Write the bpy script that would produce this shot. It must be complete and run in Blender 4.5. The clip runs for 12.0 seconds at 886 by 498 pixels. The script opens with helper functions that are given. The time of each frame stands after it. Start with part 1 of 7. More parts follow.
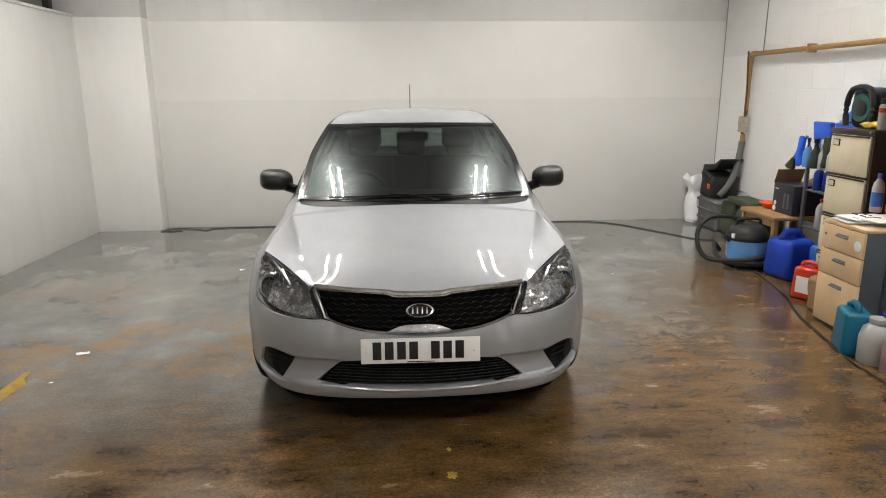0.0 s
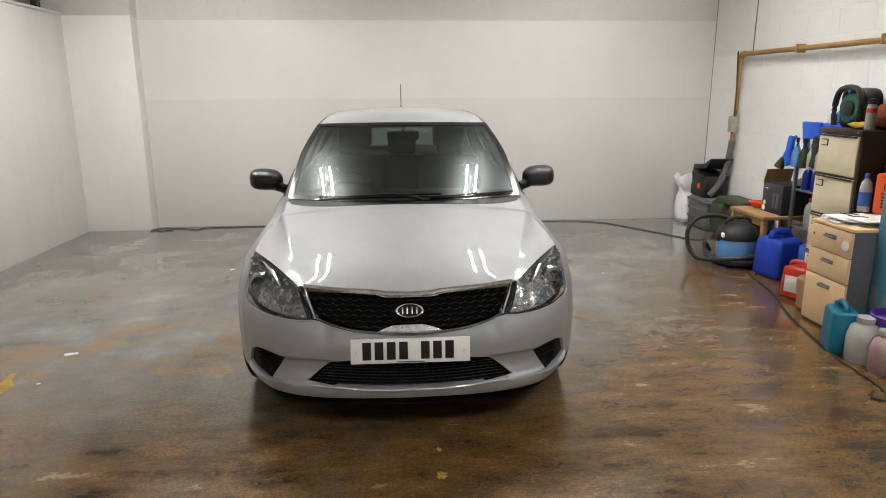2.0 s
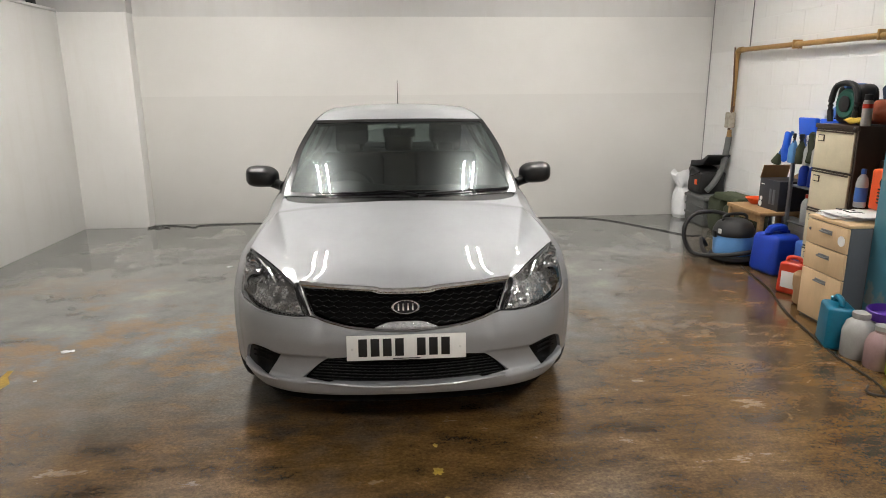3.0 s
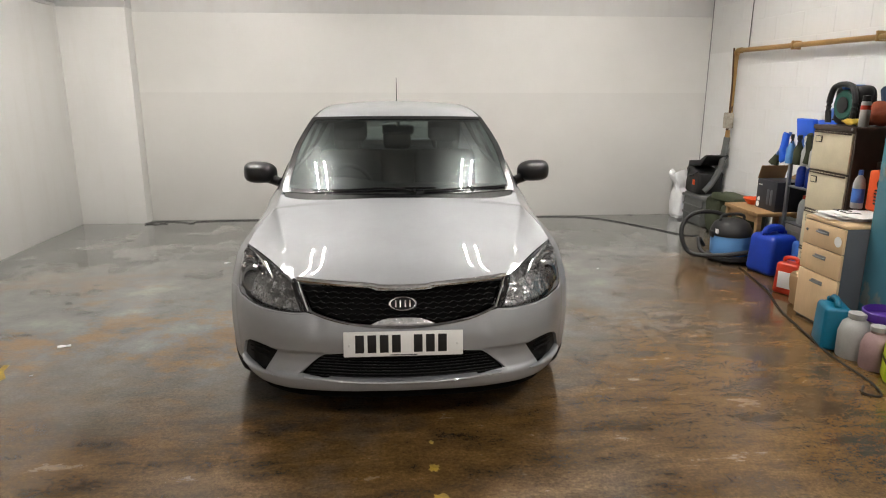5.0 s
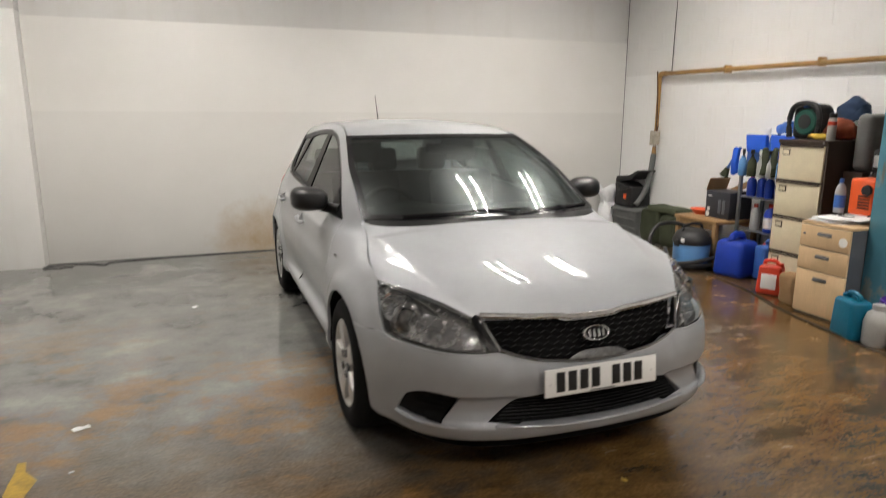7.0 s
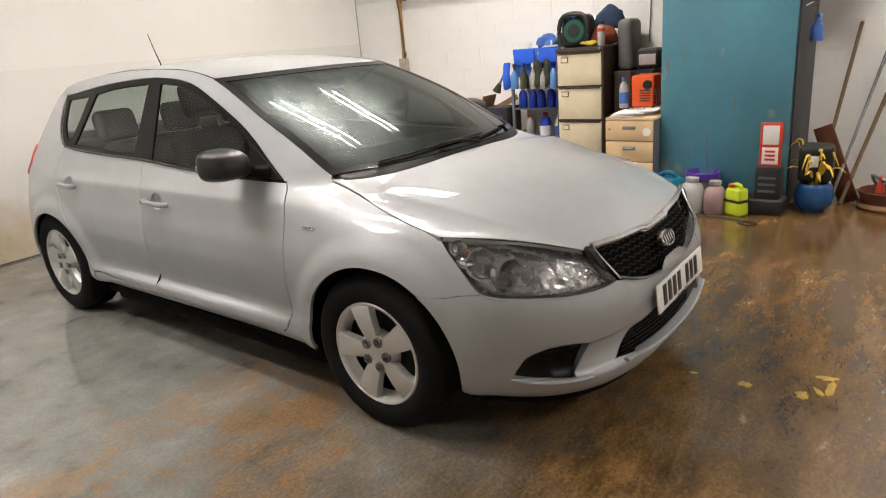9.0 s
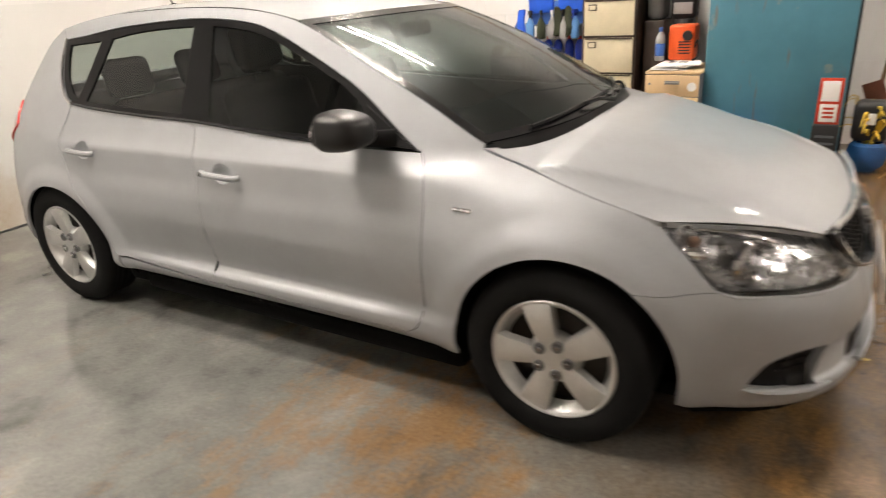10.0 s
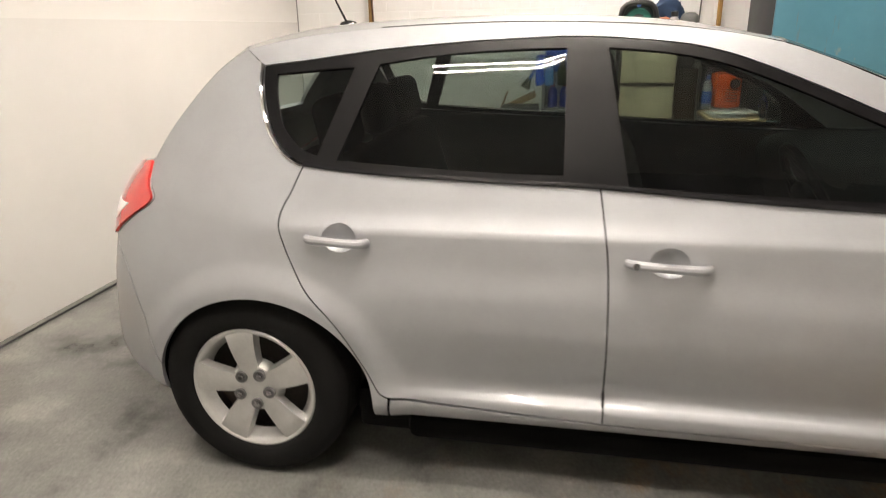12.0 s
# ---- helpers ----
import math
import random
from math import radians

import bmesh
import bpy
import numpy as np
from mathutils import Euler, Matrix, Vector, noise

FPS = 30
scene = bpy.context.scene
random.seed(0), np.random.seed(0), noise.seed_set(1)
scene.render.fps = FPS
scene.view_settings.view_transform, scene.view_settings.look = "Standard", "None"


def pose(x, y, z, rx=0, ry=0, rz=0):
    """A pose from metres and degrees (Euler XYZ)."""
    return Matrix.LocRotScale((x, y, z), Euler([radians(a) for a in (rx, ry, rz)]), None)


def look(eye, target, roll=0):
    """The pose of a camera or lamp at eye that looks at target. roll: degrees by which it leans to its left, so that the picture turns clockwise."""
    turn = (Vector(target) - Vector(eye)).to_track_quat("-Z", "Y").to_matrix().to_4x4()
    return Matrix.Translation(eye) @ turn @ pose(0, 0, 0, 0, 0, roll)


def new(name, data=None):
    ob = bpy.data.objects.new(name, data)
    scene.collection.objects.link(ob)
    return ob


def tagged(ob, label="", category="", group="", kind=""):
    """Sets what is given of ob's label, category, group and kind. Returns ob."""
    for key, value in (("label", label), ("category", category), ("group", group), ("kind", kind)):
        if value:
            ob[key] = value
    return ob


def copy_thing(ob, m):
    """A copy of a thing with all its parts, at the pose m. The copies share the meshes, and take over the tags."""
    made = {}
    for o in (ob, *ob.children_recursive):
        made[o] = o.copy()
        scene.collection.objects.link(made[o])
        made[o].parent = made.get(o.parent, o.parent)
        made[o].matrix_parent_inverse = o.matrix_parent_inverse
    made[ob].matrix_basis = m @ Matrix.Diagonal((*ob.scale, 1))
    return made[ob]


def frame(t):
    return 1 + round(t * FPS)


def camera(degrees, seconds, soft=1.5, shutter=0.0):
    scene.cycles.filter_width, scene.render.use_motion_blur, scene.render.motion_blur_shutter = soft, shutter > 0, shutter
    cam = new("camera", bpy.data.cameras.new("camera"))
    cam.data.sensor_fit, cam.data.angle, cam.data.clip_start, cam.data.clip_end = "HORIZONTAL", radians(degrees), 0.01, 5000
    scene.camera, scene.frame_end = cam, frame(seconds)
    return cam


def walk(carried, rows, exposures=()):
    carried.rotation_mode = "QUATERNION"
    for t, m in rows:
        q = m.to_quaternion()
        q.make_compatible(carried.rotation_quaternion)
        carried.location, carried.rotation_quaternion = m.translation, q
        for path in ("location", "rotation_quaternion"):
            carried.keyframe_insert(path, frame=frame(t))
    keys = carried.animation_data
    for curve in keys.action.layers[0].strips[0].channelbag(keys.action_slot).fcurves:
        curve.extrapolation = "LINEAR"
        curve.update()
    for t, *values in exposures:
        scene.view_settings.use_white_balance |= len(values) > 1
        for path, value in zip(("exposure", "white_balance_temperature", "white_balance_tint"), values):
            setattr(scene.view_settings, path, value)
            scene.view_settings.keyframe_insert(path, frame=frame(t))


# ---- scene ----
cam = camera(68.5, 12.0, 1.0, 0.35)
PATH = [
    (0, (-0.049, -3.531, 1.555), (0.06, -1.588, 1.091), -0.4),
    (0.5, (-0.042, -3.525, 1.561), (0.066, -1.582, 1.098), -0.6),
    (1, (-0.04, -3.522, 1.557), (0.094, -1.581, 1.093), -0.3),
    (1.5, (-0.039, -3.53, 1.554), (0.097, -1.589, 1.093), -0.1),
    (2, (-0.037, -3.53, 1.559), (0.095, -1.589, 1.092), -0.3),
    (2.5, (-0.034, -3.53, 1.554), (0.113, -1.591, 1.086), -0.2),
    (3, (-0.026, -3.531, 1.557), (0.111, -1.594, 1.081), -0.4),
    (4.8, (-0.024, -3.540, 1.534), (0.136, -1.609, 1.034), -0.3),
    (5, (-0.026, -3.534, 1.55), (0.118, -1.598, 1.07), 0.1),
    (5.5, (-0.14, -3.494, 1.543), (0.12, -1.556, 1.125), 1.0),
    (5.8, (-0.375, -3.473, 1.553), (0.036, -1.579, 1.061), 2.7),
    (6, (-0.6, -3.383, 1.51), (-0.186, -1.518, 0.92), 1.8),
    (6.2, (-0.775, -3.269, 1.498), (-0.264, -1.410, 0.964), 5.2),
    (6.5, (-1.037, -3.097, 1.48), (-0.505, -1.219, 1.045), 2.6),
    (6.8, (-1.293, -2.977, 1.478), (-0.699, -1.105, 1.102), -1.0),
    (7, (-1.452, -2.942, 1.499), (-0.769, -1.108, 1.088), 0.2),
    (7.2, (-1.657, -2.834, 1.471), (-0.958, -1.033, 0.956), -2.0),
    (7.4, (-1.785, -2.724, 1.451), (-0.946, -0.969, 0.988), -4.0),
    (7.5, (-1.849, -2.669, 1.441), (-0.969, -0.927, 1.004), -3.2),
    (7.7, (-1.954, -2.550, 1.442), (-0.967, -0.882, 0.950), -8.3),
    (9.3, (-2.500, -1.398, 1.412), (-0.928, -0.295, 0.846), -1.6),
    (9.5, (-2.518, -1.231, 1.403), (-0.917, -0.178, 0.831), -0.0),
    (9.6, (-2.522, -1.139, 1.409), (-0.922, -0.122, 0.772), 0.0),
    (10, (-2.541, -0.667, 1.445), (-0.967, 0.312, 0.693), -3.8),
    (10.5, (-2.62, -0.017, 1.44), (-1.057, 0.979, 0.689), -4.8),
    (10.7, (-2.700, 0.190, 1.445), (-1.073, 1.069, 0.682), -2.4),
    (11, (-2.611, 0.585, 1.452), (-0.946, 1.459, 0.771), -5.0),
    (11.1, (-2.579, 0.709, 1.466), (-0.917, 1.545, 0.729), -5.1),
    (11.5, (-2.58, 1.135, 1.438), (-0.838, 1.865, 0.782), -3.8),
    (11.7, (-2.595, 1.378, 1.431), (-0.798, 1.912, 0.735), -2.7),
    (12, (-2.548, 1.668, 1.401), (-0.692, 2.05, 0.763), -1.2),
]
walk(cam, [(t, look(eye, target, roll)) for t, eye, target, roll in PATH],
     [(0, -0.14, 6500, 10), (7, -0.14, 6650, 11), (9.5, 0.30, 7000, 13), (10.5, 0.42, 7250, 14), (12, 0.42, 7200, 14)])
import functools


# ---- world and light ----
world = bpy.data.worlds.new("world")
scene.world = world
world.use_nodes = True
world.node_tree.nodes["Background"].inputs[0].default_value = (0.9, 0.95, 1.0, 1)
world.node_tree.nodes["Background"].inputs[1].default_value = 0.02


# ---- materials ----
def node_mat(name):
    m = bpy.data.materials.new(name)
    m.use_nodes = True
    nt = m.node_tree
    return m, nt, nt.nodes["Principled BSDF"]


def noise_node(nt, scale, detail=4.0, rough=0.6, stretch=None):
    tc = nt.nodes.new("ShaderNodeTexCoord")
    n = nt.nodes.new("ShaderNodeTexNoise")
    n.inputs["Scale"].default_value = scale
    n.inputs["Detail"].default_value = detail
    n.inputs["Roughness"].default_value = rough
    if stretch:
        mp = nt.nodes.new("ShaderNodeMapping")
        mp.inputs["Scale"].default_value = stretch
        nt.links.new(tc.outputs["Object"], mp.inputs["Vector"])
        nt.links.new(mp.outputs["Vector"], n.inputs["Vector"])
    else:
        nt.links.new(tc.outputs["Object"], n.inputs["Vector"])
    return n.outputs["Fac"]


def ramp(nt, fac, stops):
    r = nt.nodes.new("ShaderNodeValToRGB")
    while len(r.color_ramp.elements) < len(stops):
        r.color_ramp.elements.new(0.5)
    for e, (p, c) in zip(r.color_ramp.elements, stops):
        e.position = p
        e.color = (*c, 1) if len(c) == 3 else c
    nt.links.new(fac, r.inputs["Fac"])
    return r.outputs["Color"]


def mix(nt, fac, a, b, blend="MIX"):
    n = nt.nodes.new("ShaderNodeMix")
    n.data_type, n.blend_type = "RGBA", blend
    for sock, v in ((n.inputs[0], fac), (n.inputs[6], a), (n.inputs[7], b)):
        if hasattr(v, "is_linked"):
            nt.links.new(v, sock)
        elif isinstance(v, (int, float)):
            sock.default_value = v
        else:
            sock.default_value = (*v, 1)
    return n.outputs[2]


def calc(nt, op, a, b=0.0, clamp=False):
    n = nt.nodes.new("ShaderNodeMath")
    n.operation, n.use_clamp = op, clamp
    for sock, v in ((n.inputs[0], a), (n.inputs[1], b)):
        if hasattr(v, "is_linked"):
            nt.links.new(v, sock)
        else:
            sock.default_value = v
    return n.outputs[0]


def bump(nt, bsdf, height, strength, distance=0.002):
    b = nt.nodes.new("ShaderNodeBump")
    b.inputs["Strength"].default_value = strength
    b.inputs["Distance"].default_value = distance
    nt.links.new(height, b.inputs["Height"])
    nt.links.new(b.outputs["Normal"], bsdf.inputs["Normal"])


def mat(name, col, rough=0.5, metal=0.0, var=0.2, scale=6.0, bmp=0.15, bscale=90.0, coat=0.0, stretch=None, col2=None, trans=0.0, ior=1.45, spec=0.5):
    """A surface with mottling at a large and a fine scale, uneven gloss and fine relief."""
    m, nt, b = node_mat(name)
    big, fine = noise_node(nt, scale, 5, 0.6, stretch), noise_node(nt, bscale, 3, 0.6, stretch)
    dark = col2 or tuple(c * (1 - var) for c in col)
    c1 = ramp(nt, big, [(0.3, dark), (0.65, col)])
    c2 = ramp(nt, fine, [(0.3, (1 - var * 0.5,) * 3), (0.7, (1, 1, 1))])
    nt.links.new(mix(nt, 1.0, c1, c2, "MULTIPLY"), b.inputs["Base Color"])
    b.inputs["Metallic"].default_value = metal
    r = nt.nodes.new("ShaderNodeMapRange")
    r.inputs["To Min"].default_value, r.inputs["To Max"].default_value = max(0.02, rough * 0.85), min(1, rough * 1.2)
    nt.links.new(big, r.inputs["Value"])
    nt.links.new(r.outputs["Result"], b.inputs["Roughness"])
    b.inputs["Coat Weight"].default_value = coat
    b.inputs["Coat Roughness"].default_value = 0.04
    b.inputs["Transmission Weight"].default_value = trans
    b.inputs["IOR"].default_value = ior
    b.inputs["Specular IOR Level"].default_value = spec
    if bmp:
        bump(nt, b, fine, bmp, 0.001)
    return m


def glow(name, col, strength):
    m, nt, b = node_mat(name)
    b.inputs["Base Color"].default_value = (0.8, 0.8, 0.8, 1)
    b.inputs["Emission Color"].default_value = (*col, 1)
    b.inputs["Emission Strength"].default_value = strength
    return m


def floor_mat():
    """Sealed old concrete: grey, with a brown stained part towards the front, orange rust patches, scuffs and a wet sheen."""
    m, nt, b = node_mat("sealed_concrete")
    geo = nt.nodes.new("ShaderNodeNewGeometry")
    sep = nt.nodes.new("ShaderNodeSeparateXYZ")
    nt.links.new(geo.outputs["Position"], sep.inputs["Vector"])
    big, mid, fine = noise_node(nt, 0.9, 6, 0.65), noise_node(nt, 2.2, 7, 0.6), noise_node(nt, 70, 5, 0.75)
    streak = noise_node(nt, 2.2, 9, 0.72, (1.0, 2.6, 1.0))
    grain = noise_node(nt, 42.0, 8, 0.8, (1.0, 2.2, 1.0))
    grey = ramp(nt, mid, [(0.31, (0.068, 0.070, 0.066)), (0.44, (0.165, 0.168, 0.158)), (0.56, (0.205, 0.207, 0.194)), (0.74, (0.32, 0.315, 0.29))])
    brown = ramp(nt, streak, [(0.32, (0.038, 0.020, 0.007)), (0.5, (0.130, 0.070, 0.020)), (0.68, (0.25, 0.138, 0.043))])
    # stain reaches from the front of the room towards the middle
    reach = calc(nt, "MULTIPLY", calc(nt, "SUBTRACT", 0.35, sep.outputs["Y"]), 0.75)
    right = calc(nt, "ADD", calc(nt, "MULTIPLY", calc(nt, "ABSOLUTE", calc(nt, "ADD", sep.outputs["X"], 0.3)), 0.10), calc(nt, "MULTIPLY", calc(nt, "MAXIMUM", calc(nt, "SUBTRACT", sep.outputs["X"], 0.8), 0.0), 0.85))
    f = calc(nt, "ADD", calc(nt, "ADD", reach, right), calc(nt, "MULTIPLY", calc(nt, "SUBTRACT", big, 0.5), 2.2), True)
    base = mix(nt, calc(nt, "MULTIPLY", f, 0.95), grey, brown)
    rust = calc(nt, "MULTIPLY", calc(nt, "SUBTRACT", calc(nt, "MULTIPLY", noise_node(nt, 3.1, 12, 0.80, (0.7, 1.3, 1.0)), big), 0.252), 15.0, True)
    side = calc(nt, "MULTIPLY", calc(nt, "SUBTRACT", 2.6, sep.outputs["Y"]), 0.42, True)
    west = calc(nt, "MULTIPLY", calc(nt, "SUBTRACT", 0.3, sep.outputs["X"]), 0.8, True)
    base = mix(nt, calc(nt, "MULTIPLY", calc(nt, "MULTIPLY", calc(nt, "MULTIPLY", rust, side), calc(nt, "ADD", 0.3, west, True)), 0.72), base, (0.30, 0.165, 0.062))
    # pale scuffed patch on the right, and scattered dust
    sx, sy = calc(nt, "MULTIPLY", calc(nt, "SUBTRACT", sep.outputs["X"], 1.75), 1.6), calc(nt, "MULTIPLY", calc(nt, "SUBTRACT", sep.outputs["Y"], 0.55), 2.2)
    near = calc(nt, "SUBTRACT", 1.0, calc(nt, "ADD", calc(nt, "MULTIPLY", sx, sx), calc(nt, "MULTIPLY", sy, sy)), True)
    dust = calc(nt, "MULTIPLY", calc(nt, "SUBTRACT", calc(nt, "ADD", noise_node(nt, 9.0, 10, 0.8), calc(nt, "MULTIPLY", near, 0.16)), 0.60), 7.0, True)
    base = mix(nt, calc(nt, "MULTIPLY", dust, 0.5), base, (0.30, 0.29, 0.265))
    worn = calc(nt, "ADD", 0.42, calc(nt, "MULTIPLY", f, 0.55))
    base = mix(nt, worn, base, ramp(nt, grain, [(0.33, (0.56, 0.54, 0.52)), (0.66, (1.25, 1.25, 1.25))]), "MULTIPLY")
    base = mix(nt, worn, base, ramp(nt, fine, [(0.3, (0.45, 0.45, 0.45)), (0.7, (1.2, 1.2, 1.2))]), "MULTIPLY")
    nt.links.new(base, b.inputs["Base Color"])
    rg = ramp(nt, mid, [(0.3, (0.07,) * 3), (0.55, (0.11,) * 3), (0.75, (0.22,) * 3)])
    rg = mix(nt, calc(nt, "MULTIPLY", f, 0.8), rg, ramp(nt, streak, [(0.35, (0.16,) * 3), (0.7, (0.36,) * 3)]))
    nt.links.new(rg, b.inputs["Roughness"])
    b.inputs["IOR"].default_value = 1.5
    b.inputs["Coat Weight"].default_value = 0.2
    b.inputs["Coat Roughness"].default_value = 0.12
    bump(nt, b, calc(nt, "ADD", calc(nt, "MULTIPLY", streak, 0.7), calc(nt, "MULTIPLY", grain, 0.08)), 0.12, 0.006)
    return m


def wall_mat(name, col, stain=0.25, above=None):
    """Rolled white paint with faint grime towards a few patches; above: a greyer colour over the pipe's height."""
    m, nt, b = node_mat(name)
    big, fine = noise_node(nt, 0.8, 5, 0.6), noise_node(nt, 140, 3, 0.6)
    drip = noise_node(nt, 2.2, 6, 0.65, (2.5, 2.5, 0.35))
    c = ramp(nt, big, [(0.3, tuple(v * 0.93 for v in col)), (0.7, col)])
    if above:
        geo = nt.nodes.new("ShaderNodeNewGeometry")
        sep = nt.nodes.new("ShaderNodeSeparateXYZ")
        nt.links.new(geo.outputs["Position"], sep.inputs["Vector"])
        c = mix(nt, calc(nt, "MULTIPLY", calc(nt, "SUBTRACT", sep.outputs["Z"], 1.945), 60.0, True), c, above)
    d = ramp(nt, drip, [(0.25, (0.80, 0.77, 0.70)), (0.5, (1, 1, 1))])
    nt.links.new(mix(nt, stain, c, d, "MULTIPLY"), b.inputs["Base Color"])
    b.inputs["Roughness"].default_value = 0.55
    bump(nt, b, fine, 0.12, 0.001)
    return m


def back_wall_mat():
    """Painted white board with a rusty damp stain low down near its middle."""
    m, nt, b = node_mat("painted_board")
    geo = nt.nodes.new("ShaderNodeNewGeometry")
    sep = nt.nodes.new("ShaderNodeSeparateXYZ")
    nt.links.new(geo.outputs["Position"], sep.inputs["Vector"])
    big = noise_node(nt, 0.8, 5, 0.6)
    c = ramp(nt, big, [(0.3, (0.66, 0.65, 0.625)), (0.7, (0.72, 0.712, 0.69))])
    dx = calc(nt, "MULTIPLY", calc(nt, "ADD", sep.outputs["X"], 0.75), 1.2)
    dz = calc(nt, "MULTIPLY", calc(nt, "SUBTRACT", sep.outputs["Z"], 0.1), 1.7)
    r2 = calc(nt, "ADD", calc(nt, "MULTIPLY", dx, dx), calc(nt, "MULTIPLY", dz, dz))
    f = calc(nt, "SUBTRACT", calc(nt, "ADD", 0.25, noise_node(nt, 5, 6, 0.7)), r2, True)
    c = mix(nt, calc(nt, "MULTIPLY", f, 0.85), c, (0.42, 0.28, 0.12))
    nt.links.new(c, b.inputs["Base Color"])
    # smoother low on the wall, rougher higher up
    nt.links.new(ramp(nt, calc(nt, "MULTIPLY", sep.outputs["Z"], 0.25), [(0.36, (0.24,) * 3), (0.47, (0.5,) * 3)]), b.inputs["Roughness"])
    bump(nt, b, noise_node(nt, 9, 4, 0.6), 0.03, 0.002)
    return m


FLOOR = floor_mat()
BOARD = back_wall_mat()
WALL = wall_mat("white_paint", (0.80, 0.795, 0.775))
BLOCK = wall_mat("white_blockwork_paint", (0.87, 0.87, 0.86), 0.25, (0.74, 0.735, 0.72))
UPPER = wall_mat("grey_upper_wall", (0.64, 0.635, 0.62))
CEIL = mat("ceiling_board", (0.55, 0.55, 0.54), 0.8)
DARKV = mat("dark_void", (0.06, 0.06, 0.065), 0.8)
SHADE = mat("corner_shade_grey", (0.30, 0.30, 0.30), 0.8)
TUBE = glow("fluorescent_tube", (1.0, 0.955, 0.90), 300.0)
STEELW = mat("white_enamel", (0.75, 0.75, 0.73), 0.35)


# ---- building blocks ----
def smooth_by(me, angle):
    """Rounded faces shade smooth; edges sharper than the angle stay crisp."""
    bm = bmesh.new()
    bm.from_mesh(me)
    for f in bm.faces:
        f.smooth = True
    for e in bm.edges:
        e.smooth = not (len(e.link_faces) == 2 and e.calc_face_angle() > radians(angle)) if len(e.link_faces) == 2 else True
    bm.to_mesh(me)
    bm.free()


def part(name, bm, material, parent=None, label="", angle=35):
    me = bpy.data.meshes.new(name)
    bm.to_mesh(me)
    bm.free()
    me.materials.append(material)
    smooth_by(me, angle)
    ob = new(name, me)
    if parent:
        ob.parent = parent
    if label:
        ob["label"] = label
    return ob


def thing(name, label, category, group="", at=(0, 0, 0)):
    ob = new(name)
    ob.location = at
    ob.empty_display_size = 0.1
    return tagged(ob, label, category, group)


def box(x0, y0, z0, x1, y1, z1, bevel=0.0, seg=2, bm=None):
    own = bmesh.new()
    bmesh.ops.create_cube(own, size=1)
    for v in own.verts:
        v.co = Vector(((x0 + x1) / 2 + v.co.x * (x1 - x0), (y0 + y1) / 2 + v.co.y * (y1 - y0), (z0 + z1) / 2 + v.co.z * (z1 - z0)))
    if bevel:
        bmesh.ops.bevel(own, geom=own.edges[:], offset=bevel, segments=seg, affect="EDGES", profile=0.5)
    if bm is None:
        return own
    return join(bm, own)


def join(bm, other, m=None):
    """Adds the second mesh to the first."""
    if m is not None:
        bmesh.ops.transform(other, matrix=m, verts=other.verts[:])
    me = bpy.data.meshes.new("tmp")
    other.to_mesh(me)
    other.free()
    bm.from_mesh(me)
    bpy.data.meshes.remove(me)
    return bm


def turned(profile, seg=24, m=None):
    """A body of revolution about z from (radius, height) pairs."""
    bm = bmesh.new()
    rings = []
    for r, z in profile:
        if r < 1e-5:
            rings.append([bm.verts.new((0, 0, z))])
        else:
            rings.append([bm.verts.new((r * math.cos(2 * math.pi * k / seg), r * math.sin(2 * math.pi * k / seg), z)) for k in range(seg)])
    for a, b in zip(rings, rings[1:]):
        for k in range(seg):
            k2 = (k + 1) % seg
            if len(a) == 1 and len(b) > 1:
                bm.faces.new((a[0], b[k2], b[k]))
            elif len(b) == 1 and len(a) > 1:
                bm.faces.new((a[k], a[k2], b[0]))
            elif len(a) > 1:
                bm.faces.new((a[k], a[k2], b[k2], b[k]))
    bmesh.ops.recalc_face_normals(bm, faces=bm.faces[:])
    if m is not None:
        bmesh.ops.transform(bm, matrix=m, verts=bm.verts[:])
    return bm


def spline(pts, n=8, closed=False):
    """Points of a smooth curve through pts."""
    p = [Vector(q) for q in pts]
    out = []
    k = len(p)
    for i in range(k if closed else k - 1):
        a, b, c, d = (p[(i - 1) % k], p[i], p[(i + 1) % k], p[(i + 2) % k]) if closed else (p[max(i - 1, 0)], p[i], p[i + 1], p[min(i + 2, k - 1)])
        for j in range(n):
            t = j / n
            out.append(0.5 * (2 * b + (c - a) * t + (2 * a - 5 * b + 4 * c - d) * t * t + (3 * b - a - 3 * c + d) * t ** 3))
    if not closed:
        out.append(p[-1])
    return out


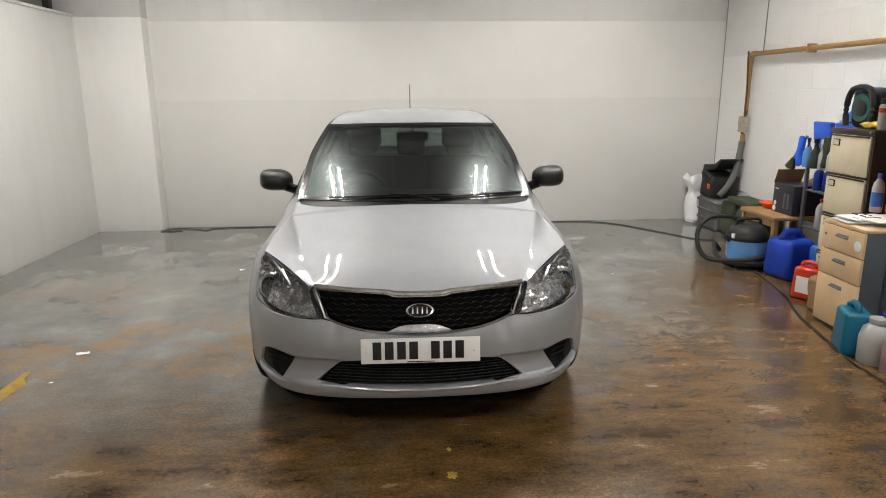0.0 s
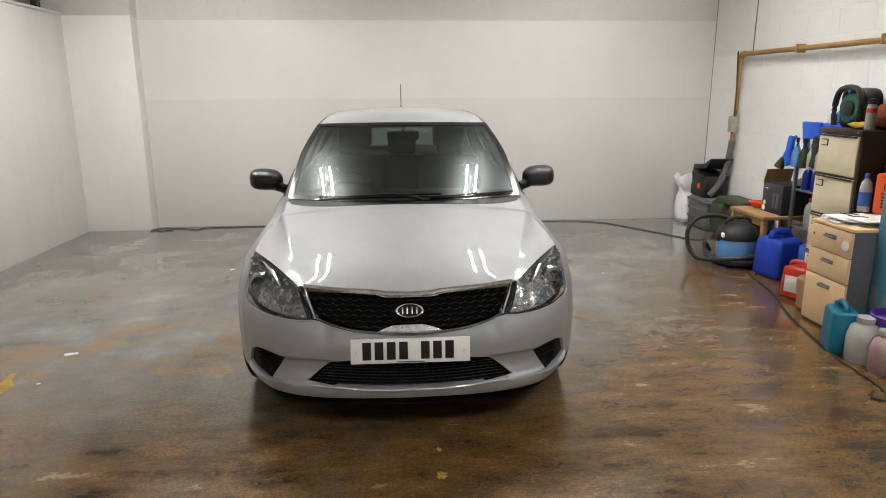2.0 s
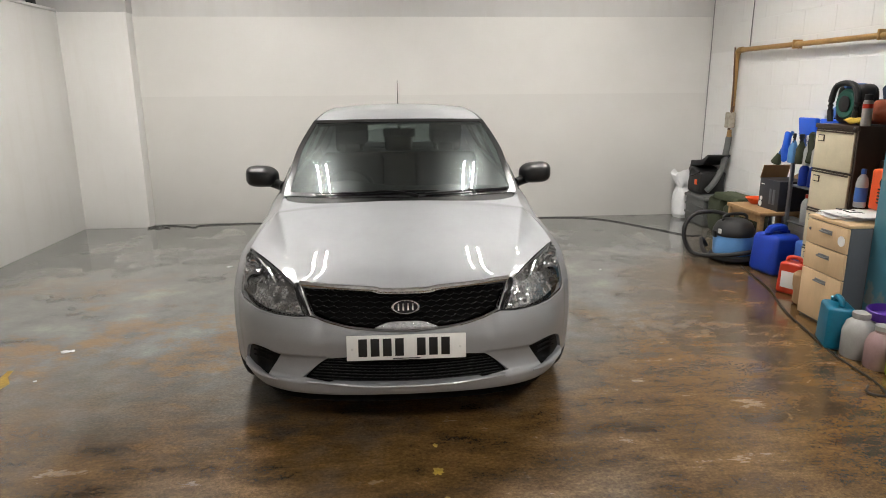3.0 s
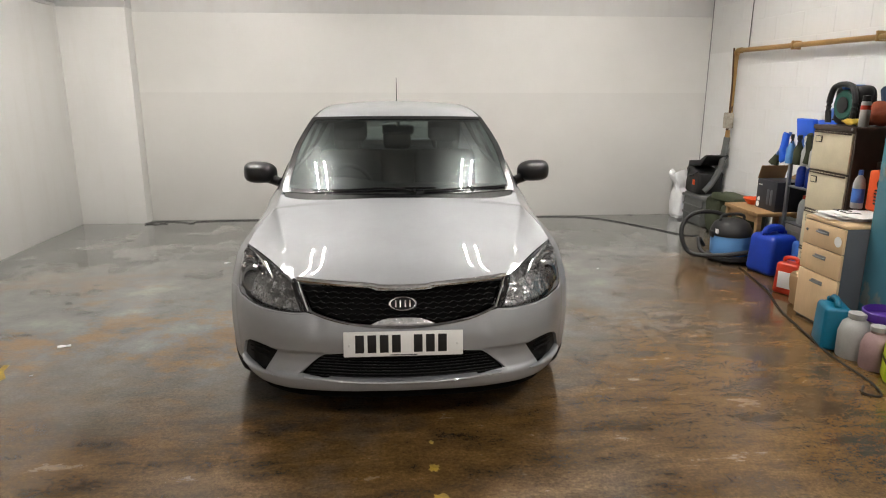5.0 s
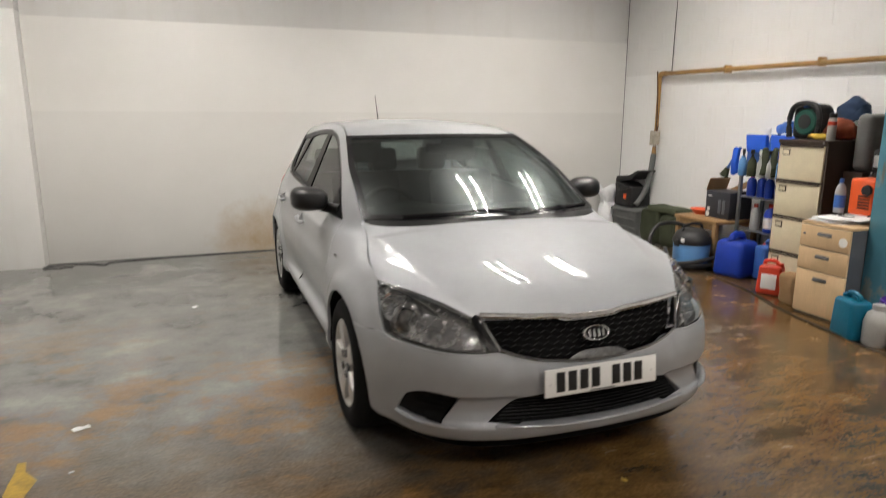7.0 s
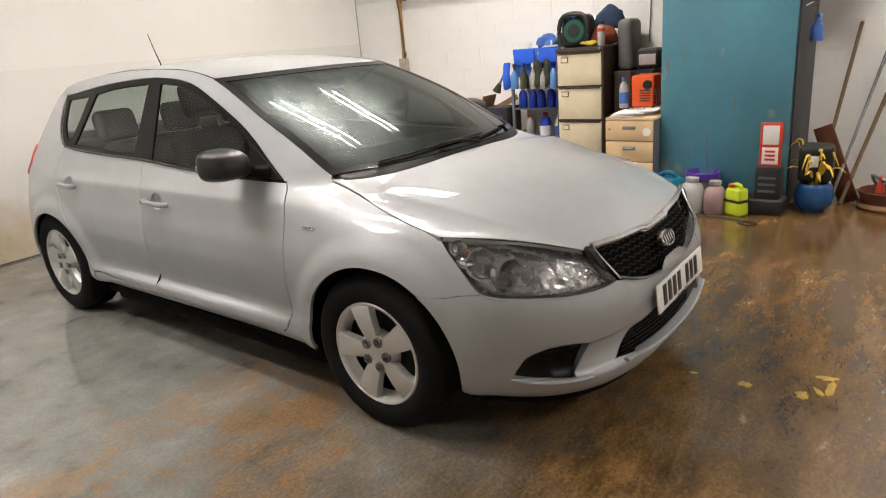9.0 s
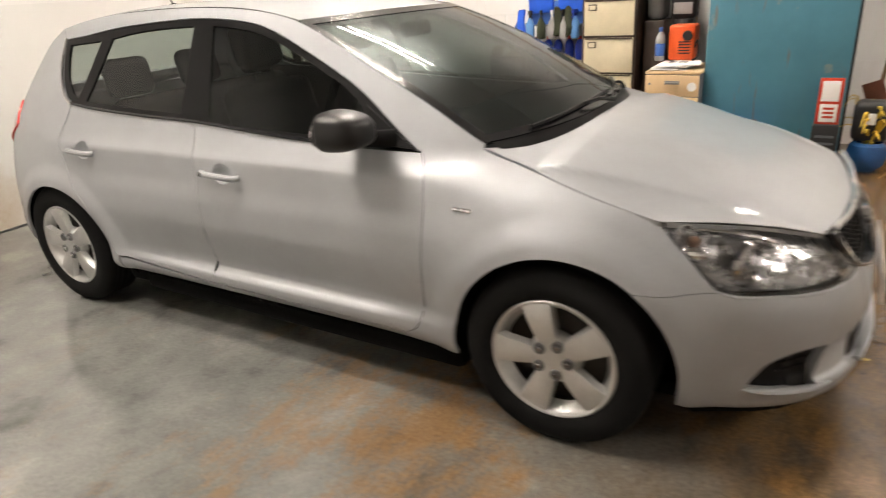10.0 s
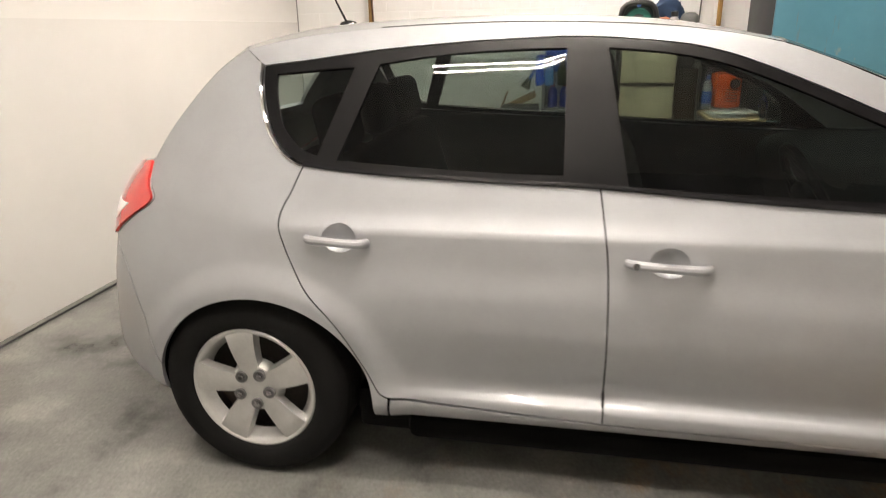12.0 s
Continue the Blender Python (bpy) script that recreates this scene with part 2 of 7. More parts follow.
def tube(pts, radius, seg=8, smooth=6, closed=False, flat=1.0):
    """A rod, pipe or cable along a curve; the radius may be a list, one per point."""
    c = spline(pts, smooth, closed) if smooth else [Vector(p) for p in pts]
    bm = bmesh.new()
    rings, n = [], len(c)
    up = Vector((0, 0, 1))
    for i, p in enumerate(c):
        t = (c[(i + 1) % n] - c[i - 1]) if closed else (c[min(i + 1, n - 1)] - c[max(i - 1, 0)])
        t.normalize()
        side = t.cross(up)
        if side.length < 0.05:
            side = t.cross(Vector((1, 0, 0)))
        side.normalize()
        nrm = side.cross(t)
        if isinstance(radius, (list, tuple)):
            k = i / max(1, n - 1) * (len(radius) - 1)
            a = min(int(k), len(radius) - 2)
            r = radius[a] + (radius[a + 1] - radius[a]) * (k - a)
        else:
            r = radius
        rings.append([bm.verts.new(p + side * r * math.cos(2 * math.pi * j / seg) + nrm * r * flat * math.sin(2 * math.pi * j / seg)) for j in range(seg)])
    for i in range(n if closed else n - 1):
        a, b = rings[i], rings[(i + 1) % n]
        for j in range(seg):
            j2 = (j + 1) % seg
            bm.faces.new((a[j], a[j2], b[j2], b[j]))
    if not closed:
        bm.faces.new(rings[0][::-1])
        bm.faces.new(rings[-1])
    bmesh.ops.recalc_face_normals(bm, faces=bm.faces[:])
    return bm


def slab(outline, depth, m=None, bevel=0.0):
    """A flat plate: an outline in x and z, given thickness along +y."""
    bm = bmesh.new()
    vs = [bm.verts.new((p[0], 0, p[1])) for p in outline]
    f = bm.faces.new(vs)
    r = bmesh.ops.extrude_face_region(bm, geom=[f])
    bmesh.ops.translate(bm, vec=(0, depth, 0), verts=[v for v in r["geom"] if isinstance(v, bmesh.types.BMVert)])
    bmesh.ops.recalc_face_normals(bm, faces=bm.faces[:])
    if bevel:
        bmesh.ops.bevel(bm, geom=bm.edges[:], offset=bevel, segments=2, affect="EDGES", profile=0.5)
    if m is not None:
        bmesh.ops.transform(bm, matrix=m, verts=bm.verts[:])
    return bm


def crumple(bm, amount, scale, seed=0):
    for v in bm.verts:
        v.co += noise.noise_vector(v.co * scale + Vector((seed, seed * 2.3, 0))) * amount
    return bm


def structure(name, bm, material, label=""):
    return tagged(part(name, bm, material), label, kind="structure")


# ---- the room ----
XL, XR, YB, YF, ZC = -3.66, 3.78, 4.37, -7.0, 4.6
LEDGE = 2.37
structure("floor", box(XL - 0.5, YF - 0.2, -0.2, XR + 0.2, YB + 0.2, 0), FLOOR, "stained sealed concrete floor with a wet sheen")
structure("ceiling", box(XL - 1.7, YF - 0.2, ZC, XR + 0.2, YB + 0.4, ZC + 0.2), CEIL, "plain grey board ceiling")
back = structure("wall_north", box(-2.93, YB, 0, XR + 0.2, YB + 0.2, LEDGE, 0.004), BOARD, "white painted board wall with a rusty damp stain")
structure("wall_north_upper", box(-2.93, YB + 0.02, LEDGE + 0.002, XR + 0.2, YB + 0.22, ZC), UPPER, "grey painted wall above the white boards")
structure("wall_north_return", box(XL - 1.7, 4.2, 0, -2.932, YB + 0.2, 2.4, 0.004), WALL, "white boxed-out section of wall")
structure("wall_north_return_upper", box(XL - 1.7, 4.22, 2.402, -2.932, YB + 0.2, ZC), UPPER)
structure("wall_west", box(XL - 0.12, YF, 0, XL, 4.198, 2.4, 0.003), WALL, "white painted partition, lower than the ceiling")
structure("trim", box(XL - 0.13, YF, 2.402, XL + 0.012, 4.198, 2.43, 0.003), WALL, "white capping on the partition")
# dark colour here stands in for the unlit space behind the partition
structure("wall_west_far", box(XL - 1.7, YF, 0, XL - 1.6, 4.2, ZC), DARKV, "dark sheet standing in for the unlit space beyond the partition")
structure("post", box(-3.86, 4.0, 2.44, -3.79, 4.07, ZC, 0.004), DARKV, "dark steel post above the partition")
# thin grey strip takes the place of the corner's shadow line
structure("corner_shade_strip", box(3.770, 4.360, 0.0, 3.779, 4.369, 3.0), SHADE, "grey strip standing in for the corner's shadow line")
structure("wall_south", box(XL - 1.7, YF - 0.2, 0, XR + 0.2, YF, ZC), WALL, "plain white wall behind the camera")
# the block wall: courses of painted blocks with recessed joints
structure("wall_east", box(XR, YF, 0, XR + 0.2, YB, ZC), BLOCK, "white painted blockwork wall")
ceil_lamp = None


def lamp(x, y, z, length=1.25):
    """Two slim battens side by side, each a glowing tube sunk between the lips of its housing, on cross bars and hangers."""
    global ceil_lamp
    if ceil_lamp is not None:
        return copy_thing(ceil_lamp, pose(x, y, z))
    o = thing("ceiling_light", "unseen pair of slim white tube battens hung under the ceiling", "ceiling light", "ceiling lights", (x, y, z))
    for sx in (-1, 1):
        c = sx * 0.095
        body = box(c - 0.026, -length / 2, 0.012, c + 0.026, length / 2, 0.05, 0.004)
        # lips and end caps are added to keep light off the upper walls
        for e in (-1, 1):
            join(body, box(c + e * 0.0245 - 0.0015, -length / 2, -0.021, c + e * 0.0245 + 0.0015, length / 2, 0.012))
            join(body, box(c - 0.026, e * length / 2 - 0.012, -0.021, c + 0.026, e * length / 2 + 0.012, 0.05, 0.003))
        part("housing", body, STEELW, o, "white batten housing with added light-cutting lips")
        part("tube", tube([(c, -length / 2 + 0.014, 0), (c, length / 2 - 0.014, 0)], 0.015, 10, 0), TUBE, o, "glowing white tube")
    for e in (-1, 1):
        part("cross_bar", box(-0.10, e * length * 0.3 - 0.012, 0.051, 0.10, e * length * 0.3 + 0.012, 0.063), STEELW, o)
        part("hanger", tube([(0, e * length * 0.3, 0.063), (0, e * length * 0.3, ZC - z)], 0.004, 6, 0), STEELW, o)
    ceil_lamp = o


# third to fifth are added, unseen, to brighten the side walls and clutter
for x, y in ((-1.3, 1.65), (1.15, 1.65), (2.35, 2.0), (2.7, -1.9), (-2.35, 2.1), (-1.3, -4.4), (1.15, -4.4)):
    lamp(x, y, 3.6)

# ---- the car ----
def car_paint():
    m, nt, b = node_mat("silver_metallic_paint")
    flake, mott, dirt = noise_node(nt, 900, 2, 0.5), noise_node(nt, 1.5, 4, 0.5), noise_node(nt, 7, 8, 0.7)
    c = ramp(nt, flake, [(0.3, (0.332, 0.344, 0.360)), (0.7, (0.430, 0.445, 0.465))])
    c = mix(nt, 0.25, c, ramp(nt, dirt, [(0.25, (0.72, 0.70, 0.66)), (0.6, (1, 1, 1))]), "MULTIPLY")
    nt.links.new(c, b.inputs["Base Color"])
    b.inputs["Metallic"].default_value = 0.66
    rg = ramp(nt, mott, [(0.3, (0.60,) * 3), (0.7, (0.65,) * 3)])
    nt.links.new(rg, b.inputs["Roughness"])
    b.inputs["Coat Weight"].default_value = 0.7
    b.inputs["Coat Roughness"].default_value = 0.03
    return m


def pane_mat(name, tint, dust=0.05, gloss=0.02, smear=0.0):
    """A thin pane: lets light through with a tint, mirrors more at a slant, with a film of dust and, on a windscreen, hazy smears on both sides."""
    m, nt, b = node_mat(name)
    nt.nodes.remove(b)
    out = nt.nodes["Material Output"]
    tr, gl, di = nt.nodes.new("ShaderNodeBsdfTransparent"), nt.nodes.new("ShaderNodeBsdfGlossy"), nt.nodes.new("ShaderNodeBsdfDiffuse")
    tr.inputs[0].default_value = (*tint, 1)
    gl.inputs["Roughness"].default_value = gloss
    gl.inputs["Color"].default_value = (1, 1, 1, 1)
    di.inputs[0].default_value = (0.6, 0.62, 0.62, 1)
    lw = nt.nodes.new("ShaderNodeLayerWeight")
    lw.inputs["Blend"].default_value = 0.5
    slant = calc(nt, "ADD", 0.042, calc(nt, "MULTIPLY", calc(nt, "POWER", lw.outputs["Facing"], 5.0), 0.55))
    m1, m2 = nt.nodes.new("ShaderNodeMixShader"), nt.nodes.new("ShaderNodeMixShader")
    d = ramp(nt, noise_node(nt, 5, 6, 0.65), [(0.3, (dust * 0.3,) * 3), (0.7, (dust,) * 3)])
    if smear:
        cloud = ramp(nt, noise_node(nt, 1.8, 3, 0.5, (1.0, 0.6, 1.0)), [(0.30, (0.40,) * 3), (0.72, (1, 1, 1))])
        wiped = ramp(nt, noise_node(nt, 7.0, 3, 0.5, (1.0, 0.35, 0.35)), [(0.34, (0.72,) * 3), (0.60, (1, 1, 1))])
        haze = nt.nodes.new("ShaderNodeBsdfGlossy")
        haze.inputs["Roughness"].default_value = 0.30
        haze.inputs["Color"].default_value = (0.86, 0.96, 0.94, 1)
        m0 = nt.nodes.new("ShaderNodeMixShader")
        nt.links.new(calc(nt, "MULTIPLY", mix(nt, 1.0, cloud, wiped, "MULTIPLY"), smear, True), m0.inputs[0])
        nt.links.new(tr.outputs[0], m0.inputs[1])
        nt.links.new(haze.outputs[0], m0.inputs[2])
        tr = m0
    nt.links.new(d, m1.inputs[0])
    nt.links.new(tr.outputs[0], m1.inputs[1])
    nt.links.new(di.outputs[0], m1.inputs[2])
    nt.links.new(slant, m2.inputs[0])
    nt.links.new(m1.outputs[0], m2.inputs[1])
    nt.links.new(gl.outputs[0], m2.inputs[2])
    nt.links.new(m2.outputs[0], out.inputs["Surface"])
    return m


PAINT = car_paint()
WSGLASS = pane_mat("windscreen_glass", (0.17, 0.215, 0.21), 0.004, 0.012, 0.075)
GLASS = pane_mat("tinted_side_glass", (0.40, 0.46, 0.43), 0.008)
REARGLASS = pane_mat("clear_rear_glass", (0.78, 0.82, 0.80), 0.012)
LENS = pane_mat("clear_lamp_lens", (0.90, 0.90, 0.90), 0.03, 0.02)
TRIM = mat("black_plastic", (0.006, 0.006, 0.0065), 0.38, var=0.3, bscale=400, bmp=0.05, spec=0.16)
MIRRORK = mat("satin_black_shell", (0.010, 0.010, 0.011), 0.36, var=0.3, bmp=0.05, bscale=400)
GLOSSK = mat("gloss_black", (0.015, 0.015, 0.017), 0.18, bmp=0)
UNDER = mat("underbody_black", (0.004, 0.004, 0.004), 0.95, spec=0.1)
CHROME = mat("chrome", (0.78, 0.78, 0.78), 0.08, 1.0, var=0.05, bmp=0)
CHROMED = mat("dark_chrome", (0.35, 0.35, 0.36), 0.15, 1.0, var=0.2, bmp=0)
RUBBER = mat("tyre_rubber", (0.010, 0.010, 0.010), 0.9, var=0.35, bscale=160, bmp=0.3, spec=0.15)
HUBCAP = mat("silver_wheel_paint", (0.60, 0.60, 0.59), 0.33, 0.72, var=0.12, scale=14, bmp=0.05)
RECESS = mat("shadowed_grey_plastic", (0.13, 0.13, 0.13), 0.45, 0.3, var=0.2)
BRAKE = mat("rusty_brake_steel", (0.06, 0.05, 0.045), 0.6, 0.5, var=0.5)
FABRIC = mat("charcoal_seat_cloth", (0.012, 0.012, 0.013), 0.95, var=0.3, bmp=0, spec=0.15)
DASH = mat("dark_dashboard_plastic", (0.018, 0.018, 0.019), 0.65, bscale=500, bmp=0.0, spec=0.2)
LINING = mat("grey_headlining", (0.10, 0.10, 0.098), 0.95)
REDL = mat("red_lamp_plastic", (0.62, 0.035, 0.03), 0.15, coat=1.0, var=0.15, bmp=0)
AMBER = mat("amber_bulb", (0.22, 0.12, 0.08), 0.3, coat=0.6, bmp=0)
SATIN = mat("satin_reflector", (0.58, 0.58, 0.59), 0.26, 0.75, var=0.35, scale=34, bmp=0)
WHITEP = mat("white_plate_plastic", (0.82, 0.82, 0.80), 0.35, var=0.06, bmp=0)
INK = mat("black_print", (0.01, 0.01, 0.01), 0.4, bmp=0)


def pchip(xs, ys, x):
    """Smooth interpolation with no overshoot."""
    xs, ys, x = np.asarray(xs, float), np.asarray(ys, float), np.asarray(x, float)
    h, d = np.diff(xs), np.diff(ys) / np.diff(xs)
    m = np.zeros(len(xs))
    m[0], m[-1] = d[0], d[-1]
    for i in range(1, len(xs) - 1):
        if d[i - 1] * d[i] > 0:
            w1, w2 = 2 * h[i] + h[i - 1], h[i] + 2 * h[i - 1]
            m[i] = (w1 + w2) / (w1 / d[i - 1] + w2 / d[i])
    i = np.clip(np.searchsorted(xs, x) - 1, 0, len(xs) - 2)
    t = np.clip((x - xs[i]) / h[i], 0, 1)
    t2, t3 = t * t, t ** 3
    return (2 * t3 - 3 * t2 + 1) * ys[i] + (t3 - 2 * t2 + t) * h[i] * m[i] + (3 * t2 - 2 * t3) * ys[i + 1] + (t3 - t2) * h[i] * m[i + 1]


# plan outline of half the body at bumper height, from the middle of the nose round the side to the middle of the tail
PLAN = [(0, -0.868), (0.25, -0.858), (0.42, -0.832), (0.56, -0.782), (0.68, -0.692), (0.765, -0.565), (0.82, -0.42), (0.857, -0.25), (0.878, 0.0), (0.874, 0.35), (0.870, 0.8),
        (0.873, 1.6), (0.879, 2.3), (0.883, 2.65), (0.864, 2.93), (0.822, 3.09), (0.73, 3.205), (0.58, 3.27), (0.3, 3.315), (0, 3.325)]
_p = np.array([(v[0], v[1]) for v in spline([(x, y, 0) for x, y in PLAN], 40)])
_p[:, 0] = np.maximum(_p[:, 0], 0)
_len = np.concatenate([[0], np.cumsum(np.hypot(*np.diff(_p, axis=0).T))])
SN = 700
_s = np.linspace(0, _len[-1], SN)
_c = np.stack([np.interp(_s, _len, _p[:, 0]), np.interp(_s, _len, _p[:, 1])], 1)
_t = np.gradient(_c, axis=0)
_t /= np.hypot(*_t.T)[:, None]
_n = np.stack([_t[:, 1], -_t[:, 0]], 1)
_n[0], _n[-1] = (0, -1), (0, 1)

# how far the skin stands in from that outline: for stations along it, pairs of height and inset
BODY_LOW = [(0.20, 0.12), (0.25, 0.05), (0.28, 0.025), (0.31, 0.006), (0.344, 0.007), (0.372, 0.044), (0.395, 0.046), (0.45, 0.032), (0.52, 0.014), (0.58, 0.007), (0.66, 0.010), (0.76, 0.027), (0.83, 0.034), (0.856, 0.037), (0.872, 0.048), (0.90, 0.066)]
BODY_TAIL = [(0.20, 0.12), (0.25, 0.05), (0.28, 0.022), (0.31, 0.010), (0.36, 0.012), (0.40, 0.014), (0.45, 0.012), (0.52, 0.008), (0.58, 0.005)] + BODY_LOW[10:]
SECTIONS = [
    ((0, -0.868), [(0.18, 0.07), (0.22, 0.025), (0.26, 0.003), (0.30, 0.0), (0.36, 0.014), (0.42, 0.012), (0.48, 0.012), (0.53, 0.02), (0.60, 0.06), (0.66, 0.09), (0.70, 0.115), (0.74, 0.16), (0.8, 0.3), (1.5, 0.9)]),
    ((0.42, -0.832), [(0.18, 0.08), (0.22, 0.03), (0.26, 0.004), (0.30, 0.0), (0.36, 0.014), (0.42, 0.010), (0.48, 0.008), (0.53, 0.015), (0.60, 0.045), (0.66, 0.08), (0.70, 0.10), (0.74, 0.125), (0.8, 0.2), (1.5, 0.8)]),
    ((0.765, -0.565), [(0.18, 0.10), (0.22, 0.04), (0.26, 0.012), (0.30, 0.006), (0.36, 0.004), (0.45, 0.0), (0.55, 0.006), (0.62, 0.025), (0.68, 0.05), (0.74, 0.09), (0.79, 0.14), (0.85, 0.2), (1.5, 0.7)]),
    ((0.857, -0.25), [(0.18, 0.10), (0.24, 0.03), (0.30, 0.01), (0.45, 0.0), (0.58, 0.004), (0.66, 0.02), (0.72, 0.045), (0.79, 0.090), (0.82, 0.118), (0.86, 0.17), (0.95, 0.3), (1.5, 0.6)]),
    ((0.878, 0.0), [(0.20, 0.06), (0.30, 0.01), (0.45, 0.0), (0.60, 0.0), (0.68, 0.012), (0.76, 0.045), (0.82, 0.092), (0.85, 0.13), (0.88, 0.18), (0.95, 0.28), (1.5, 0.55)]),
    ((0.874, 0.35), [(0.20, 0.10), (0.26, 0.03), (0.31, 0.012), (0.36, 0.012), (0.40, 0.018), (0.47, 0.012), (0.55, 0.005), (0.65, 0.012), (0.77, 0.045), (0.84, 0.075), (0.88, 0.108), (0.90, 0.135), (0.93, 0.16), (1.0, 0.195), (1.1, 0.25), (1.2, 0.29), (1.5, 0.40)]),
    ((0.870, 0.8), BODY_LOW + [(0.94, 0.092), (1.0, 0.122), (1.1, 0.17), (1.2, 0.215), (1.3, 0.26), (1.37, 0.30), (1.41, 0.35), (1.44, 0.42), (1.5, 0.6)]),
    ((0.873, 1.6), BODY_LOW + [(0.945, 0.088), (1.0, 0.112), (1.1, 0.160), (1.2, 0.208), (1.3, 0.256), (1.37, 0.295), (1.41, 0.34), (1.44, 0.42), (1.5, 0.6)]),
    ((0.879, 2.3), BODY_TAIL + [(0.95, 0.086), (1.0, 0.104), (1.1, 0.158), (1.2, 0.210), (1.3, 0.262), (1.37, 0.31), (1.41, 0.36), (1.44, 0.45), (1.5, 0.6)]),
    ((0.883, 2.65), [(0.20, 0.08), (0.30, 0.02), (0.45, 0.0), (0.60, 0.0), (0.70, 0.012), (0.80, 0.034), (0.87, 0.052), (0.92, 0.072), (1.0, 0.115), (1.1, 0.168), (1.2, 0.222), (1.31, 0.282), (1.37, 0.33), (1.44, 0.45), (1.5, 0.6)]),
    ((0.864, 2.93), [(0.20, 0.12), (0.25, 0.06), (0.30, 0.02), (0.45, 0.0), (0.60, 0.005), (0.70, 0.02), (0.80, 0.045), (0.90, 0.08), (1.0, 0.13), (1.1, 0.19), (1.2, 0.25), (1.3, 0.31), (1.5, 0.5)]),
    ((0.73, 3.205), [(0.20, 0.17), (0.24, 0.10), (0.28, 0.05), (0.35, 0.01), (0.42, 0.0), (0.59, 0.012), (0.77, 0.045), (0.856, 0.07), (0.95, 0.12), (1.0, 0.16), (1.09, 0.225), (1.2, 0.32), (1.3, 0.41), (1.5, 0.7)]),
    ((0, 3.325), [(0.20, 0.14), (0.24, 0.08), (0.28, 0.04), (0.35, 0.005), (0.42, 0.0), (0.59, 0.01), (0.77, 0.04), (0.86, 0.07), (1.0, 0.15), (1.09, 0.22), (1.2, 0.32), (1.35, 0.46), (1.5, 0.7)]),
]
ZN = 280
_z = np.linspace(0.16, 1.5, ZN)
_at = [_s[np.argmin((_c[:, 0] - x) ** 2 + (_c[:, 1] - y) ** 2)] for (x, y), _ in SECTIONS]
_rows = np.stack([pchip(*zip(*prof), np.clip(_z, prof[0][0], prof[-1][0])) for _, prof in SECTIONS])
_k = np.exp(-0.5 * (np.arange(-6, 7) / 1.0) ** 2)
_k /= _k.sum()
_rows = np.stack([np.convolve(np.pad(r, 6, "edge"), _k, "valid") for r in _rows])
INSET = np.stack([pchip(_at, _rows[:, j], _s) for j in range(ZN)], 1)
ARCHES = ((-0.02, 0.31, 0.366, 0.362), (2.605, 0.30, 0.362, 0.343))


def skin(sz, deep=0.0):
    """Points of the body's skin for pairs of way along the outline and height."""
    sz = np.asarray(sz, float)
    s, z = np.abs(sz[:, 0]), sz[:, 1]
    fs, fz = np.clip(s / _s[-1] * (SN - 1), 0, SN - 1.001), np.clip((z - 0.16) / 1.34 * (ZN - 1), 0, ZN - 1.001)
    i, j = fs.astype(int), fz.astype(int)
    a, b = fs - i, fz - j
    ins = INSET[i, j] * (1 - a) * (1 - b) + INSET[i + 1, j] * a * (1 - b) + INSET[i, j + 1] * (1 - a) * b + INSET[i + 1, j + 1] * a * b
    c = _c[i] * (1 - a)[:, None] + _c[i + 1] * a[:, None]
    n = _n[i] * (1 - a)[:, None] + _n[i + 1] * a[:, None]
    for y0, z0, rx, rz in ARCHES:
        r = np.hypot((c[:, 1] - y0) / rx, (z - z0) / rz)
        k = np.clip((1.34 - r) / 0.26, 0, 1)
        ins = ins - 0.017 * k * k * (3 - 2 * k) * (c[:, 0] > 0.5)
    p = c - n * (ins + deep)[:, None]
    return np.stack([np.maximum(p[:, 0], 0) * np.where(sz[:, 0] < 0, -1, 1), p[:, 1], z], 1)


def by_y(y, z):
    """The way along the outline at which the skin at height z reaches y."""
    zz = np.full(SN, z)
    q = skin(np.stack([_s, zz], 1))[:, 1]
    q = np.maximum.accumulate(q)
    return float(np.interp(y, q, _s)), z


def by_x(x, z, rear=False):
    """The same for x, on the nose or on the tail."""
    half = SN // 3
    ss = _s[:half] if not rear else _s[-half:][::-1]
    q = np.maximum.accumulate(skin(np.stack([ss, np.full(half, z)], 1))[:, 0])
    return float(np.interp(x, q, ss)), z


def S_y(pts):
    return [by_y(y, z) for y, z in pts]


def S_x(pts, rear=False):
    return [by_x(x, z, rear) for x, z in pts]


def curve2(pts, n=6):
    return [(v.x, v.y) for v in spline([(a, b, 0) for a, b in pts], n)]


def outline(*legs):
    """A closed outline from legs, each a smooth curve or, with two points, a straight line; corners stay between legs."""
    out = []
    for leg in legs:
        c = curve2(leg, 6) if len(leg) > 2 else list(leg)
        for q in c:
            if not out or math.dist(q, out[-1]) > 1e-4:
                out.append(tuple(q))
    if math.dist(out[0], out[-1]) < 1e-4:
        out.pop()
    return out


def resample(poly, step):
    out = []
    for a, b in zip(poly, poly[1:] + poly[:1]):
        k = max(1, int(math.ceil(math.dist(a, b) / step)))
        out += [(a[0] + (b[0] - a[0]) * i / k, a[1] + (b[1] - a[1]) * i / k) for i in range(k)]
    return out


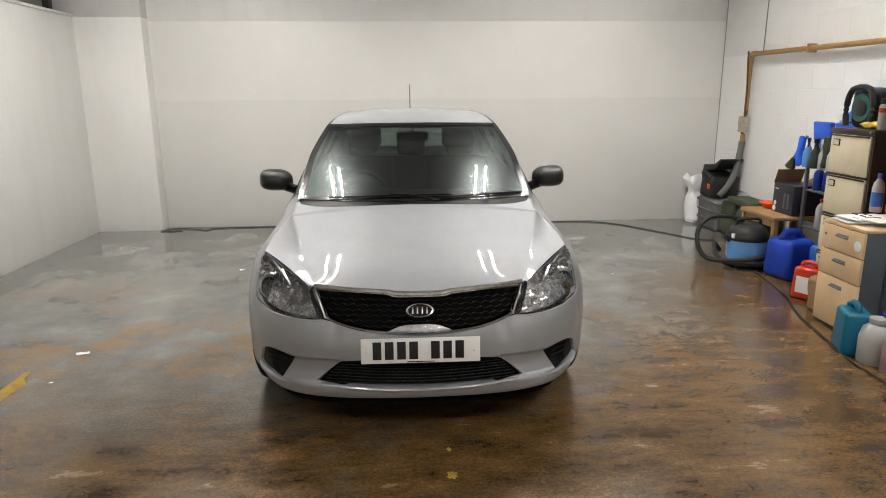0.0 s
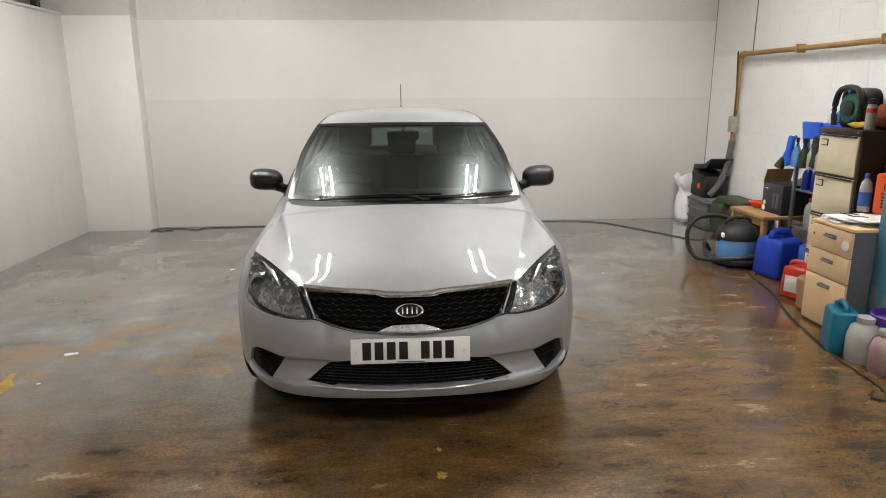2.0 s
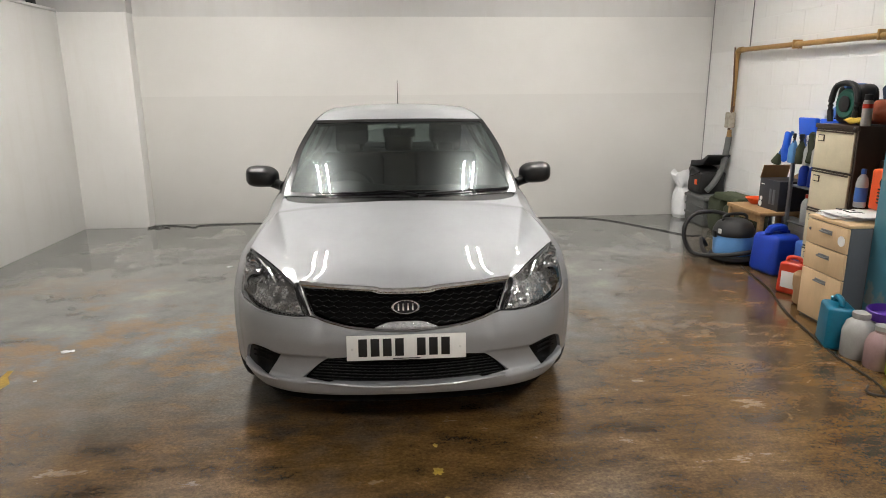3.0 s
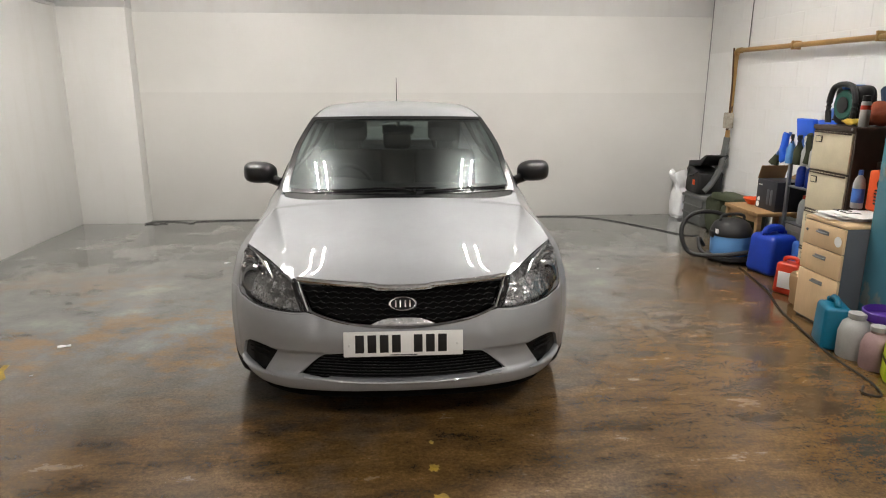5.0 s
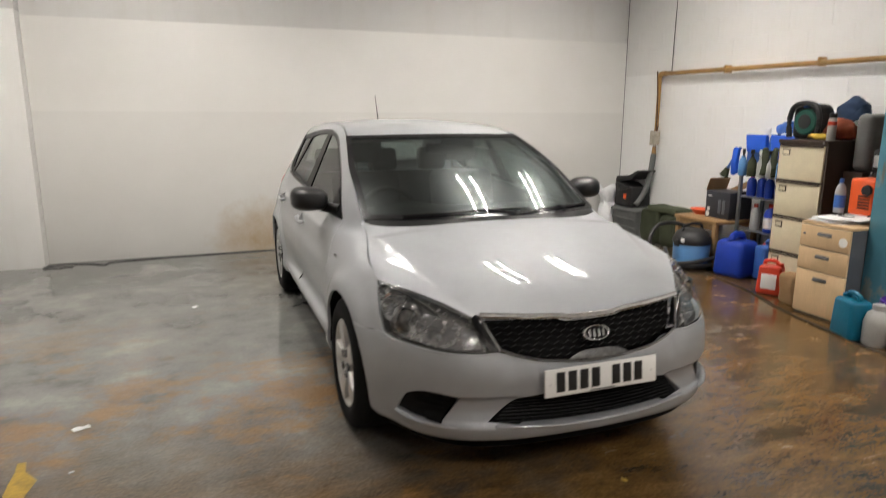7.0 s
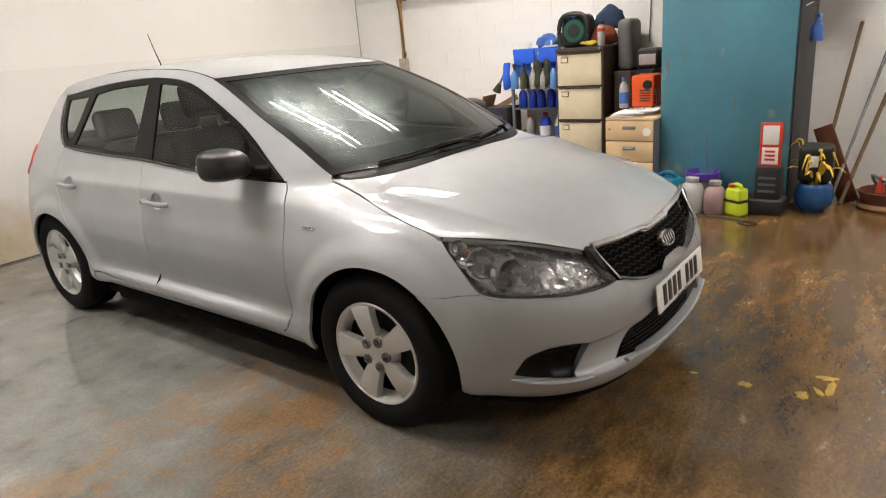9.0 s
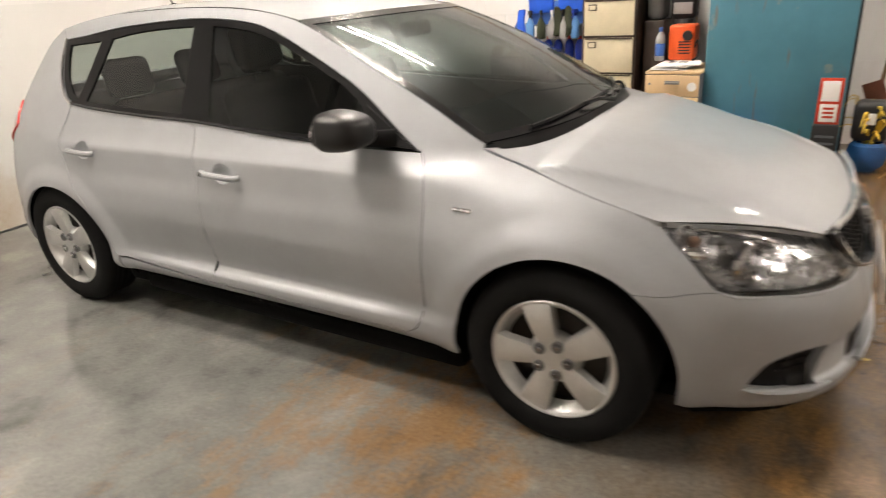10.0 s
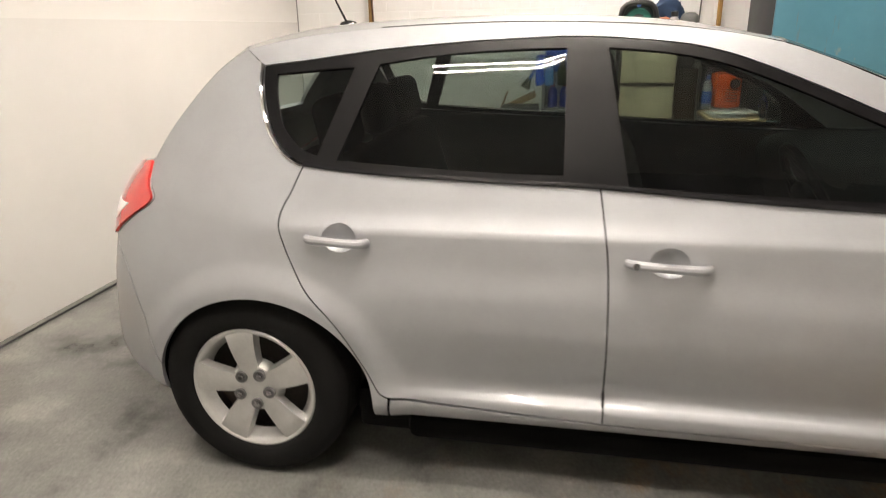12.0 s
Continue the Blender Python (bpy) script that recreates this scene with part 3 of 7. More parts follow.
def shrink(poly, g):
    """The outline moved inwards by g."""
    area = sum(a[0] * b[1] - b[0] * a[1] for a, b in zip(poly, poly[1:] + poly[:1]))
    sg = 1 if area > 0 else -1
    out, n = [], len(poly)
    for i in range(n):
        a, b, c = Vector(poly[i - 1]), Vector(poly[i]), Vector(poly[(i + 1) % n])
        d1, d2 = (b - a).normalized(), (c - b).normalized()
        n1, n2 = Vector((-d1.y, d1.x)) * sg, Vector((-d2.y, d2.x)) * sg
        m = n1 + n2
        if m.length < 1e-3:
            m = n1.copy()
        m.normalize()
        k = g / max(0.5, m.dot(n1))
        out.append(tuple(b + m * k))
    return out


def inside(poly, pts):
    q = np.asarray(poly)
    x, y = pts[:, 0], pts[:, 1]
    r = np.zeros(len(pts), bool)
    for (x0, y0), (x1, y1) in zip(q, np.roll(q, -1, 0)):
        with np.errstate(divide="ignore", invalid="ignore"):
            hit = ((y0 > y) != (y1 > y)) & (x < (x1 - x0) * (y - y0) / (y1 - y0) + x0)
        r ^= hit
    return r


def panel(name, fn, outer, holes=(), step=0.03, gap=0.0022, rim=0.014, mirror=False, sides=(1,), material=None, parent=None, label="", flip=False, weld=()):
    """A sheet over an outline of a surface, with its edge turned in; fn takes pairs and gives points.
    sides: 1 and -1 give the sheet and its mirror image in one mesh."""
    if gap:
        tight = shrink(outer, gap)
        for a, b in weld:
            L = math.dist(a, b)
            tight = [p if math.dist(p, a) + math.dist(p, b) < L + 1e-5 else q for p, q in zip(outer, tight)] if len(tight) == len(outer) else tight
        outer = tight
    outer = resample(list(outer), step * 0.7)
    holes = [resample(h, step * 0.7) for h in holes]
    q = np.array(outer)
    lo, hi = q.min(0), q.max(0)
    gx, gy = np.meshgrid(np.arange(lo[0] + step / 2, hi[0], step), np.arange(lo[1] + step / 2, hi[1], step * 0.8))
    g = np.stack([gx.ravel(), gy.ravel()], 1)
    ok = inside(outer, g)
    for h in holes:
        ok &= ~inside(h, g)
    g = g[ok]
    edge = np.array(outer + [p for h in holes for p in h])
    if len(g):
        near = np.array([np.min(np.sum((edge - p) ** 2, 1)) for p in g])
        g = g[near > (step * 0.45) ** 2]
    pts = [Vector(p) for p in edge] + [Vector(p) for p in g]
    loops, k = [], 0
    for L in [outer] + holes:
        loops.append([(k + i, k + (i + 1) % len(L)) for i in range(len(L))])
        k += len(L)
    from mathutils.geometry import delaunay_2d_cdt
    vs, es, fs, ov, oe, of = delaunay_2d_cdt(pts, [e for L in loops for e in L], [], 0, 1e-6)
    v2 = np.array([(v.x, v.y) for v in vs])
    mid = np.array([v2[list(f)].mean(0) for f in fs])
    keep = inside(outer, mid)
    for h in holes:
        keep &= ~inside(h, mid)
    fs = [f for f, k in zip(fs, keep) if k]
    back = {o: i for i, src in enumerate(ov) for o in src}
    P = fn(v2)
    d = 0.006
    N = np.cross(fn(v2 + (d, 0)) - fn(v2 - (d, 0)), fn(v2 + (0, d)) - fn(v2 - (0, d)))
    N /= np.maximum(np.linalg.norm(N, axis=1), 1e-9)[:, None]
    if flip:
        N = -N
    verts, norms, faces = [], [], []
    for sg in sides:
        o = len(verts)
        mm = np.array((sg, 1, 1))
        verts += list(P * mm)
        norms += list(N * mm)
        for f in fs:
            a, b, c = (P[i] for i in f)
            out = np.dot(np.cross(b - a, c - a), N[f[0]]) > 0
            t = list(f) if out == (sg > 0) else list(f)[::-1]
            faces.append([o + i for i in t])
        if rim:
            for L in loops:
                ids = [back[a] for a, _ in L if a in back]
                k0 = len(verts)
                n = len(ids)
                hole = L is not loops[0]
                cen = P[ids].mean(0)
                tang = np.roll(P[ids], -1, 0) - np.roll(P[ids], 1, 0)
                side = np.cross(tang, N[ids])
                side /= np.maximum(np.linalg.norm(side, axis=1), 1e-9)[:, None]
                if (np.mean(np.sum(side * (P[ids] - cen), 1)) < 0) != hole:
                    side = -side
                verts += list(P[ids] * mm) + list((P[ids] - N[ids] * rim) * mm)
                norms += list(side * mm) * 2
                for i in range(n):
                    j = (i + 1) % n
                    a, b, c = P[ids[i]], P[ids[j]], P[ids[j]] - N[ids[j]] * rim
                    out = np.dot(np.cross(b - a, c - a), side[i]) > 0
                    q = [k0 + i, k0 + j, k0 + n + j, k0 + n + i]
                    faces.append(q if out == (sg > 0) else q[::-1])
    me = bpy.data.meshes.new(name)
    me.from_pydata([tuple(v) for v in verts], [], faces)
    me.polygons.foreach_set("use_smooth", [True] * len(me.polygons))
    me.normals_split_custom_set_from_vertices([tuple(n) for n in norms])
    me.materials.append(material or PAINT)
    ob = new(name, me)
    ob.parent = parent
    if label:
        ob["label"] = label
    return ob


car = thing("car", "silver five-door hatchback with black door mirrors, parked on the concrete floor", "car")


def arch(k, a0, a1, n=14, grow=0.0):
    """Points of a wheel arch's edge between two angles, in y and z."""
    y0, z0, rx, rz = ARCHES[k]
    return [(y0 + (rx + grow) * math.cos(math.radians(a0 + (a1 - a0) * i / n)), z0 + (rz + grow) * math.sin(math.radians(a0 + (a1 - a0) * i / n))) for i in range(n + 1)]


# edge lines shared by neighbouring panels, in y and z unless said otherwise
SEAM = [(-0.47, 0.612), (-0.40, 0.606), (-0.335, 0.598)]
DOOR_FRONT = [(0.515, 0.940), (0.472, 0.850), (0.462, 0.700), (0.474, 0.460), (0.500, 0.335), (0.555, 0.288)]
DOOR_MID = [(1.593, 0.985), (1.575, 0.870), (1.562, 0.755), (1.555, 0.520), (1.554, 0.306)]
DOOR_REAR = [(2.452, 1.030), (2.482, 0.960), (2.514, 0.890), (2.504, 0.820), (2.444, 0.692), (2.340, 0.570), (2.268, 0.445), (2.225, 0.360), (2.191, 0.337)]
BELT_F = [(0.515, 0.930), (0.761, 0.938), (0.968, 0.946), (1.246, 0.961), (1.593, 0.985)]
BELT_R = [(1.593, 0.985), (1.877, 0.994), (2.237, 1.011), (2.452, 1.030)]
WIN_TOP = [(0.515, 0.930), (0.640, 1.022), (0.745, 1.098), (0.840, 1.152), (0.975, 1.214), (1.117, 1.274), (1.266, 1.328), (1.417, 1.359), (1.668, 1.377), (1.900, 1.372), (2.083, 1.362), (2.272, 1.347), (2.470, 1.323), (2.620, 1.308)]
WIN_REAR = [(2.620, 1.308), (2.612, 1.230), (2.575, 1.130), (2.515, 1.060), (2.452, 1.030)]
ROOF_EDGE = [(0.300, 0.958), (0.600, 1.122), (0.900, 1.262), (1.130, 1.352), (1.400, 1.398), (1.800, 1.418), (2.200, 1.413), (2.500, 1.390), (2.690, 1.356)]
HATCH_EDGE = [(2.690, 1.356), (2.780, 1.292), (2.870, 1.200), (2.945, 1.105), (2.985, 1.030)]
TAIL_EDGE = [(2.985, 1.030), (2.984, 0.965), (2.964, 0.910), (3.052, 0.850), (3.155, 0.776)]
HOOD_SIDE = [(0.300, 0.945), (0.250, 0.924), (0.020, 0.862), (-0.275, 0.792)]


PILLAR_FOOT = S_y([(0.515, 0.940), (0.300, 0.958)])


def mirrored(name, legs, holes=(), **k):
    """Two panels of one kind, one on each side of the car, each a mesh of its own."""
    a = panel(name, skin, outline(*legs), holes, parent=car, sides=(-1,), **k)
    b = panel(name, skin, outline(*legs), holes, parent=car, sides=(1,), **k)
    return a, b


def dish(ym, zm):
    """Outline of a handle pocket."""
    return [by_y(ym + 0.052 * math.cos(a), zm + 0.042 * math.sin(a)) for a in np.linspace(0, 2 * math.pi, 28, endpoint=False)]


a_f0 = math.degrees(math.asin((0.598 - 0.31) / 0.362))
fender_arch = arch(0, 180 - a_f0, -9)
mirrored("front_wing", (S_y(SEAM), S_y(fender_arch), S_y([fender_arch[-1], (0.37, 0.235)]), S_y([(0.37, 0.235), (0.555, 0.248)]), S_y([(0.555, 0.248), (0.555, 0.288)]), S_y(DOOR_FRONT[::-1]), PILLAR_FOOT, S_y([(0.300, 0.958), (0.300, 0.945)]),
         S_y(HOOD_SIDE), S_y([(-0.275, 0.792), (-0.315, 0.755), (-0.385, 0.690), (-0.440, 0.632), (-0.47, 0.612)])), step=0.017, weld=[PILLAR_FOOT])
front_doors = mirrored("front_door", (S_y(BELT_F), S_y(DOOR_MID), S_y([(1.554, 0.306), (0.555, 0.288)]), S_y(DOOR_FRONT[::-1])), [dish(1.405, 0.801)], step=0.015)
rear_doors = mirrored("rear_door", (S_y(BELT_R), S_y(DOOR_REAR), S_y([(2.191, 0.337), (2.05, 0.329)]), S_y([(2.05, 0.329), (1.554, 0.306)]), S_y(DOOR_MID[::-1])), [dish(2.3275, 0.834)], step=0.015)
mirrored("sill", (S_y([(0.558, 0.285), (1.554, 0.302)]), S_y([(1.554, 0.302), (2.05, 0.325)]), S_y([(2.05, 0.325), (2.188, 0.333)]), S_y([(2.188, 0.333), (2.197, 0.260)]), S_y([(2.197, 0.260), (1.40, 0.258)]), S_y([(1.40, 0.258), (0.558, 0.248)])), step=0.03)
rear_arch = arch(1, 187, 14, 20)
mirrored("rear_quarter", (S_y(HATCH_EDGE), S_y(TAIL_EDGE), S_y([(3.155, 0.776), (3.06, 0.665), rear_arch[-1]]), S_y(rear_arch[::-1]), S_y([rear_arch[0], (2.200, 0.260)]), S_y([(2.200, 0.260), (2.191, 0.337)]), S_y(DOOR_REAR[::-1]), S_y(WIN_REAR[::-1]), S_y([(2.620, 1.308), (2.690, 1.356)])), step=0.018)
mirrored("roof_frame", (S_y(ROOF_EDGE), S_y([(2.690, 1.356), (2.620, 1.308)]), S_y(WIN_TOP[::-1]), S_y([(0.515, 0.930), (0.515, 0.940)]), PILLAR_FOOT), step=0.026, gap=0.001, weld=[PILLAR_FOOT])

# rubber seals behind the door gaps
for sg in (-1, 1):
    for seam in (DOOR_FRONT, DOOR_MID, DOOR_REAR):
        c = skin(curve2(S_y(seam), 4), 0.0075)
        part("door_seal", tube([(p[0] * sg, p[1], p[2]) for p in c], 0.0045, 6, 0), TRIM, car)

# side windows: black surround with three openings, and the panes behind it
G_FRONT = outline(S_y([(0.735, 0.962), (1.0, 0.966), (1.518, 0.988)]), S_y([(1.518, 0.988), (1.585, 1.345)]), S_y([(1.585, 1.345), (1.417, 1.330), (1.266, 1.298), (1.117, 1.243), (0.975, 1.182), (0.85, 1.125), (0.765, 1.06), (0.735, 0.962)]))
G_REAR = outline(S_y([(1.693, 1.012), (1.95, 1.020), (2.352, 1.043)]), S_y([(2.352, 1.043), (2.248, 1.308)]), S_y([(2.248, 1.308), (2.083, 1.330), (1.90, 1.342), (1.700, 1.347)]), S_y([(1.700, 1.347), (1.693, 1.012)]))
G_QUARTER = outline(S_y([(2.415, 1.055), (2.47, 1.075), (2.535, 1.14), (2.568, 1.23), (2.572, 1.283)]), S_y([(2.572, 1.283), (2.325, 1.300)]), S_y([(2.325, 1.300), (2.415, 1.055)]))
surround = (S_y(BELT_F), S_y(BELT_R), S_y(WIN_REAR[::-1]), S_y(WIN_TOP[::-1]))
for sg in (-1, 1):
    panel("window_surround", lambda q: skin(q, 0.004), outline(*surround), [G_FRONT, G_REAR, G_QUARTER], 0.03, 0.003, 0.012, sides=(sg,), material=TRIM, parent=car, label="black window frames and pillars")
    for nm, g in (("front_window", G_FRONT), ("rear_window", G_REAR), ("quarter_window", G_QUARTER)):
        panel(nm, lambda q: skin(q, 0.010), g, (), 0.06, -0.004, 0, sides=(sg,), material=GLASS, parent=car, label="tinted glass pane")
    # rubber strip along the belt line and bright edging round the quarter pane
    c = [Vector(p) * 1 for p in skin(S_y(BELT_F[1:] + BELT_R[1:]), -0.003)]
    part("belt_strip", tube([(v.x * sg, v.y, v.z + 0.004) for v in c], 0.008, 6, 3), GLOSSK, car)
    c = skin(S_y([(2.625, 1.312), (2.618, 1.230), (2.581, 1.128), (2.520, 1.056), (2.46, 1.026)]), -0.001)
    part("window_edging", tube([(v[0] * sg, v[1], v[2]) for v in c], 0.006, 6, 4), CHROME, car, "bright edging strip")

# nose
BUMP_TOP = [(0.0, 0.529), (0.21, 0.545), (0.33, 0.570), (0.425, 0.592)]
INTAKE = S_x([(0.0, 0.424), (0.20, 0.421), (0.345, 0.412), (0.452, 0.322), (0.445, 0.310), (0.22, 0.296), (0.0, 0.291)])
FOG = S_x([(0.56, 0.412), (0.64, 0.428), (0.70, 0.424)]) + S_y([(-0.605, 0.395), (-0.575, 0.355), (-0.555, 0.318)]) + S_x([(0.715, 0.305), (0.63, 0.300)])
hl_bottom = S_x([(0.425, 0.592), (0.50, 0.588), (0.60, 0.590), (0.68, 0.596)]) + S_y([(-0.53, 0.602), (-0.47, 0.612)])
bump_arch = arch(0, 180 - a_f0, 191, 10)


def nose(q):
    """The bumper's skin with the dished corner pockets and the crease beside the plate."""
    p = skin(q)
    x, z = np.abs(p[:, 0]), p[:, 2]
    def ease(v):
        v = np.clip(v, 0, 1)
        return v * v * (3 - 2 * v)
    k = ease((0.418 - 0.02 * (x - 0.5) - z) / 0.016) * ease((z - 0.293) / 0.02) * ease((x - 0.33) / 0.05) * ease((0.70 - x) / 0.05)
    c = np.exp(-((x - (0.36 + (0.60 - z) * 0.2)) / 0.03) ** 2) * np.clip((z - 0.47) / 0.08, 0, 1)
    p[:, 1] += 0.022 * k + 0.012 * c
    return p


# the half outline runs round the intake, which is open at the middle
half2 = outline(S_x(BUMP_TOP), hl_bottom, S_y(SEAM), S_y(bump_arch), S_y([bump_arch[-1], (-0.40, 0.226)]), S_y([(-0.40, 0.226), (-0.56, 0.226)]) + S_x([(0.60, 0.232), (0.4, 0.236), (0.0, 0.237)]),
                [(0.0, 0.237), INTAKE[-1]], INTAKE[::-1][:5], INTAKE[::-1][4:], [INTAKE[0], (0.0, 0.529)])
panel("front_bumper", nose, half2, [outline(FOG[:6], FOG[5:8], [FOG[7], FOG[0]])], 0.015, 0.0, 0.03, sides=(1, -1), parent=car, label="silver painted front bumper")


# bonnet: a crown along the middle, a crease on each side, then a fall to the wings
@functools.lru_cache(None)
def smooth_line(pairs):
    """A line through the pairs with its curvature evened out."""
    xs, ys = np.array(pairs).T
    g = np.arange(xs[0], xs[-1], 0.004)
    v = pchip(xs, ys, g)
    k = np.exp(-0.5 * (np.arange(-30, 31) / 8.0) ** 2)
    m = np.concatenate([2 * v[0] - v[30:0:-1], v, 2 * v[-1] - v[-2:-32:-1]])
    return g, np.convolve(m, k / k.sum(), "valid")


def pw(pairs, y):
    g, v = smooth_line(tuple((float(a), float(b)) for a, b in pairs))
    return np.interp(y, g, v)


HOOD_MID = [(-0.79, 0.675), (-0.76, 0.695), (-0.70, 0.731), (-0.62, 0.773), (-0.54, 0.806), (-0.46, 0.830), (-0.30, 0.871), (-0.20, 0.896), (0.0, 0.936), (0.14, 0.955), (0.34, 0.985)]
WING_TOP = skin(curve2(S_y(HOOD_SIDE[::-1]), 4))
HOOD_X = [(-0.80, 0.47), (-0.70, 0.495), (-0.57, 0.577), (-0.43, 0.672)] + [(p[1], p[0]) for p in WING_TOP]
HOOD_Z = [(-0.80, 0.66), (-0.70, 0.712), (-0.57, 0.748), (-0.43, 0.776)] + [(p[1], p[2]) for p in WING_TOP]


def hood(q):
    x, y = q[:, 0], q[:, 1]
    a = np.abs(x)
    zc, xe, ze = pw(HOOD_MID, y), pw(HOOD_X, y), pw(HOOD_Z, y)
    xk = np.minimum(0.485 + (y + 0.69) * 0.262, xe * 0.985)
    k = np.clip((y + 0.78) / 0.22, 0, 1)
    drop = 0.014 + 0.030 * k * k * (3 - 2 * k) - 0.010 * np.clip((y + 0.3) / 0.4, 0, 1)
    zk = np.maximum(np.minimum(zc - drop, ze + 0.7 * (xe - xk) + 0.004), ze - 0.002)
    t = np.clip(a / xk, 0, 1)
    z1 = zc - (zc - zk) * t * t
    u = np.clip((a - xk) / np.maximum(xe - xk, 1e-3), -1, 1.05)
    z2 = zk - (zk - ze) * (1.9 * u - 0.9 * u * u)
    w = np.clip((a - xk) / 0.040 + 0.5, 0, 1)
    w = w * w * (3 - 2 * w)
    return np.stack([x, y, z1 * (1 - w) + np.minimum(z1, z2) * w], 1)


H_FRONT = [(0.0, -0.752), (0.22, -0.738), (0.40, -0.712), (0.492, -0.690)]
H_LAMP = [(0.492, -0.690), (0.577, -0.570), (0.672, -0.430), (0.766, -0.285)]
H_SIDE = [(0.766, -0.285)] + [(p[0] - 0.002, p[1]) for p in WING_TOP[2::2]]
H_REAR = [H_SIDE[-1], (0.62, 0.235), (0.45, 0.165), (0.2, 0.118), (0.0, 0.108)]
panel("bonnet", hood, outline(H_FRONT, H_LAMP, H_SIDE, H_REAR, [(0.0, 0.108), (0.0, -0.752)]), (), 0.012, 0.0, 0.018, sides=(1, -1), parent=car, label="silver bonnet with two raised creases")


def edge_pts(pts, n):
    """Evenly spaced points of a body edge line given in y and z."""
    c = curve2(S_y(pts), 10)
    d = np.concatenate([[0], np.cumsum([math.dist(a, b) for a, b in zip(c, c[1:])])])
    t = np.linspace(0, d[-1], n)
    return skin(np.stack([np.interp(t, d, [p[0] for p in c]), np.interp(t, d, [p[1] for p in c])], 1))


def crown(edge, middle, power=2.2, zpow=2.0):
    """A sheet from one side of the car to the other: edge points, and a middle line of y and z; u from -1 to 1, v from 0 to 1."""
    E = np.asarray(edge)
    tv = np.linspace(0, 1, len(E))
    M = np.array([(v.x, v.y) for v in spline([(a, b, 0) for a, b in middle], 12)])
    md = np.concatenate([[0], np.cumsum(np.hypot(*np.diff(M, axis=0).T))])
    md /= md[-1]

    def fn(q):
        u, v = q[:, 0], np.clip(q[:, 1], 0, 1)
        over = q[:, 1] - v
        ex, ey, ez = (np.interp(v, tv, E[:, k]) for k in range(3))
        my, mz = np.interp(v, md, M[:, 0]), np.interp(v, md, M[:, 1])
        a = np.abs(u)
        p = np.stack([ex * u, my + (ey - my) * a ** power, mz + (ez - mz) * a ** zpow], 1)
        return p + np.stack([0 * u, over * 1.0, over * 0.4], 1)
    return fn


def rect(u0, u1, v0, v1):
    return [(u0, v0), (u1, v0), (u1, v1), (u0, v1)]


ws_edge = edge_pts(ROOF_EDGE[:4], 40)
screen = crown(ws_edge + np.array((0, 0, 0.001)), [(0.13, 0.965), (0.45, 1.122), (0.78, 1.262), (1.055, 1.362)], 2.4)
panel("windscreen", screen, rect(-0.985, 0.985, 0.012, 0.985), (), 0.035, 0, 0, material=WSGLASS, parent=car, label="dusty windscreen glass")
panel("windscreen_seal", lambda q: screen(q) + np.array((0, -0.001, 0.002)), rect(-0.999, 0.999, 0.0, 0.998), [rect(-0.948, 0.948, 0.04, 0.945)], 0.05, 0, 0.012, material=GLOSSK, parent=car, label="black glass border")
roof_edge = edge_pts(ROOF_EDGE[3:], 40)
roof_fn = crown(roof_edge, [(1.060, 1.364), (1.35, 1.418), (1.75, 1.446), (2.2, 1.444), (2.55, 1.426), (2.74, 1.396), (2.83, 1.372)], 2.0, 2.3)
panel("roof", roof_fn, rect(-0.999, 0.999, 0.0, 1.0), (), 0.04, 0, 0.02, parent=car, label="silver roof panel")
for sg in (-1, 1):
    part("roof_strip", tube([(p[0] * sg * 0.985, p[1], p[2] - 0.003) for p in roof_edge[:30:4]], 0.007, 6, 3), TRIM, car, "black roof gutter strip")
lining = crown(roof_edge * np.array((0.99, 1, 1)) - np.array((0, 0, 0.045)), [(1.10, 1.325), (1.35, 1.375), (1.75, 1.403), (2.2, 1.40), (2.55, 1.384), (2.80, 1.345)], 2.0, 2.3)
panel("headlining", lining, rect(-0.98, 0.98, 0.0, 1.0), (), 0.08, 0, 0, material=LINING, parent=car, label="grey cloth headlining")
hatch_e = edge_pts(HATCH_EDGE, 30)
hatch_fn = crown(hatch_e, [(2.845, 1.366), (2.97, 1.27), (3.10, 1.13), (3.19, 0.99)], 2.2)
panel("tailgate", hatch_fn, rect(-0.998, 0.998, 0.0, 1.0), [rect(-0.84, 0.84, 0.12, 0.86)], 0.06, 0, 0.02, parent=car)
panel("rear_screen", hatch_fn, rect(-0.86, 0.86, 0.10, 0.88), (), 0.1, 0, 0, material=REARGLASS, parent=car, label="rear window glass")
tail_low = outline(S_x([(0.0, 0.985), (0.3, 0.985), (0.50, 0.99), (0.58, 1.005)], True), S_y(TAIL_EDGE), S_y([(3.155, 0.776), (3.06, 0.665), rear_arch[-1]]), S_y(arch(1, 14, -8, 6)), S_y([(2.965, 0.235), (3.05, 0.225)]), S_x([(0.70, 0.225), (0.4, 0.22), (0.0, 0.22)], True)[:1] + S_x([(0.4, 0.22), (0.0, 0.22)], True))
panel("rear_bumper", skin, tail_low, (), 0.04, 0.002, 0.014, sides=(1, -1), parent=car, label="silver rear bumper and lower tailgate")
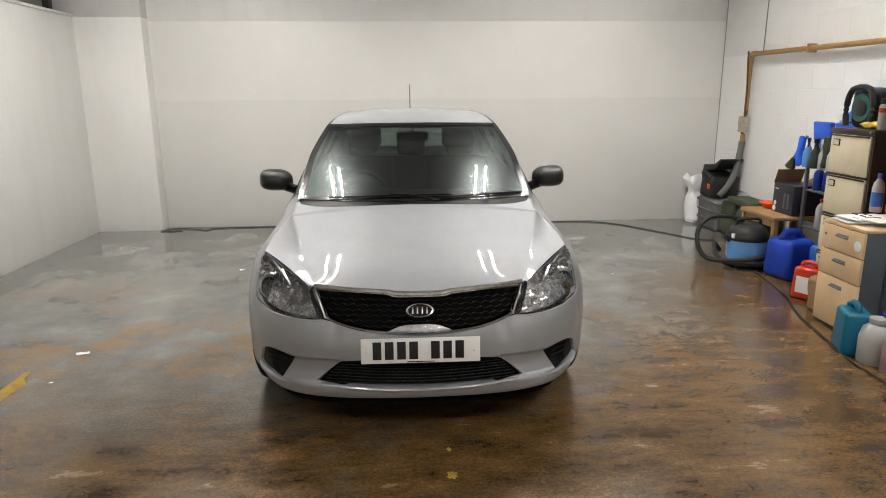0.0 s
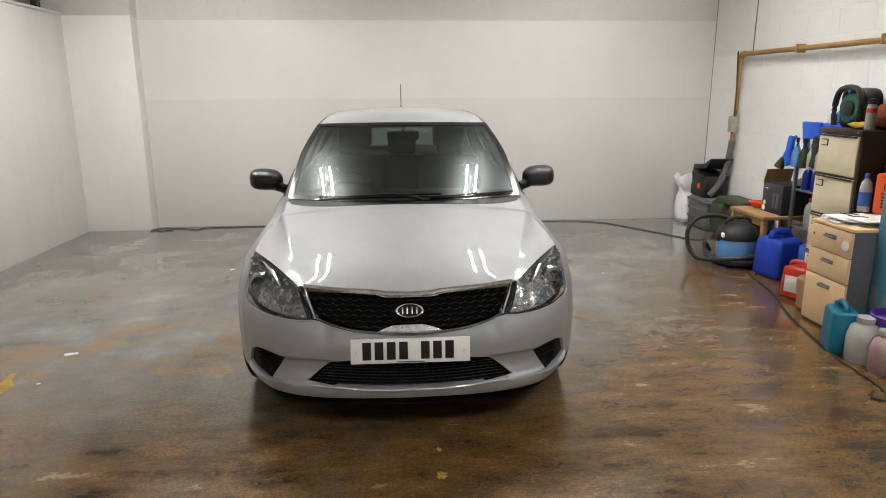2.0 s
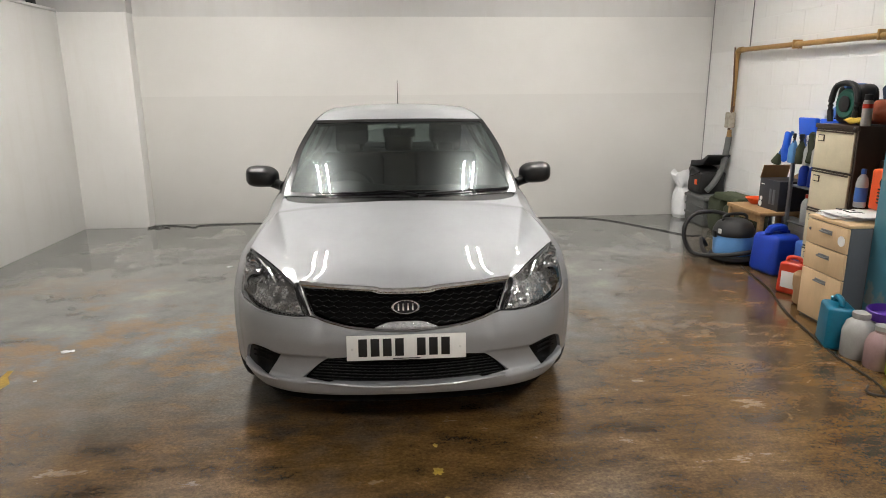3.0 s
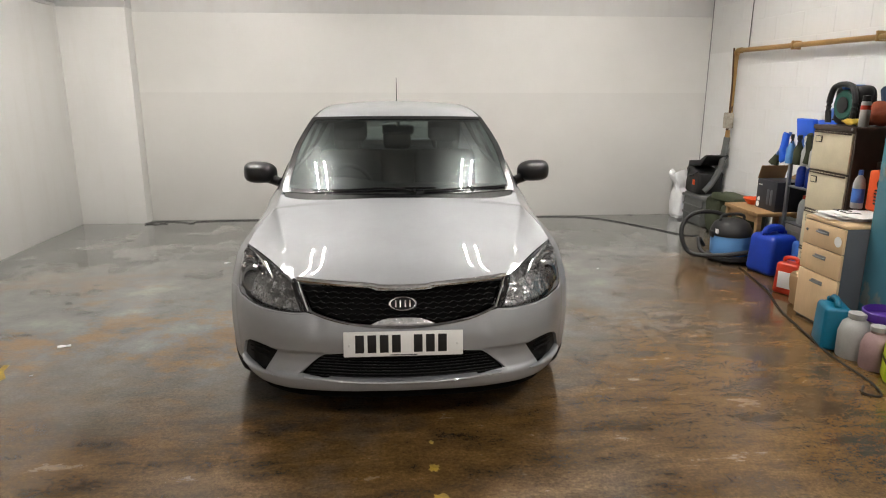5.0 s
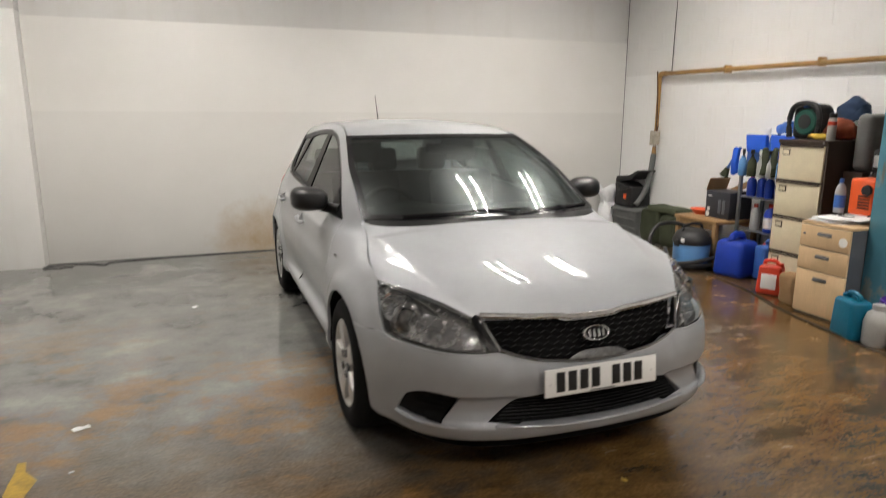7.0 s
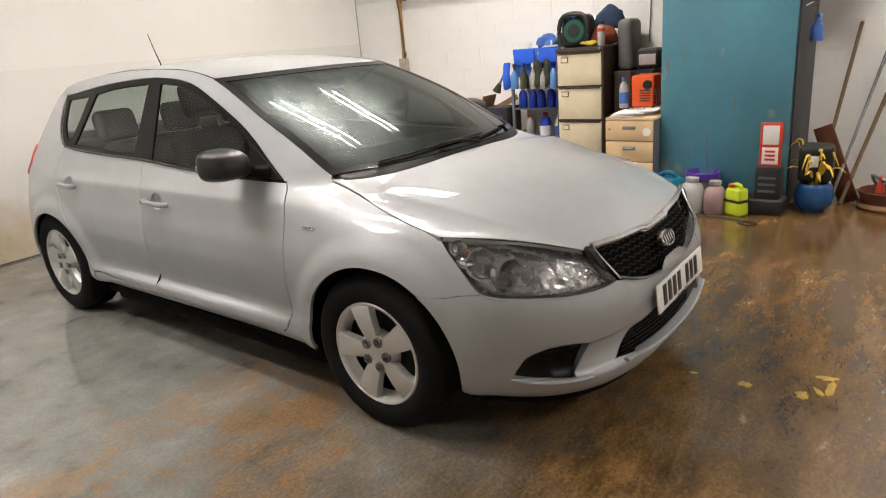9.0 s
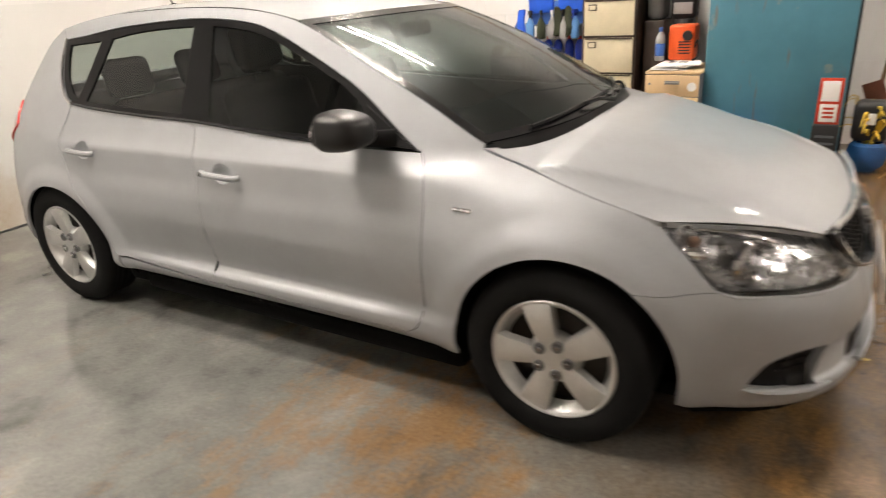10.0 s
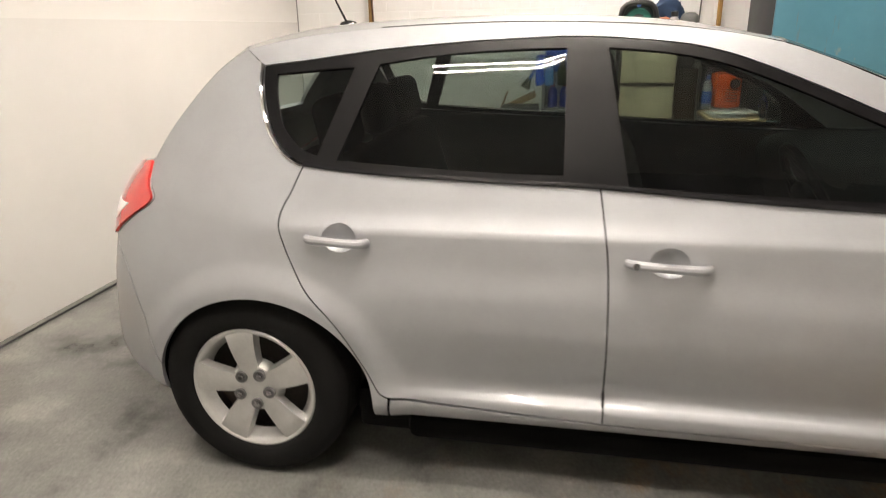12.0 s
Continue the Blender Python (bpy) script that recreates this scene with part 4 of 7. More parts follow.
for sg in (-1, 1):
    lo = S_y([(2.990, 1.026), (2.989, 0.965), (2.970, 0.912), (3.056, 0.853), (3.158, 0.780)])
    hi = S_x([(0.62, 0.80), (0.56, 0.90), (0.54, 0.995)], True)
    panel("tail_lamp", lambda q: skin(q, -0.010), outline(lo, [lo[-1], hi[0]], hi, [hi[-1], lo[0]]), (), 0.02, 0.001, 0.014, sides=(sg,), material=REDL, parent=car, label="red tail lamp")
    panel("reversing_lens", lambda q: skin(q, -0.012), outline([by_y(3.065, 0.893), by_x(0.58, 0.893, True)], [by_x(0.58, 0.893, True), by_x(0.60, 0.82, True)], [by_x(0.60, 0.82, True), by_y(3.15, 0.825)], [by_y(3.15, 0.825), by_y(3.065, 0.893)]), (), 0.02, 0, 0.004, sides=(sg,), material=WHITEP, parent=car, label="clear reversing lens")

# headlamps: a clear cover lofted between the bonnet's edge and the bumper, over a dark bowl with projector and reflector
hl_top = np.array([hood(np.array([p]))[0] for p in [(0.492, -0.690), (0.54, -0.625), (0.577, -0.570), (0.625, -0.50), (0.672, -0.430), (0.72, -0.358), (0.766, -0.285)]])
hl_bot = skin([hl_bottom[0], hl_bottom[1], hl_bottom[2], hl_bottom[3], hl_bottom[4]] + S_y([(-0.47, 0.612)]) + S_y([(-0.440, 0.632), (-0.385, 0.690), (-0.315, 0.755), (-0.285, 0.785)]))


def along(P, t):
    d = np.concatenate([[0], np.cumsum(np.linalg.norm(np.diff(P, axis=0), axis=1))])
    d /= d[-1]
    return np.stack([np.interp(t, d, P[:, k]) for k in range(3)], 1)


hl_top = np.array([tuple(v) for v in spline(hl_top, 6)])


def lamp_cover(q, deep=0.0):
    u, v = np.clip(q[:, 0], 0, 1), q[:, 1]
    a, b = along(hl_top, u), along(hl_bot, np.clip(u * 1.0, 0, 1))
    p = a + (b - a) * v[:, None]
    out = np.stack([0.55 + 0.35 * u, -0.75 + 0.35 * u, 0.25 + 0 * u], 1)
    swell = (np.clip(v * (1 - v), 0, 1) * 4 * np.clip(u * (1 - u) * 4, 0, 1) ** 0.5 * 0.030 - deep)
    return p + out * swell[:, None]


def ball(r, m, seg=20):
    bm = bmesh.new()
    bmesh.ops.create_uvsphere(bm, u_segments=seg, v_segments=seg // 2, radius=r)
    bmesh.ops.transform(bm, matrix=m, verts=bm.verts[:])
    return bm


for sg in (-1, 1):
    lampo = panel("headlamp", lambda q: lamp_cover(q, 0.055), rect(0.01, 0.99, 0.02, 0.98), (), 0.08, 0, 0, sides=(sg,), material=SATIN, parent=car, label="headlamp with clear cover and chrome bowl", flip=True)
    panel("cover", lamp_cover, rect(0.002, 0.998, 0.004, 0.996), (), 0.04, 0, 0, sides=(sg,), material=LENS, parent=lampo, label="clear lamp cover", flip=True)
    panel("bezel", lambda q: lamp_cover(q, 0.003), rect(0.0, 0.995, 0.0, 1.0), [rect(0.03, 0.97, 0.035, 0.955)], 0.05, 0, 0.0, sides=(sg,), material=GLOSSK, parent=lampo, label="black lamp edge", flip=True)
    mm = Matrix.Diagonal((sg, 1, 1, 1))
    # projector
    def face(x, y, z, rx, rz):
        return mm @ pose(x, y, z, 90 + rx, 0, rz)
    part("projector", turned([(0.0, 0.030), (0.022, 0.026), (0.036, 0.012), (0.040, 0.0)], 24, face(0.700, -0.520, 0.672, -8, 24)), LENS, lampo, "round projector lens")
    part("projector_bowl", turned([(0.041, 0.002), (0.046, 0.012), (0.060, 0.008), (0.068, -0.008), (0.050, -0.03), (0.0, -0.03)], 24, face(0.700, -0.520, 0.672, -8, 24)), CHROMED, lampo, "chrome ring round the projector")
    refl = bmesh.new()
    rng = random.Random(4)
    for i in range(16):
        for j in range(9):
            u0, v0 = 0.07 + i * 0.0285, 0.36 + j * 0.063
            pts = lamp_cover(np.array([(u0, v0), (u0 + 0.0275, v0), (u0 + 0.0275, v0 + 0.060), (u0, v0 + 0.060)]), 0.035)
            k = [Vector((p[0] * sg, p[1] + rng.uniform(-0.004, 0.004), p[2] + rng.uniform(-0.002, 0.002))) for p in pts]
            refl.faces.new([refl.verts.new(v) for v in k])
    part("reflector", refl, SATIN, lampo, "faceted chrome reflector")
    c = lamp_cover(np.array([(0.30, 0.30), (0.42, 0.20), (0.56, 0.14), (0.70, 0.13), (0.82, 0.2)]), 0.028)
    part("brow", tube([(p[0] * sg, p[1], p[2]) for p in c], [0.006, 0.012, 0.016, 0.012, 0.006], 8, 5, flat=0.6), CHROME, lampo, "bright chrome brow")
    for u0, v0, r, dp in ((0.70, 0.50, 0.052, 0.040), (0.86, 0.45, 0.030, 0.026)):
        p = lamp_cover(np.array([(u0, v0)]), dp)[0]
        part("bowl", turned([(0.0, -0.030), (r * 0.5, -0.024), (r * 0.85, -0.006), (r, 0.012), (r * 1.06, 0.012), (r * 1.06, 0.004)], 24, face(p[0], p[1], p[2], -12, 34)), SATIN, lampo, "bright chrome reflector bowl")
    p = lamp_cover(np.array([(0.80, 0.45)]), 0.03)[0]
    part("indicator", ball(0.016, Matrix.Translation((p[0] * sg, p[1], p[2])) @ Matrix.Diagonal((1, 1.2, 1, 1))), AMBER, lampo, "dull amber indicator bulb")
    p = lamp_cover(np.array([(0.80, 0.75)]), 0.03)[0]
    part("side_reflector", ball(0.03, Matrix.Translation((p[0] * sg, p[1], p[2])) @ Matrix.Diagonal((0.6, 1.3, 0.8, 1))), CHROME, lampo)
    c = skin(hl_bottom, 0.001)
    part("lamp_ledge", tube([(p[0] * sg, p[1], p[2] - 0.005) for p in c], 0.005, 8, 4), PAINT, car, "bright bumper edge under the headlamp")
    # filler between lamp and grille
    c = np.array([(0.430, -0.752, 0.598), (0.452, -0.735, 0.65), (0.474, -0.712, 0.70), (0.488, -0.698, 0.718)])
    part("grille_side", tube([(p[0] * sg, p[1], p[2]) for p in c], [0.016, 0.02, 0.02, 0.008], 8, 4), GLOSSK, car, "black infill beside the grille")

CHINC = mat("pitted_chrome", (0.46, 0.46, 0.47), 0.20, 0.95, var=0.5, scale=60, bmp=0.4, bscale=220)
GRILLEC = mat("pitted_dark_chrome", (0.86, 0.86, 0.87), 0.16, 0.9, var=0.35, scale=40, bmp=0.25, bscale=260)
# grille: black backing, woven hexagon bars, chrome frame and badge
grille = panel("grille", lambda q: skin(q, 0.035), outline(S_x([(0.0, 0.692), (0.22, 0.704), (0.468, 0.722)]), S_x([(0.468, 0.722), (0.410, 0.602)]), S_x([(0.410, 0.602), (0.33, 0.574), (0.21, 0.549), (0.0, 0.532)]), [(0.0, 0.532), (0.0, 0.692)]), (), 0.04, 0, 0, sides=(1, -1), material=UNDER, parent=car, label="black honeycomb grille in a chrome frame")


def nose_tube(name, pts, r, material, parent, out=0.0, flat=1.0, both=True, label="", seg=6, smooth=4):
    for sg in ((1, -1) if both else (1,)):
        c = skin(S_x(pts), -out)
        part(name, tube([(p[0] * sg, p[1], p[2]) for p in c], r, seg, smooth, flat=flat), material, parent, label)


def full_tube(name, pts, r, material, parent, out=0.0, flat=1.0, label="", seg=8):
    c = skin(S_x(pts), -out)
    full = [(-p[0], p[1], p[2]) for p in c[::-1]] + [tuple(p) for p in c[1:]]
    return part(name, tube(full, r, seg, 5, flat=flat), material, parent, label)


full_tube("chrome_strip", [(0.0, 0.690), (0.10, 0.692), (0.14, 0.700), (0.30, 0.711), (0.468, 0.722)], 0.0105, GRILLEC, grille, 0.004, 1.2, "chrome strip along the grille's top")
brow = outline(S_x([(0.0, 0.702), (0.16, 0.706), (0.30, 0.713)]), S_x([(0.30, 0.713), (0.15, 0.692), (0.11, 0.682), (0.0, 0.680)]))
panel("chrome_brow", lambda q: skin(q, -0.006), brow, (), 0.02, 0, 0.012, sides=(1, -1), material=GRILLEC, parent=grille, label="wide chrome centre of the top strip")
chin = outline(S_x([(0.0, 0.573), (0.06, 0.572), (0.10, 0.564), (0.140, 0.549)]), S_x([(0.140, 0.549), (0.07, 0.534), (0.0, 0.530)]), [(0.0, 0.530), (0.0, 0.573)])
panel("chrome_chin", lambda q: skin(q, -0.008), chin, (), 0.02, 0, 0.012, sides=(1, -1), material=CHINC, parent=grille, label="chrome centre of the lower strip")
full_tube("lower_strip", [(0.0, 0.534), (0.21, 0.549), (0.33, 0.573), (0.410, 0.600)], 0.006, CHROMED, grille, 0.004, 1.0, "thin lower frame strip")
nose_tube("side_strip", [(0.412, 0.598), (0.44, 0.66), (0.466, 0.720)], 0.0045, GRILLEC, grille, 0.005, label="slanted chrome end strip")
for i in range(7):
    z0 = 0.556 + i * 0.021
    pts = []
    top = 0.44 if z0 > 0.64 else 0.41 - max(0, 0.60 - z0) * 3.2
    n = max(4, int(top / 0.022))
    for k in range(n + 1):
        x = top * k / n
        pts.append((x, z0 + 0.012 * (x / 0.44) + (0.004 if (k + i) % 2 else -0.004)))
    c = skin(S_x(pts), -0.000) + np.array((0, 0.016, 0))
    full = [(-p[0], p[1], p[2]) for p in c[::-1]] + [tuple(p) for p in c[1:]]
    part("grille_bar", tube(full, 0.0024, 5, 0), TRIM, grille)
badge_m = pose(0, -0.812, 0.630, 90 - 24, 0, 0) @ Matrix.Diagonal((1, 0.52, 1, 1))
part("badge", turned([(0.0, 0.004), (0.050, 0.004), (0.054, 0.0), (0.0, -0.01)], 32, badge_m), GLOSSK, grille, "oval badge, dark with plain bright strokes")
part("badge_ring", turned([(0.051, 0.0), (0.053, 0.009), (0.058, 0.010), (0.062, 0.006), (0.062, -0.012)], 32, badge_m), GRILLEC, grille, "chrome oval ring")
for x in (-0.026, -0.009, 0.009, 0.026):
    part("badge_stroke", box(x - 0.003, -0.018, 0.004, x + 0.003, 0.018, 0.009, 0.001), CHROME, grille).matrix_local = pose(0, -0.812, 0.630, 90 - 24, 0, 0) @ Matrix.Diagonal((1.2, 0.85, 1, 1))

# lower intake with slats, fog pockets, lip
intake_back = panel("lower_intake", lambda q: skin(q, 0.045), outline(INTAKE[:3], INTAKE[2:4], INTAKE[3:5], INTAKE[4:], [INTAKE[-1], INTAKE[0]]), (), 0.05, -0.004, 0, sides=(1, -1), material=UNDER, parent=car, label="black slatted lower intake")
for i in range(9):
    z0 = 0.304 + i * 0.0130
    top = 0.44 - (z0 - 0.312) * 1.0
    full_tube("slat", [(0.0, z0 - 0.006), (top * 0.5, z0 - 0.002), (top, z0 + 0.004)], 0.0024, TRIM, intake_back, -0.024, 1.0, seg=5)
full_tube("lip", [(0.0, 0.284), (0.22, 0.289), (0.44, 0.304)], 0.012, PAINT, car, 0.004, 0.6, "bright raised lip under the intake")
fog_out = outline(FOG[:6], FOG[5:8], [FOG[7], FOG[0]])
for sg in (-1, 1):
    pocket = panel("fog_pocket", lambda q: nose(q) + np.stack([q[:, 0] * 0 - 0.0, q[:, 0] * 0 + 0.030, q[:, 0] * 0], 1), fog_out, (), 0.03, -0.006, 0, sides=(sg,), material=TRIM, parent=car, label="black blanked fog lamp pocket")
    for z0 in (0.36, 0.385, 0.41):
        c = nose(np.array(S_x([(0.615, z0 - 0.012), (0.66, z0 - 0.006), (0.71, z0)]))) + np.array((0, 0.022, 0))
        part("rib", tube([(p[0] * sg, p[1], p[2]) for p in c], 0.004, 5, 2), TRIM, pocket)
    c = skin(S_x([(0.585, 0.290), (0.64, 0.292), (0.70, 0.298)]) + S_y([(-0.60, 0.302), (-0.55, 0.308)]), -0.002)
    part("fog_ledge", tube([(p[0] * sg, p[1], p[2]) for p in c], [0.004, 0.014, 0.017, 0.016, 0.004], 10, 5, flat=0.7), PAINT, car, "bright silver ledge under the fog pocket")

plate = part("number_plate", box(-0.26, -0.008, -0.0555, 0.26, 0.0, 0.0555, 0.003), WHITEP, car, "white number plate with plain black bars")
plate.matrix_local = pose(0, -0.868, 0.468, -6, 0, 0)
for k, x in enumerate([-0.190, -0.137, -0.084, -0.031, 0.064, 0.117, 0.170]):
    part("plate_bar", box(x - 0.019, -0.0095, -0.038, x + 0.019, -0.0075, 0.041, 0.0005), INK, plate)
part("plate_bar", box(-0.06, -0.0092, -0.051, 0.06, -0.0075, -0.047), INK, plate)
for x in (-0.235, 0.235):
    part("screw_cap", turned([(0.0, 0.003), (0.005, 0.002), (0.006, 0.0)], 10, pose(x, -0.008, -0.004, 90)), STEELW, plate)

# wheels: tyre, dark steel behind, silver five-spoke cover with bolt caps
TYRE = [(0.205, 0.085), (0.215, 0.098), (0.245, 0.108), (0.280, 0.105), (0.303, 0.092), (0.314, 0.075), (0.315, 0.05), (0.312, 0.048), (0.315, 0.046), (0.316, 0.02), (0.312, 0.018), (0.316, 0.016), (0.316, -0.016), (0.312, -0.018), (0.316, -0.02), (0.315, -0.075), (0.303, -0.092), (0.245, -0.108), (0.205, -0.085)]


def wheel(y, sg, turn):
    m = pose(sg * 0.765, y, 0.315, 0, 90 * sg, 0)
    w = part("wheel", turned(TYRE, 56, m), RUBBER, car, "black tyre with a silver five-spoke wheel cover")
    part("steel_rim", turned([(0.207, 0.078), (0.196, 0.05), (0.190, 0.0), (0.06, 0.0), (0.05, 0.03), (0.0, 0.03)], 40, m), BRAKE, w, "dark steel rim")
    part("brake_disc", turned([(0.13, 0.004), (0.135, 0.010), (0.08, 0.014), (0.07, 0.03)], 32, m), BRAKE, w)
    part("cover_rim", turned([(0.209, 0.086), (0.2115, 0.094), (0.207, 0.098), (0.198, 0.095), (0.188, 0.082), (0.178, 0.060), (0.170, 0.052)], 56, m), HUBCAP, w, "silver outer ring of the wheel cover")
    part("cover_hub", turned([(0.092, 0.050), (0.088, 0.072), (0.078, 0.085), (0.056, 0.090), (0.030, 0.091), (0.0, 0.092)], 40, m), HUBCAP, w)
    for k in range(5):
        a = math.radians(turn + 72 * k)
        sp = bmesh.new()
        rows = []
        for r, wd, h in ((0.030, 0.022, 0.092), (0.060, 0.032, 0.093), (0.085, 0.040, 0.095), (0.115, 0.045, 0.099), (0.150, 0.050, 0.102), (0.188, 0.056, 0.100), (0.205, 0.062, 0.093)):
            row = []
            for q in (-1, -0.86, -0.5, 0, 0.5, 0.86, 1):
                drop = 0.030 if abs(q) == 1 else 0.004 * abs(q)
                row.append(sp.verts.new((r * math.cos(a) - q * wd * math.sin(a), r * math.sin(a) + q * wd * math.cos(a), h - drop)))
            rows.append(row)
        for p, q in zip(rows, rows[1:]):
            for i in range(6):
                sp.faces.new((p[i], q[i], q[i + 1], p[i + 1]))
        bmesh.ops.recalc_face_normals(sp, faces=sp.faces[:])
        bmesh.ops.transform(sp, matrix=m, verts=sp.verts[:])
        part("spoke", sp, HUBCAP, w, angle=50)
        b = a + math.radians(36)
        bolt = turned([(0.0, 0.103), (0.007, 0.103), (0.010, 0.100), (0.011, 0.088)], 12, m @ Matrix.Translation((0.054 * math.cos(b), 0.054 * math.sin(b), 0)))
        part("bolt_cap", bolt, CHROMED, w, "dark bolt cap")
        # raised grey disc paints the shade of the pocket round each bolt
        part("bolt_shade", turned([(0.0, 0.0965), (0.014, 0.0965), (0.019, 0.0985), (0.0205, 0.096), (0.0205, 0.080)], 16, m @ Matrix.Translation((0.054 * math.cos(b), 0.054 * math.sin(b), 0))), RECESS, w, "grey disc for the shade in the bolt pocket")
    return w


wheel(0.0, -1, 88)
wheel(0.0, 1, 80)
wheel(2.65, -1, 80)
wheel(2.65, 1, 60)
for y0, z0, rx, rz in ARCHES:
    for sg in (-1, 1):
        bm = bmesh.new()
        rings = []
        for x in (0.878, 0.55):
            rings.append([bm.verts.new((x * sg, y0 + (rx + 0.012) * math.cos(math.radians(a)), z0 + (rz + 0.012) * math.sin(math.radians(a)))) for a in range(-20, 201, 10)])
        for i in range(len(rings[0]) - 1):
            bm.faces.new((rings[0][i], rings[0][i + 1], rings[1][i + 1], rings[1][i]))
        bm.faces.new(rings[1])
        for v in rings[0]:
            yy = by_y(v.co.y, max(v.co.z, 0.2))
            v.co.x = sg * (skin([yy])[0][0] - 0.016)
        part("arch_liner", bm, UNDER, car, "black wheel arch liner")
# pan hangs low: its black sides stand in for shade under the sills
part("floor_pan", join(join(box(-0.64, -0.52, 0.14, 0.64, 3.0, 0.20, 0.01), box(-0.80, 0.36, 0.14, 0.80, 2.16, 0.225, 0.03)), box(-0.77, 2.1, 0.145, 0.77, 2.335, 0.30, 0.03)), UNDER, car, "black underbody, dropped low to darken the gap under the sills")
# added black slab in place of the shaded floor under the bumper
tray = [(p[0], p[1]) for p in skin(S_x([(0.0, 0.24), (0.2, 0.24), (0.35, 0.24), (0.48, 0.24), (0.58, 0.24), (0.66, 0.24)]) + S_y([(-0.60, 0.24), (-0.50, 0.24), (-0.42, 0.24)]), 0.045)]
tray = tray + [(0.66, -0.38), (-0.66, -0.38)] + [(-x, y) for x, y in tray[:0:-1]]
part("front_shade_slab", slab(tray, 0.055, Matrix.Translation((0, 0, 0.235)) @ pose(0, 0, 0, -90), 0.012), UNDER, car, "added black slab for the shade under the bumper")
part("bulkhead", box(-0.56, -0.62, 0.2, 0.56, -0.56, 0.66, 0.02), UNDER, car)

# cowl and wipers
cw = np.array([screen(np.array([(u, 0.0)]))[0] for u in np.linspace(-0.97, 0.97, 15)])
bm = bmesh.new()
r0 = [bm.verts.new((p[0], p[1] + 0.03, p[2] + 0.006)) for p in cw]
r1 = [bm.verts.new((p[0], p[1] - 0.012, p[2] - 0.006)) for p in cw]
r2 = [bm.verts.new((p[0], p[1] - 0.06, p[2] - 0.035)) for p in cw]
for a, b in ((r0, r1), (r1, r2)):
    for i in range(14):
        bm.faces.new((a[i], b[i], b[i + 1], a[i + 1]))
part("cowl", bm, TRIM, car, "black plastic scuttle panel")


def on_screen(u, v, up=0.012):
    p = screen(np.array([(u, v)]))[0]
    return (p[0], p[1] - up * 0.4, p[2] + up)


for u0, u1, v1, piv in ((-0.72, 0.30, 0.045, (0.14, -0.01)), (0.20, 0.93, 0.035, (0.62, -0.012))):
    wp = part("wiper", tube([on_screen(u0 + (u1 - u0) * k / 6, 0.018 + (v1 - 0.018) * math.sin(k / 6 * math.pi * 0.6), 0.010) for k in range(7)], 0.006, 6, 3), TRIM, car, "black windscreen wiper")
    part("wiper_arm", tube([on_screen(piv[0], piv[1], 0.012), on_screen((piv[0] + (u0 + u1) / 2) / 2, 0.012, 0.026), on_screen((u0 + u1) / 2, 0.032, 0.02)], [0.011, 0.008, 0.006], 6, 4), TRIM, wp)

# mirrors
for sg in (-1, 1):
    bm = bmesh.new()
    bmesh.ops.create_uvsphere(bm, u_segments=28, v_segments=16, radius=1)
    for v in bm.verts:
        x, y, z = v.co
        v.co.x = math.copysign(abs(x) ** 0.60, x) * 0.104
        v.co.y = y * 0.128 if y < 0 else y * 0.04
        v.co.z = (math.copysign(abs(z) ** 0.62, z) * (0.074 if z > 0 else 0.062)) * (1 - 0.14 * (x < 0) * abs(x)) + 0.008 * x
    bmesh.ops.transform(bm, matrix=Matrix.Translation((sg * 0.888, 0.745, 1.015)) @ Matrix.Diagonal((sg, 1, 1, 1)), verts=bm.verts[:])
    if sg < 0:
        bmesh.ops.reverse_faces(bm, faces=bm.faces[:])
    mir = part("door_mirror", bm, MIRRORK, front_doors[0 if sg < 0 else 1], "black plastic door mirror")
    part("mirror_arm", tube([(sg * 0.735, 0.625, 0.965), (sg * 0.775, 0.665, 0.972), (sg * 0.83, 0.715, 0.985)], [0.034, 0.03, 0.034], 12, 4), TRIM, mir)
    part("mirror_glass", slab([(0.090 * math.cos(a), 0.062 * math.sin(a)) for a in np.linspace(0, 2 * math.pi, 24, endpoint=False)], 0.004, Matrix.Translation((sg * 0.888, 0.779, 1.015))), CHROME, mir, "mirror glass")
    sail = outline(S_y([(0.530, 0.938), (0.745, 0.955)]), S_y([(0.745, 0.955), (0.757, 1.085)]), S_y([(0.757, 1.085), (0.64, 1.012), (0.530, 0.938)]))
    panel("mirror_sail", lambda q: skin(q, -0.004), sail, (), 0.03, 0.002, 0.01, sides=(sg,), material=TRIM, parent=mir)

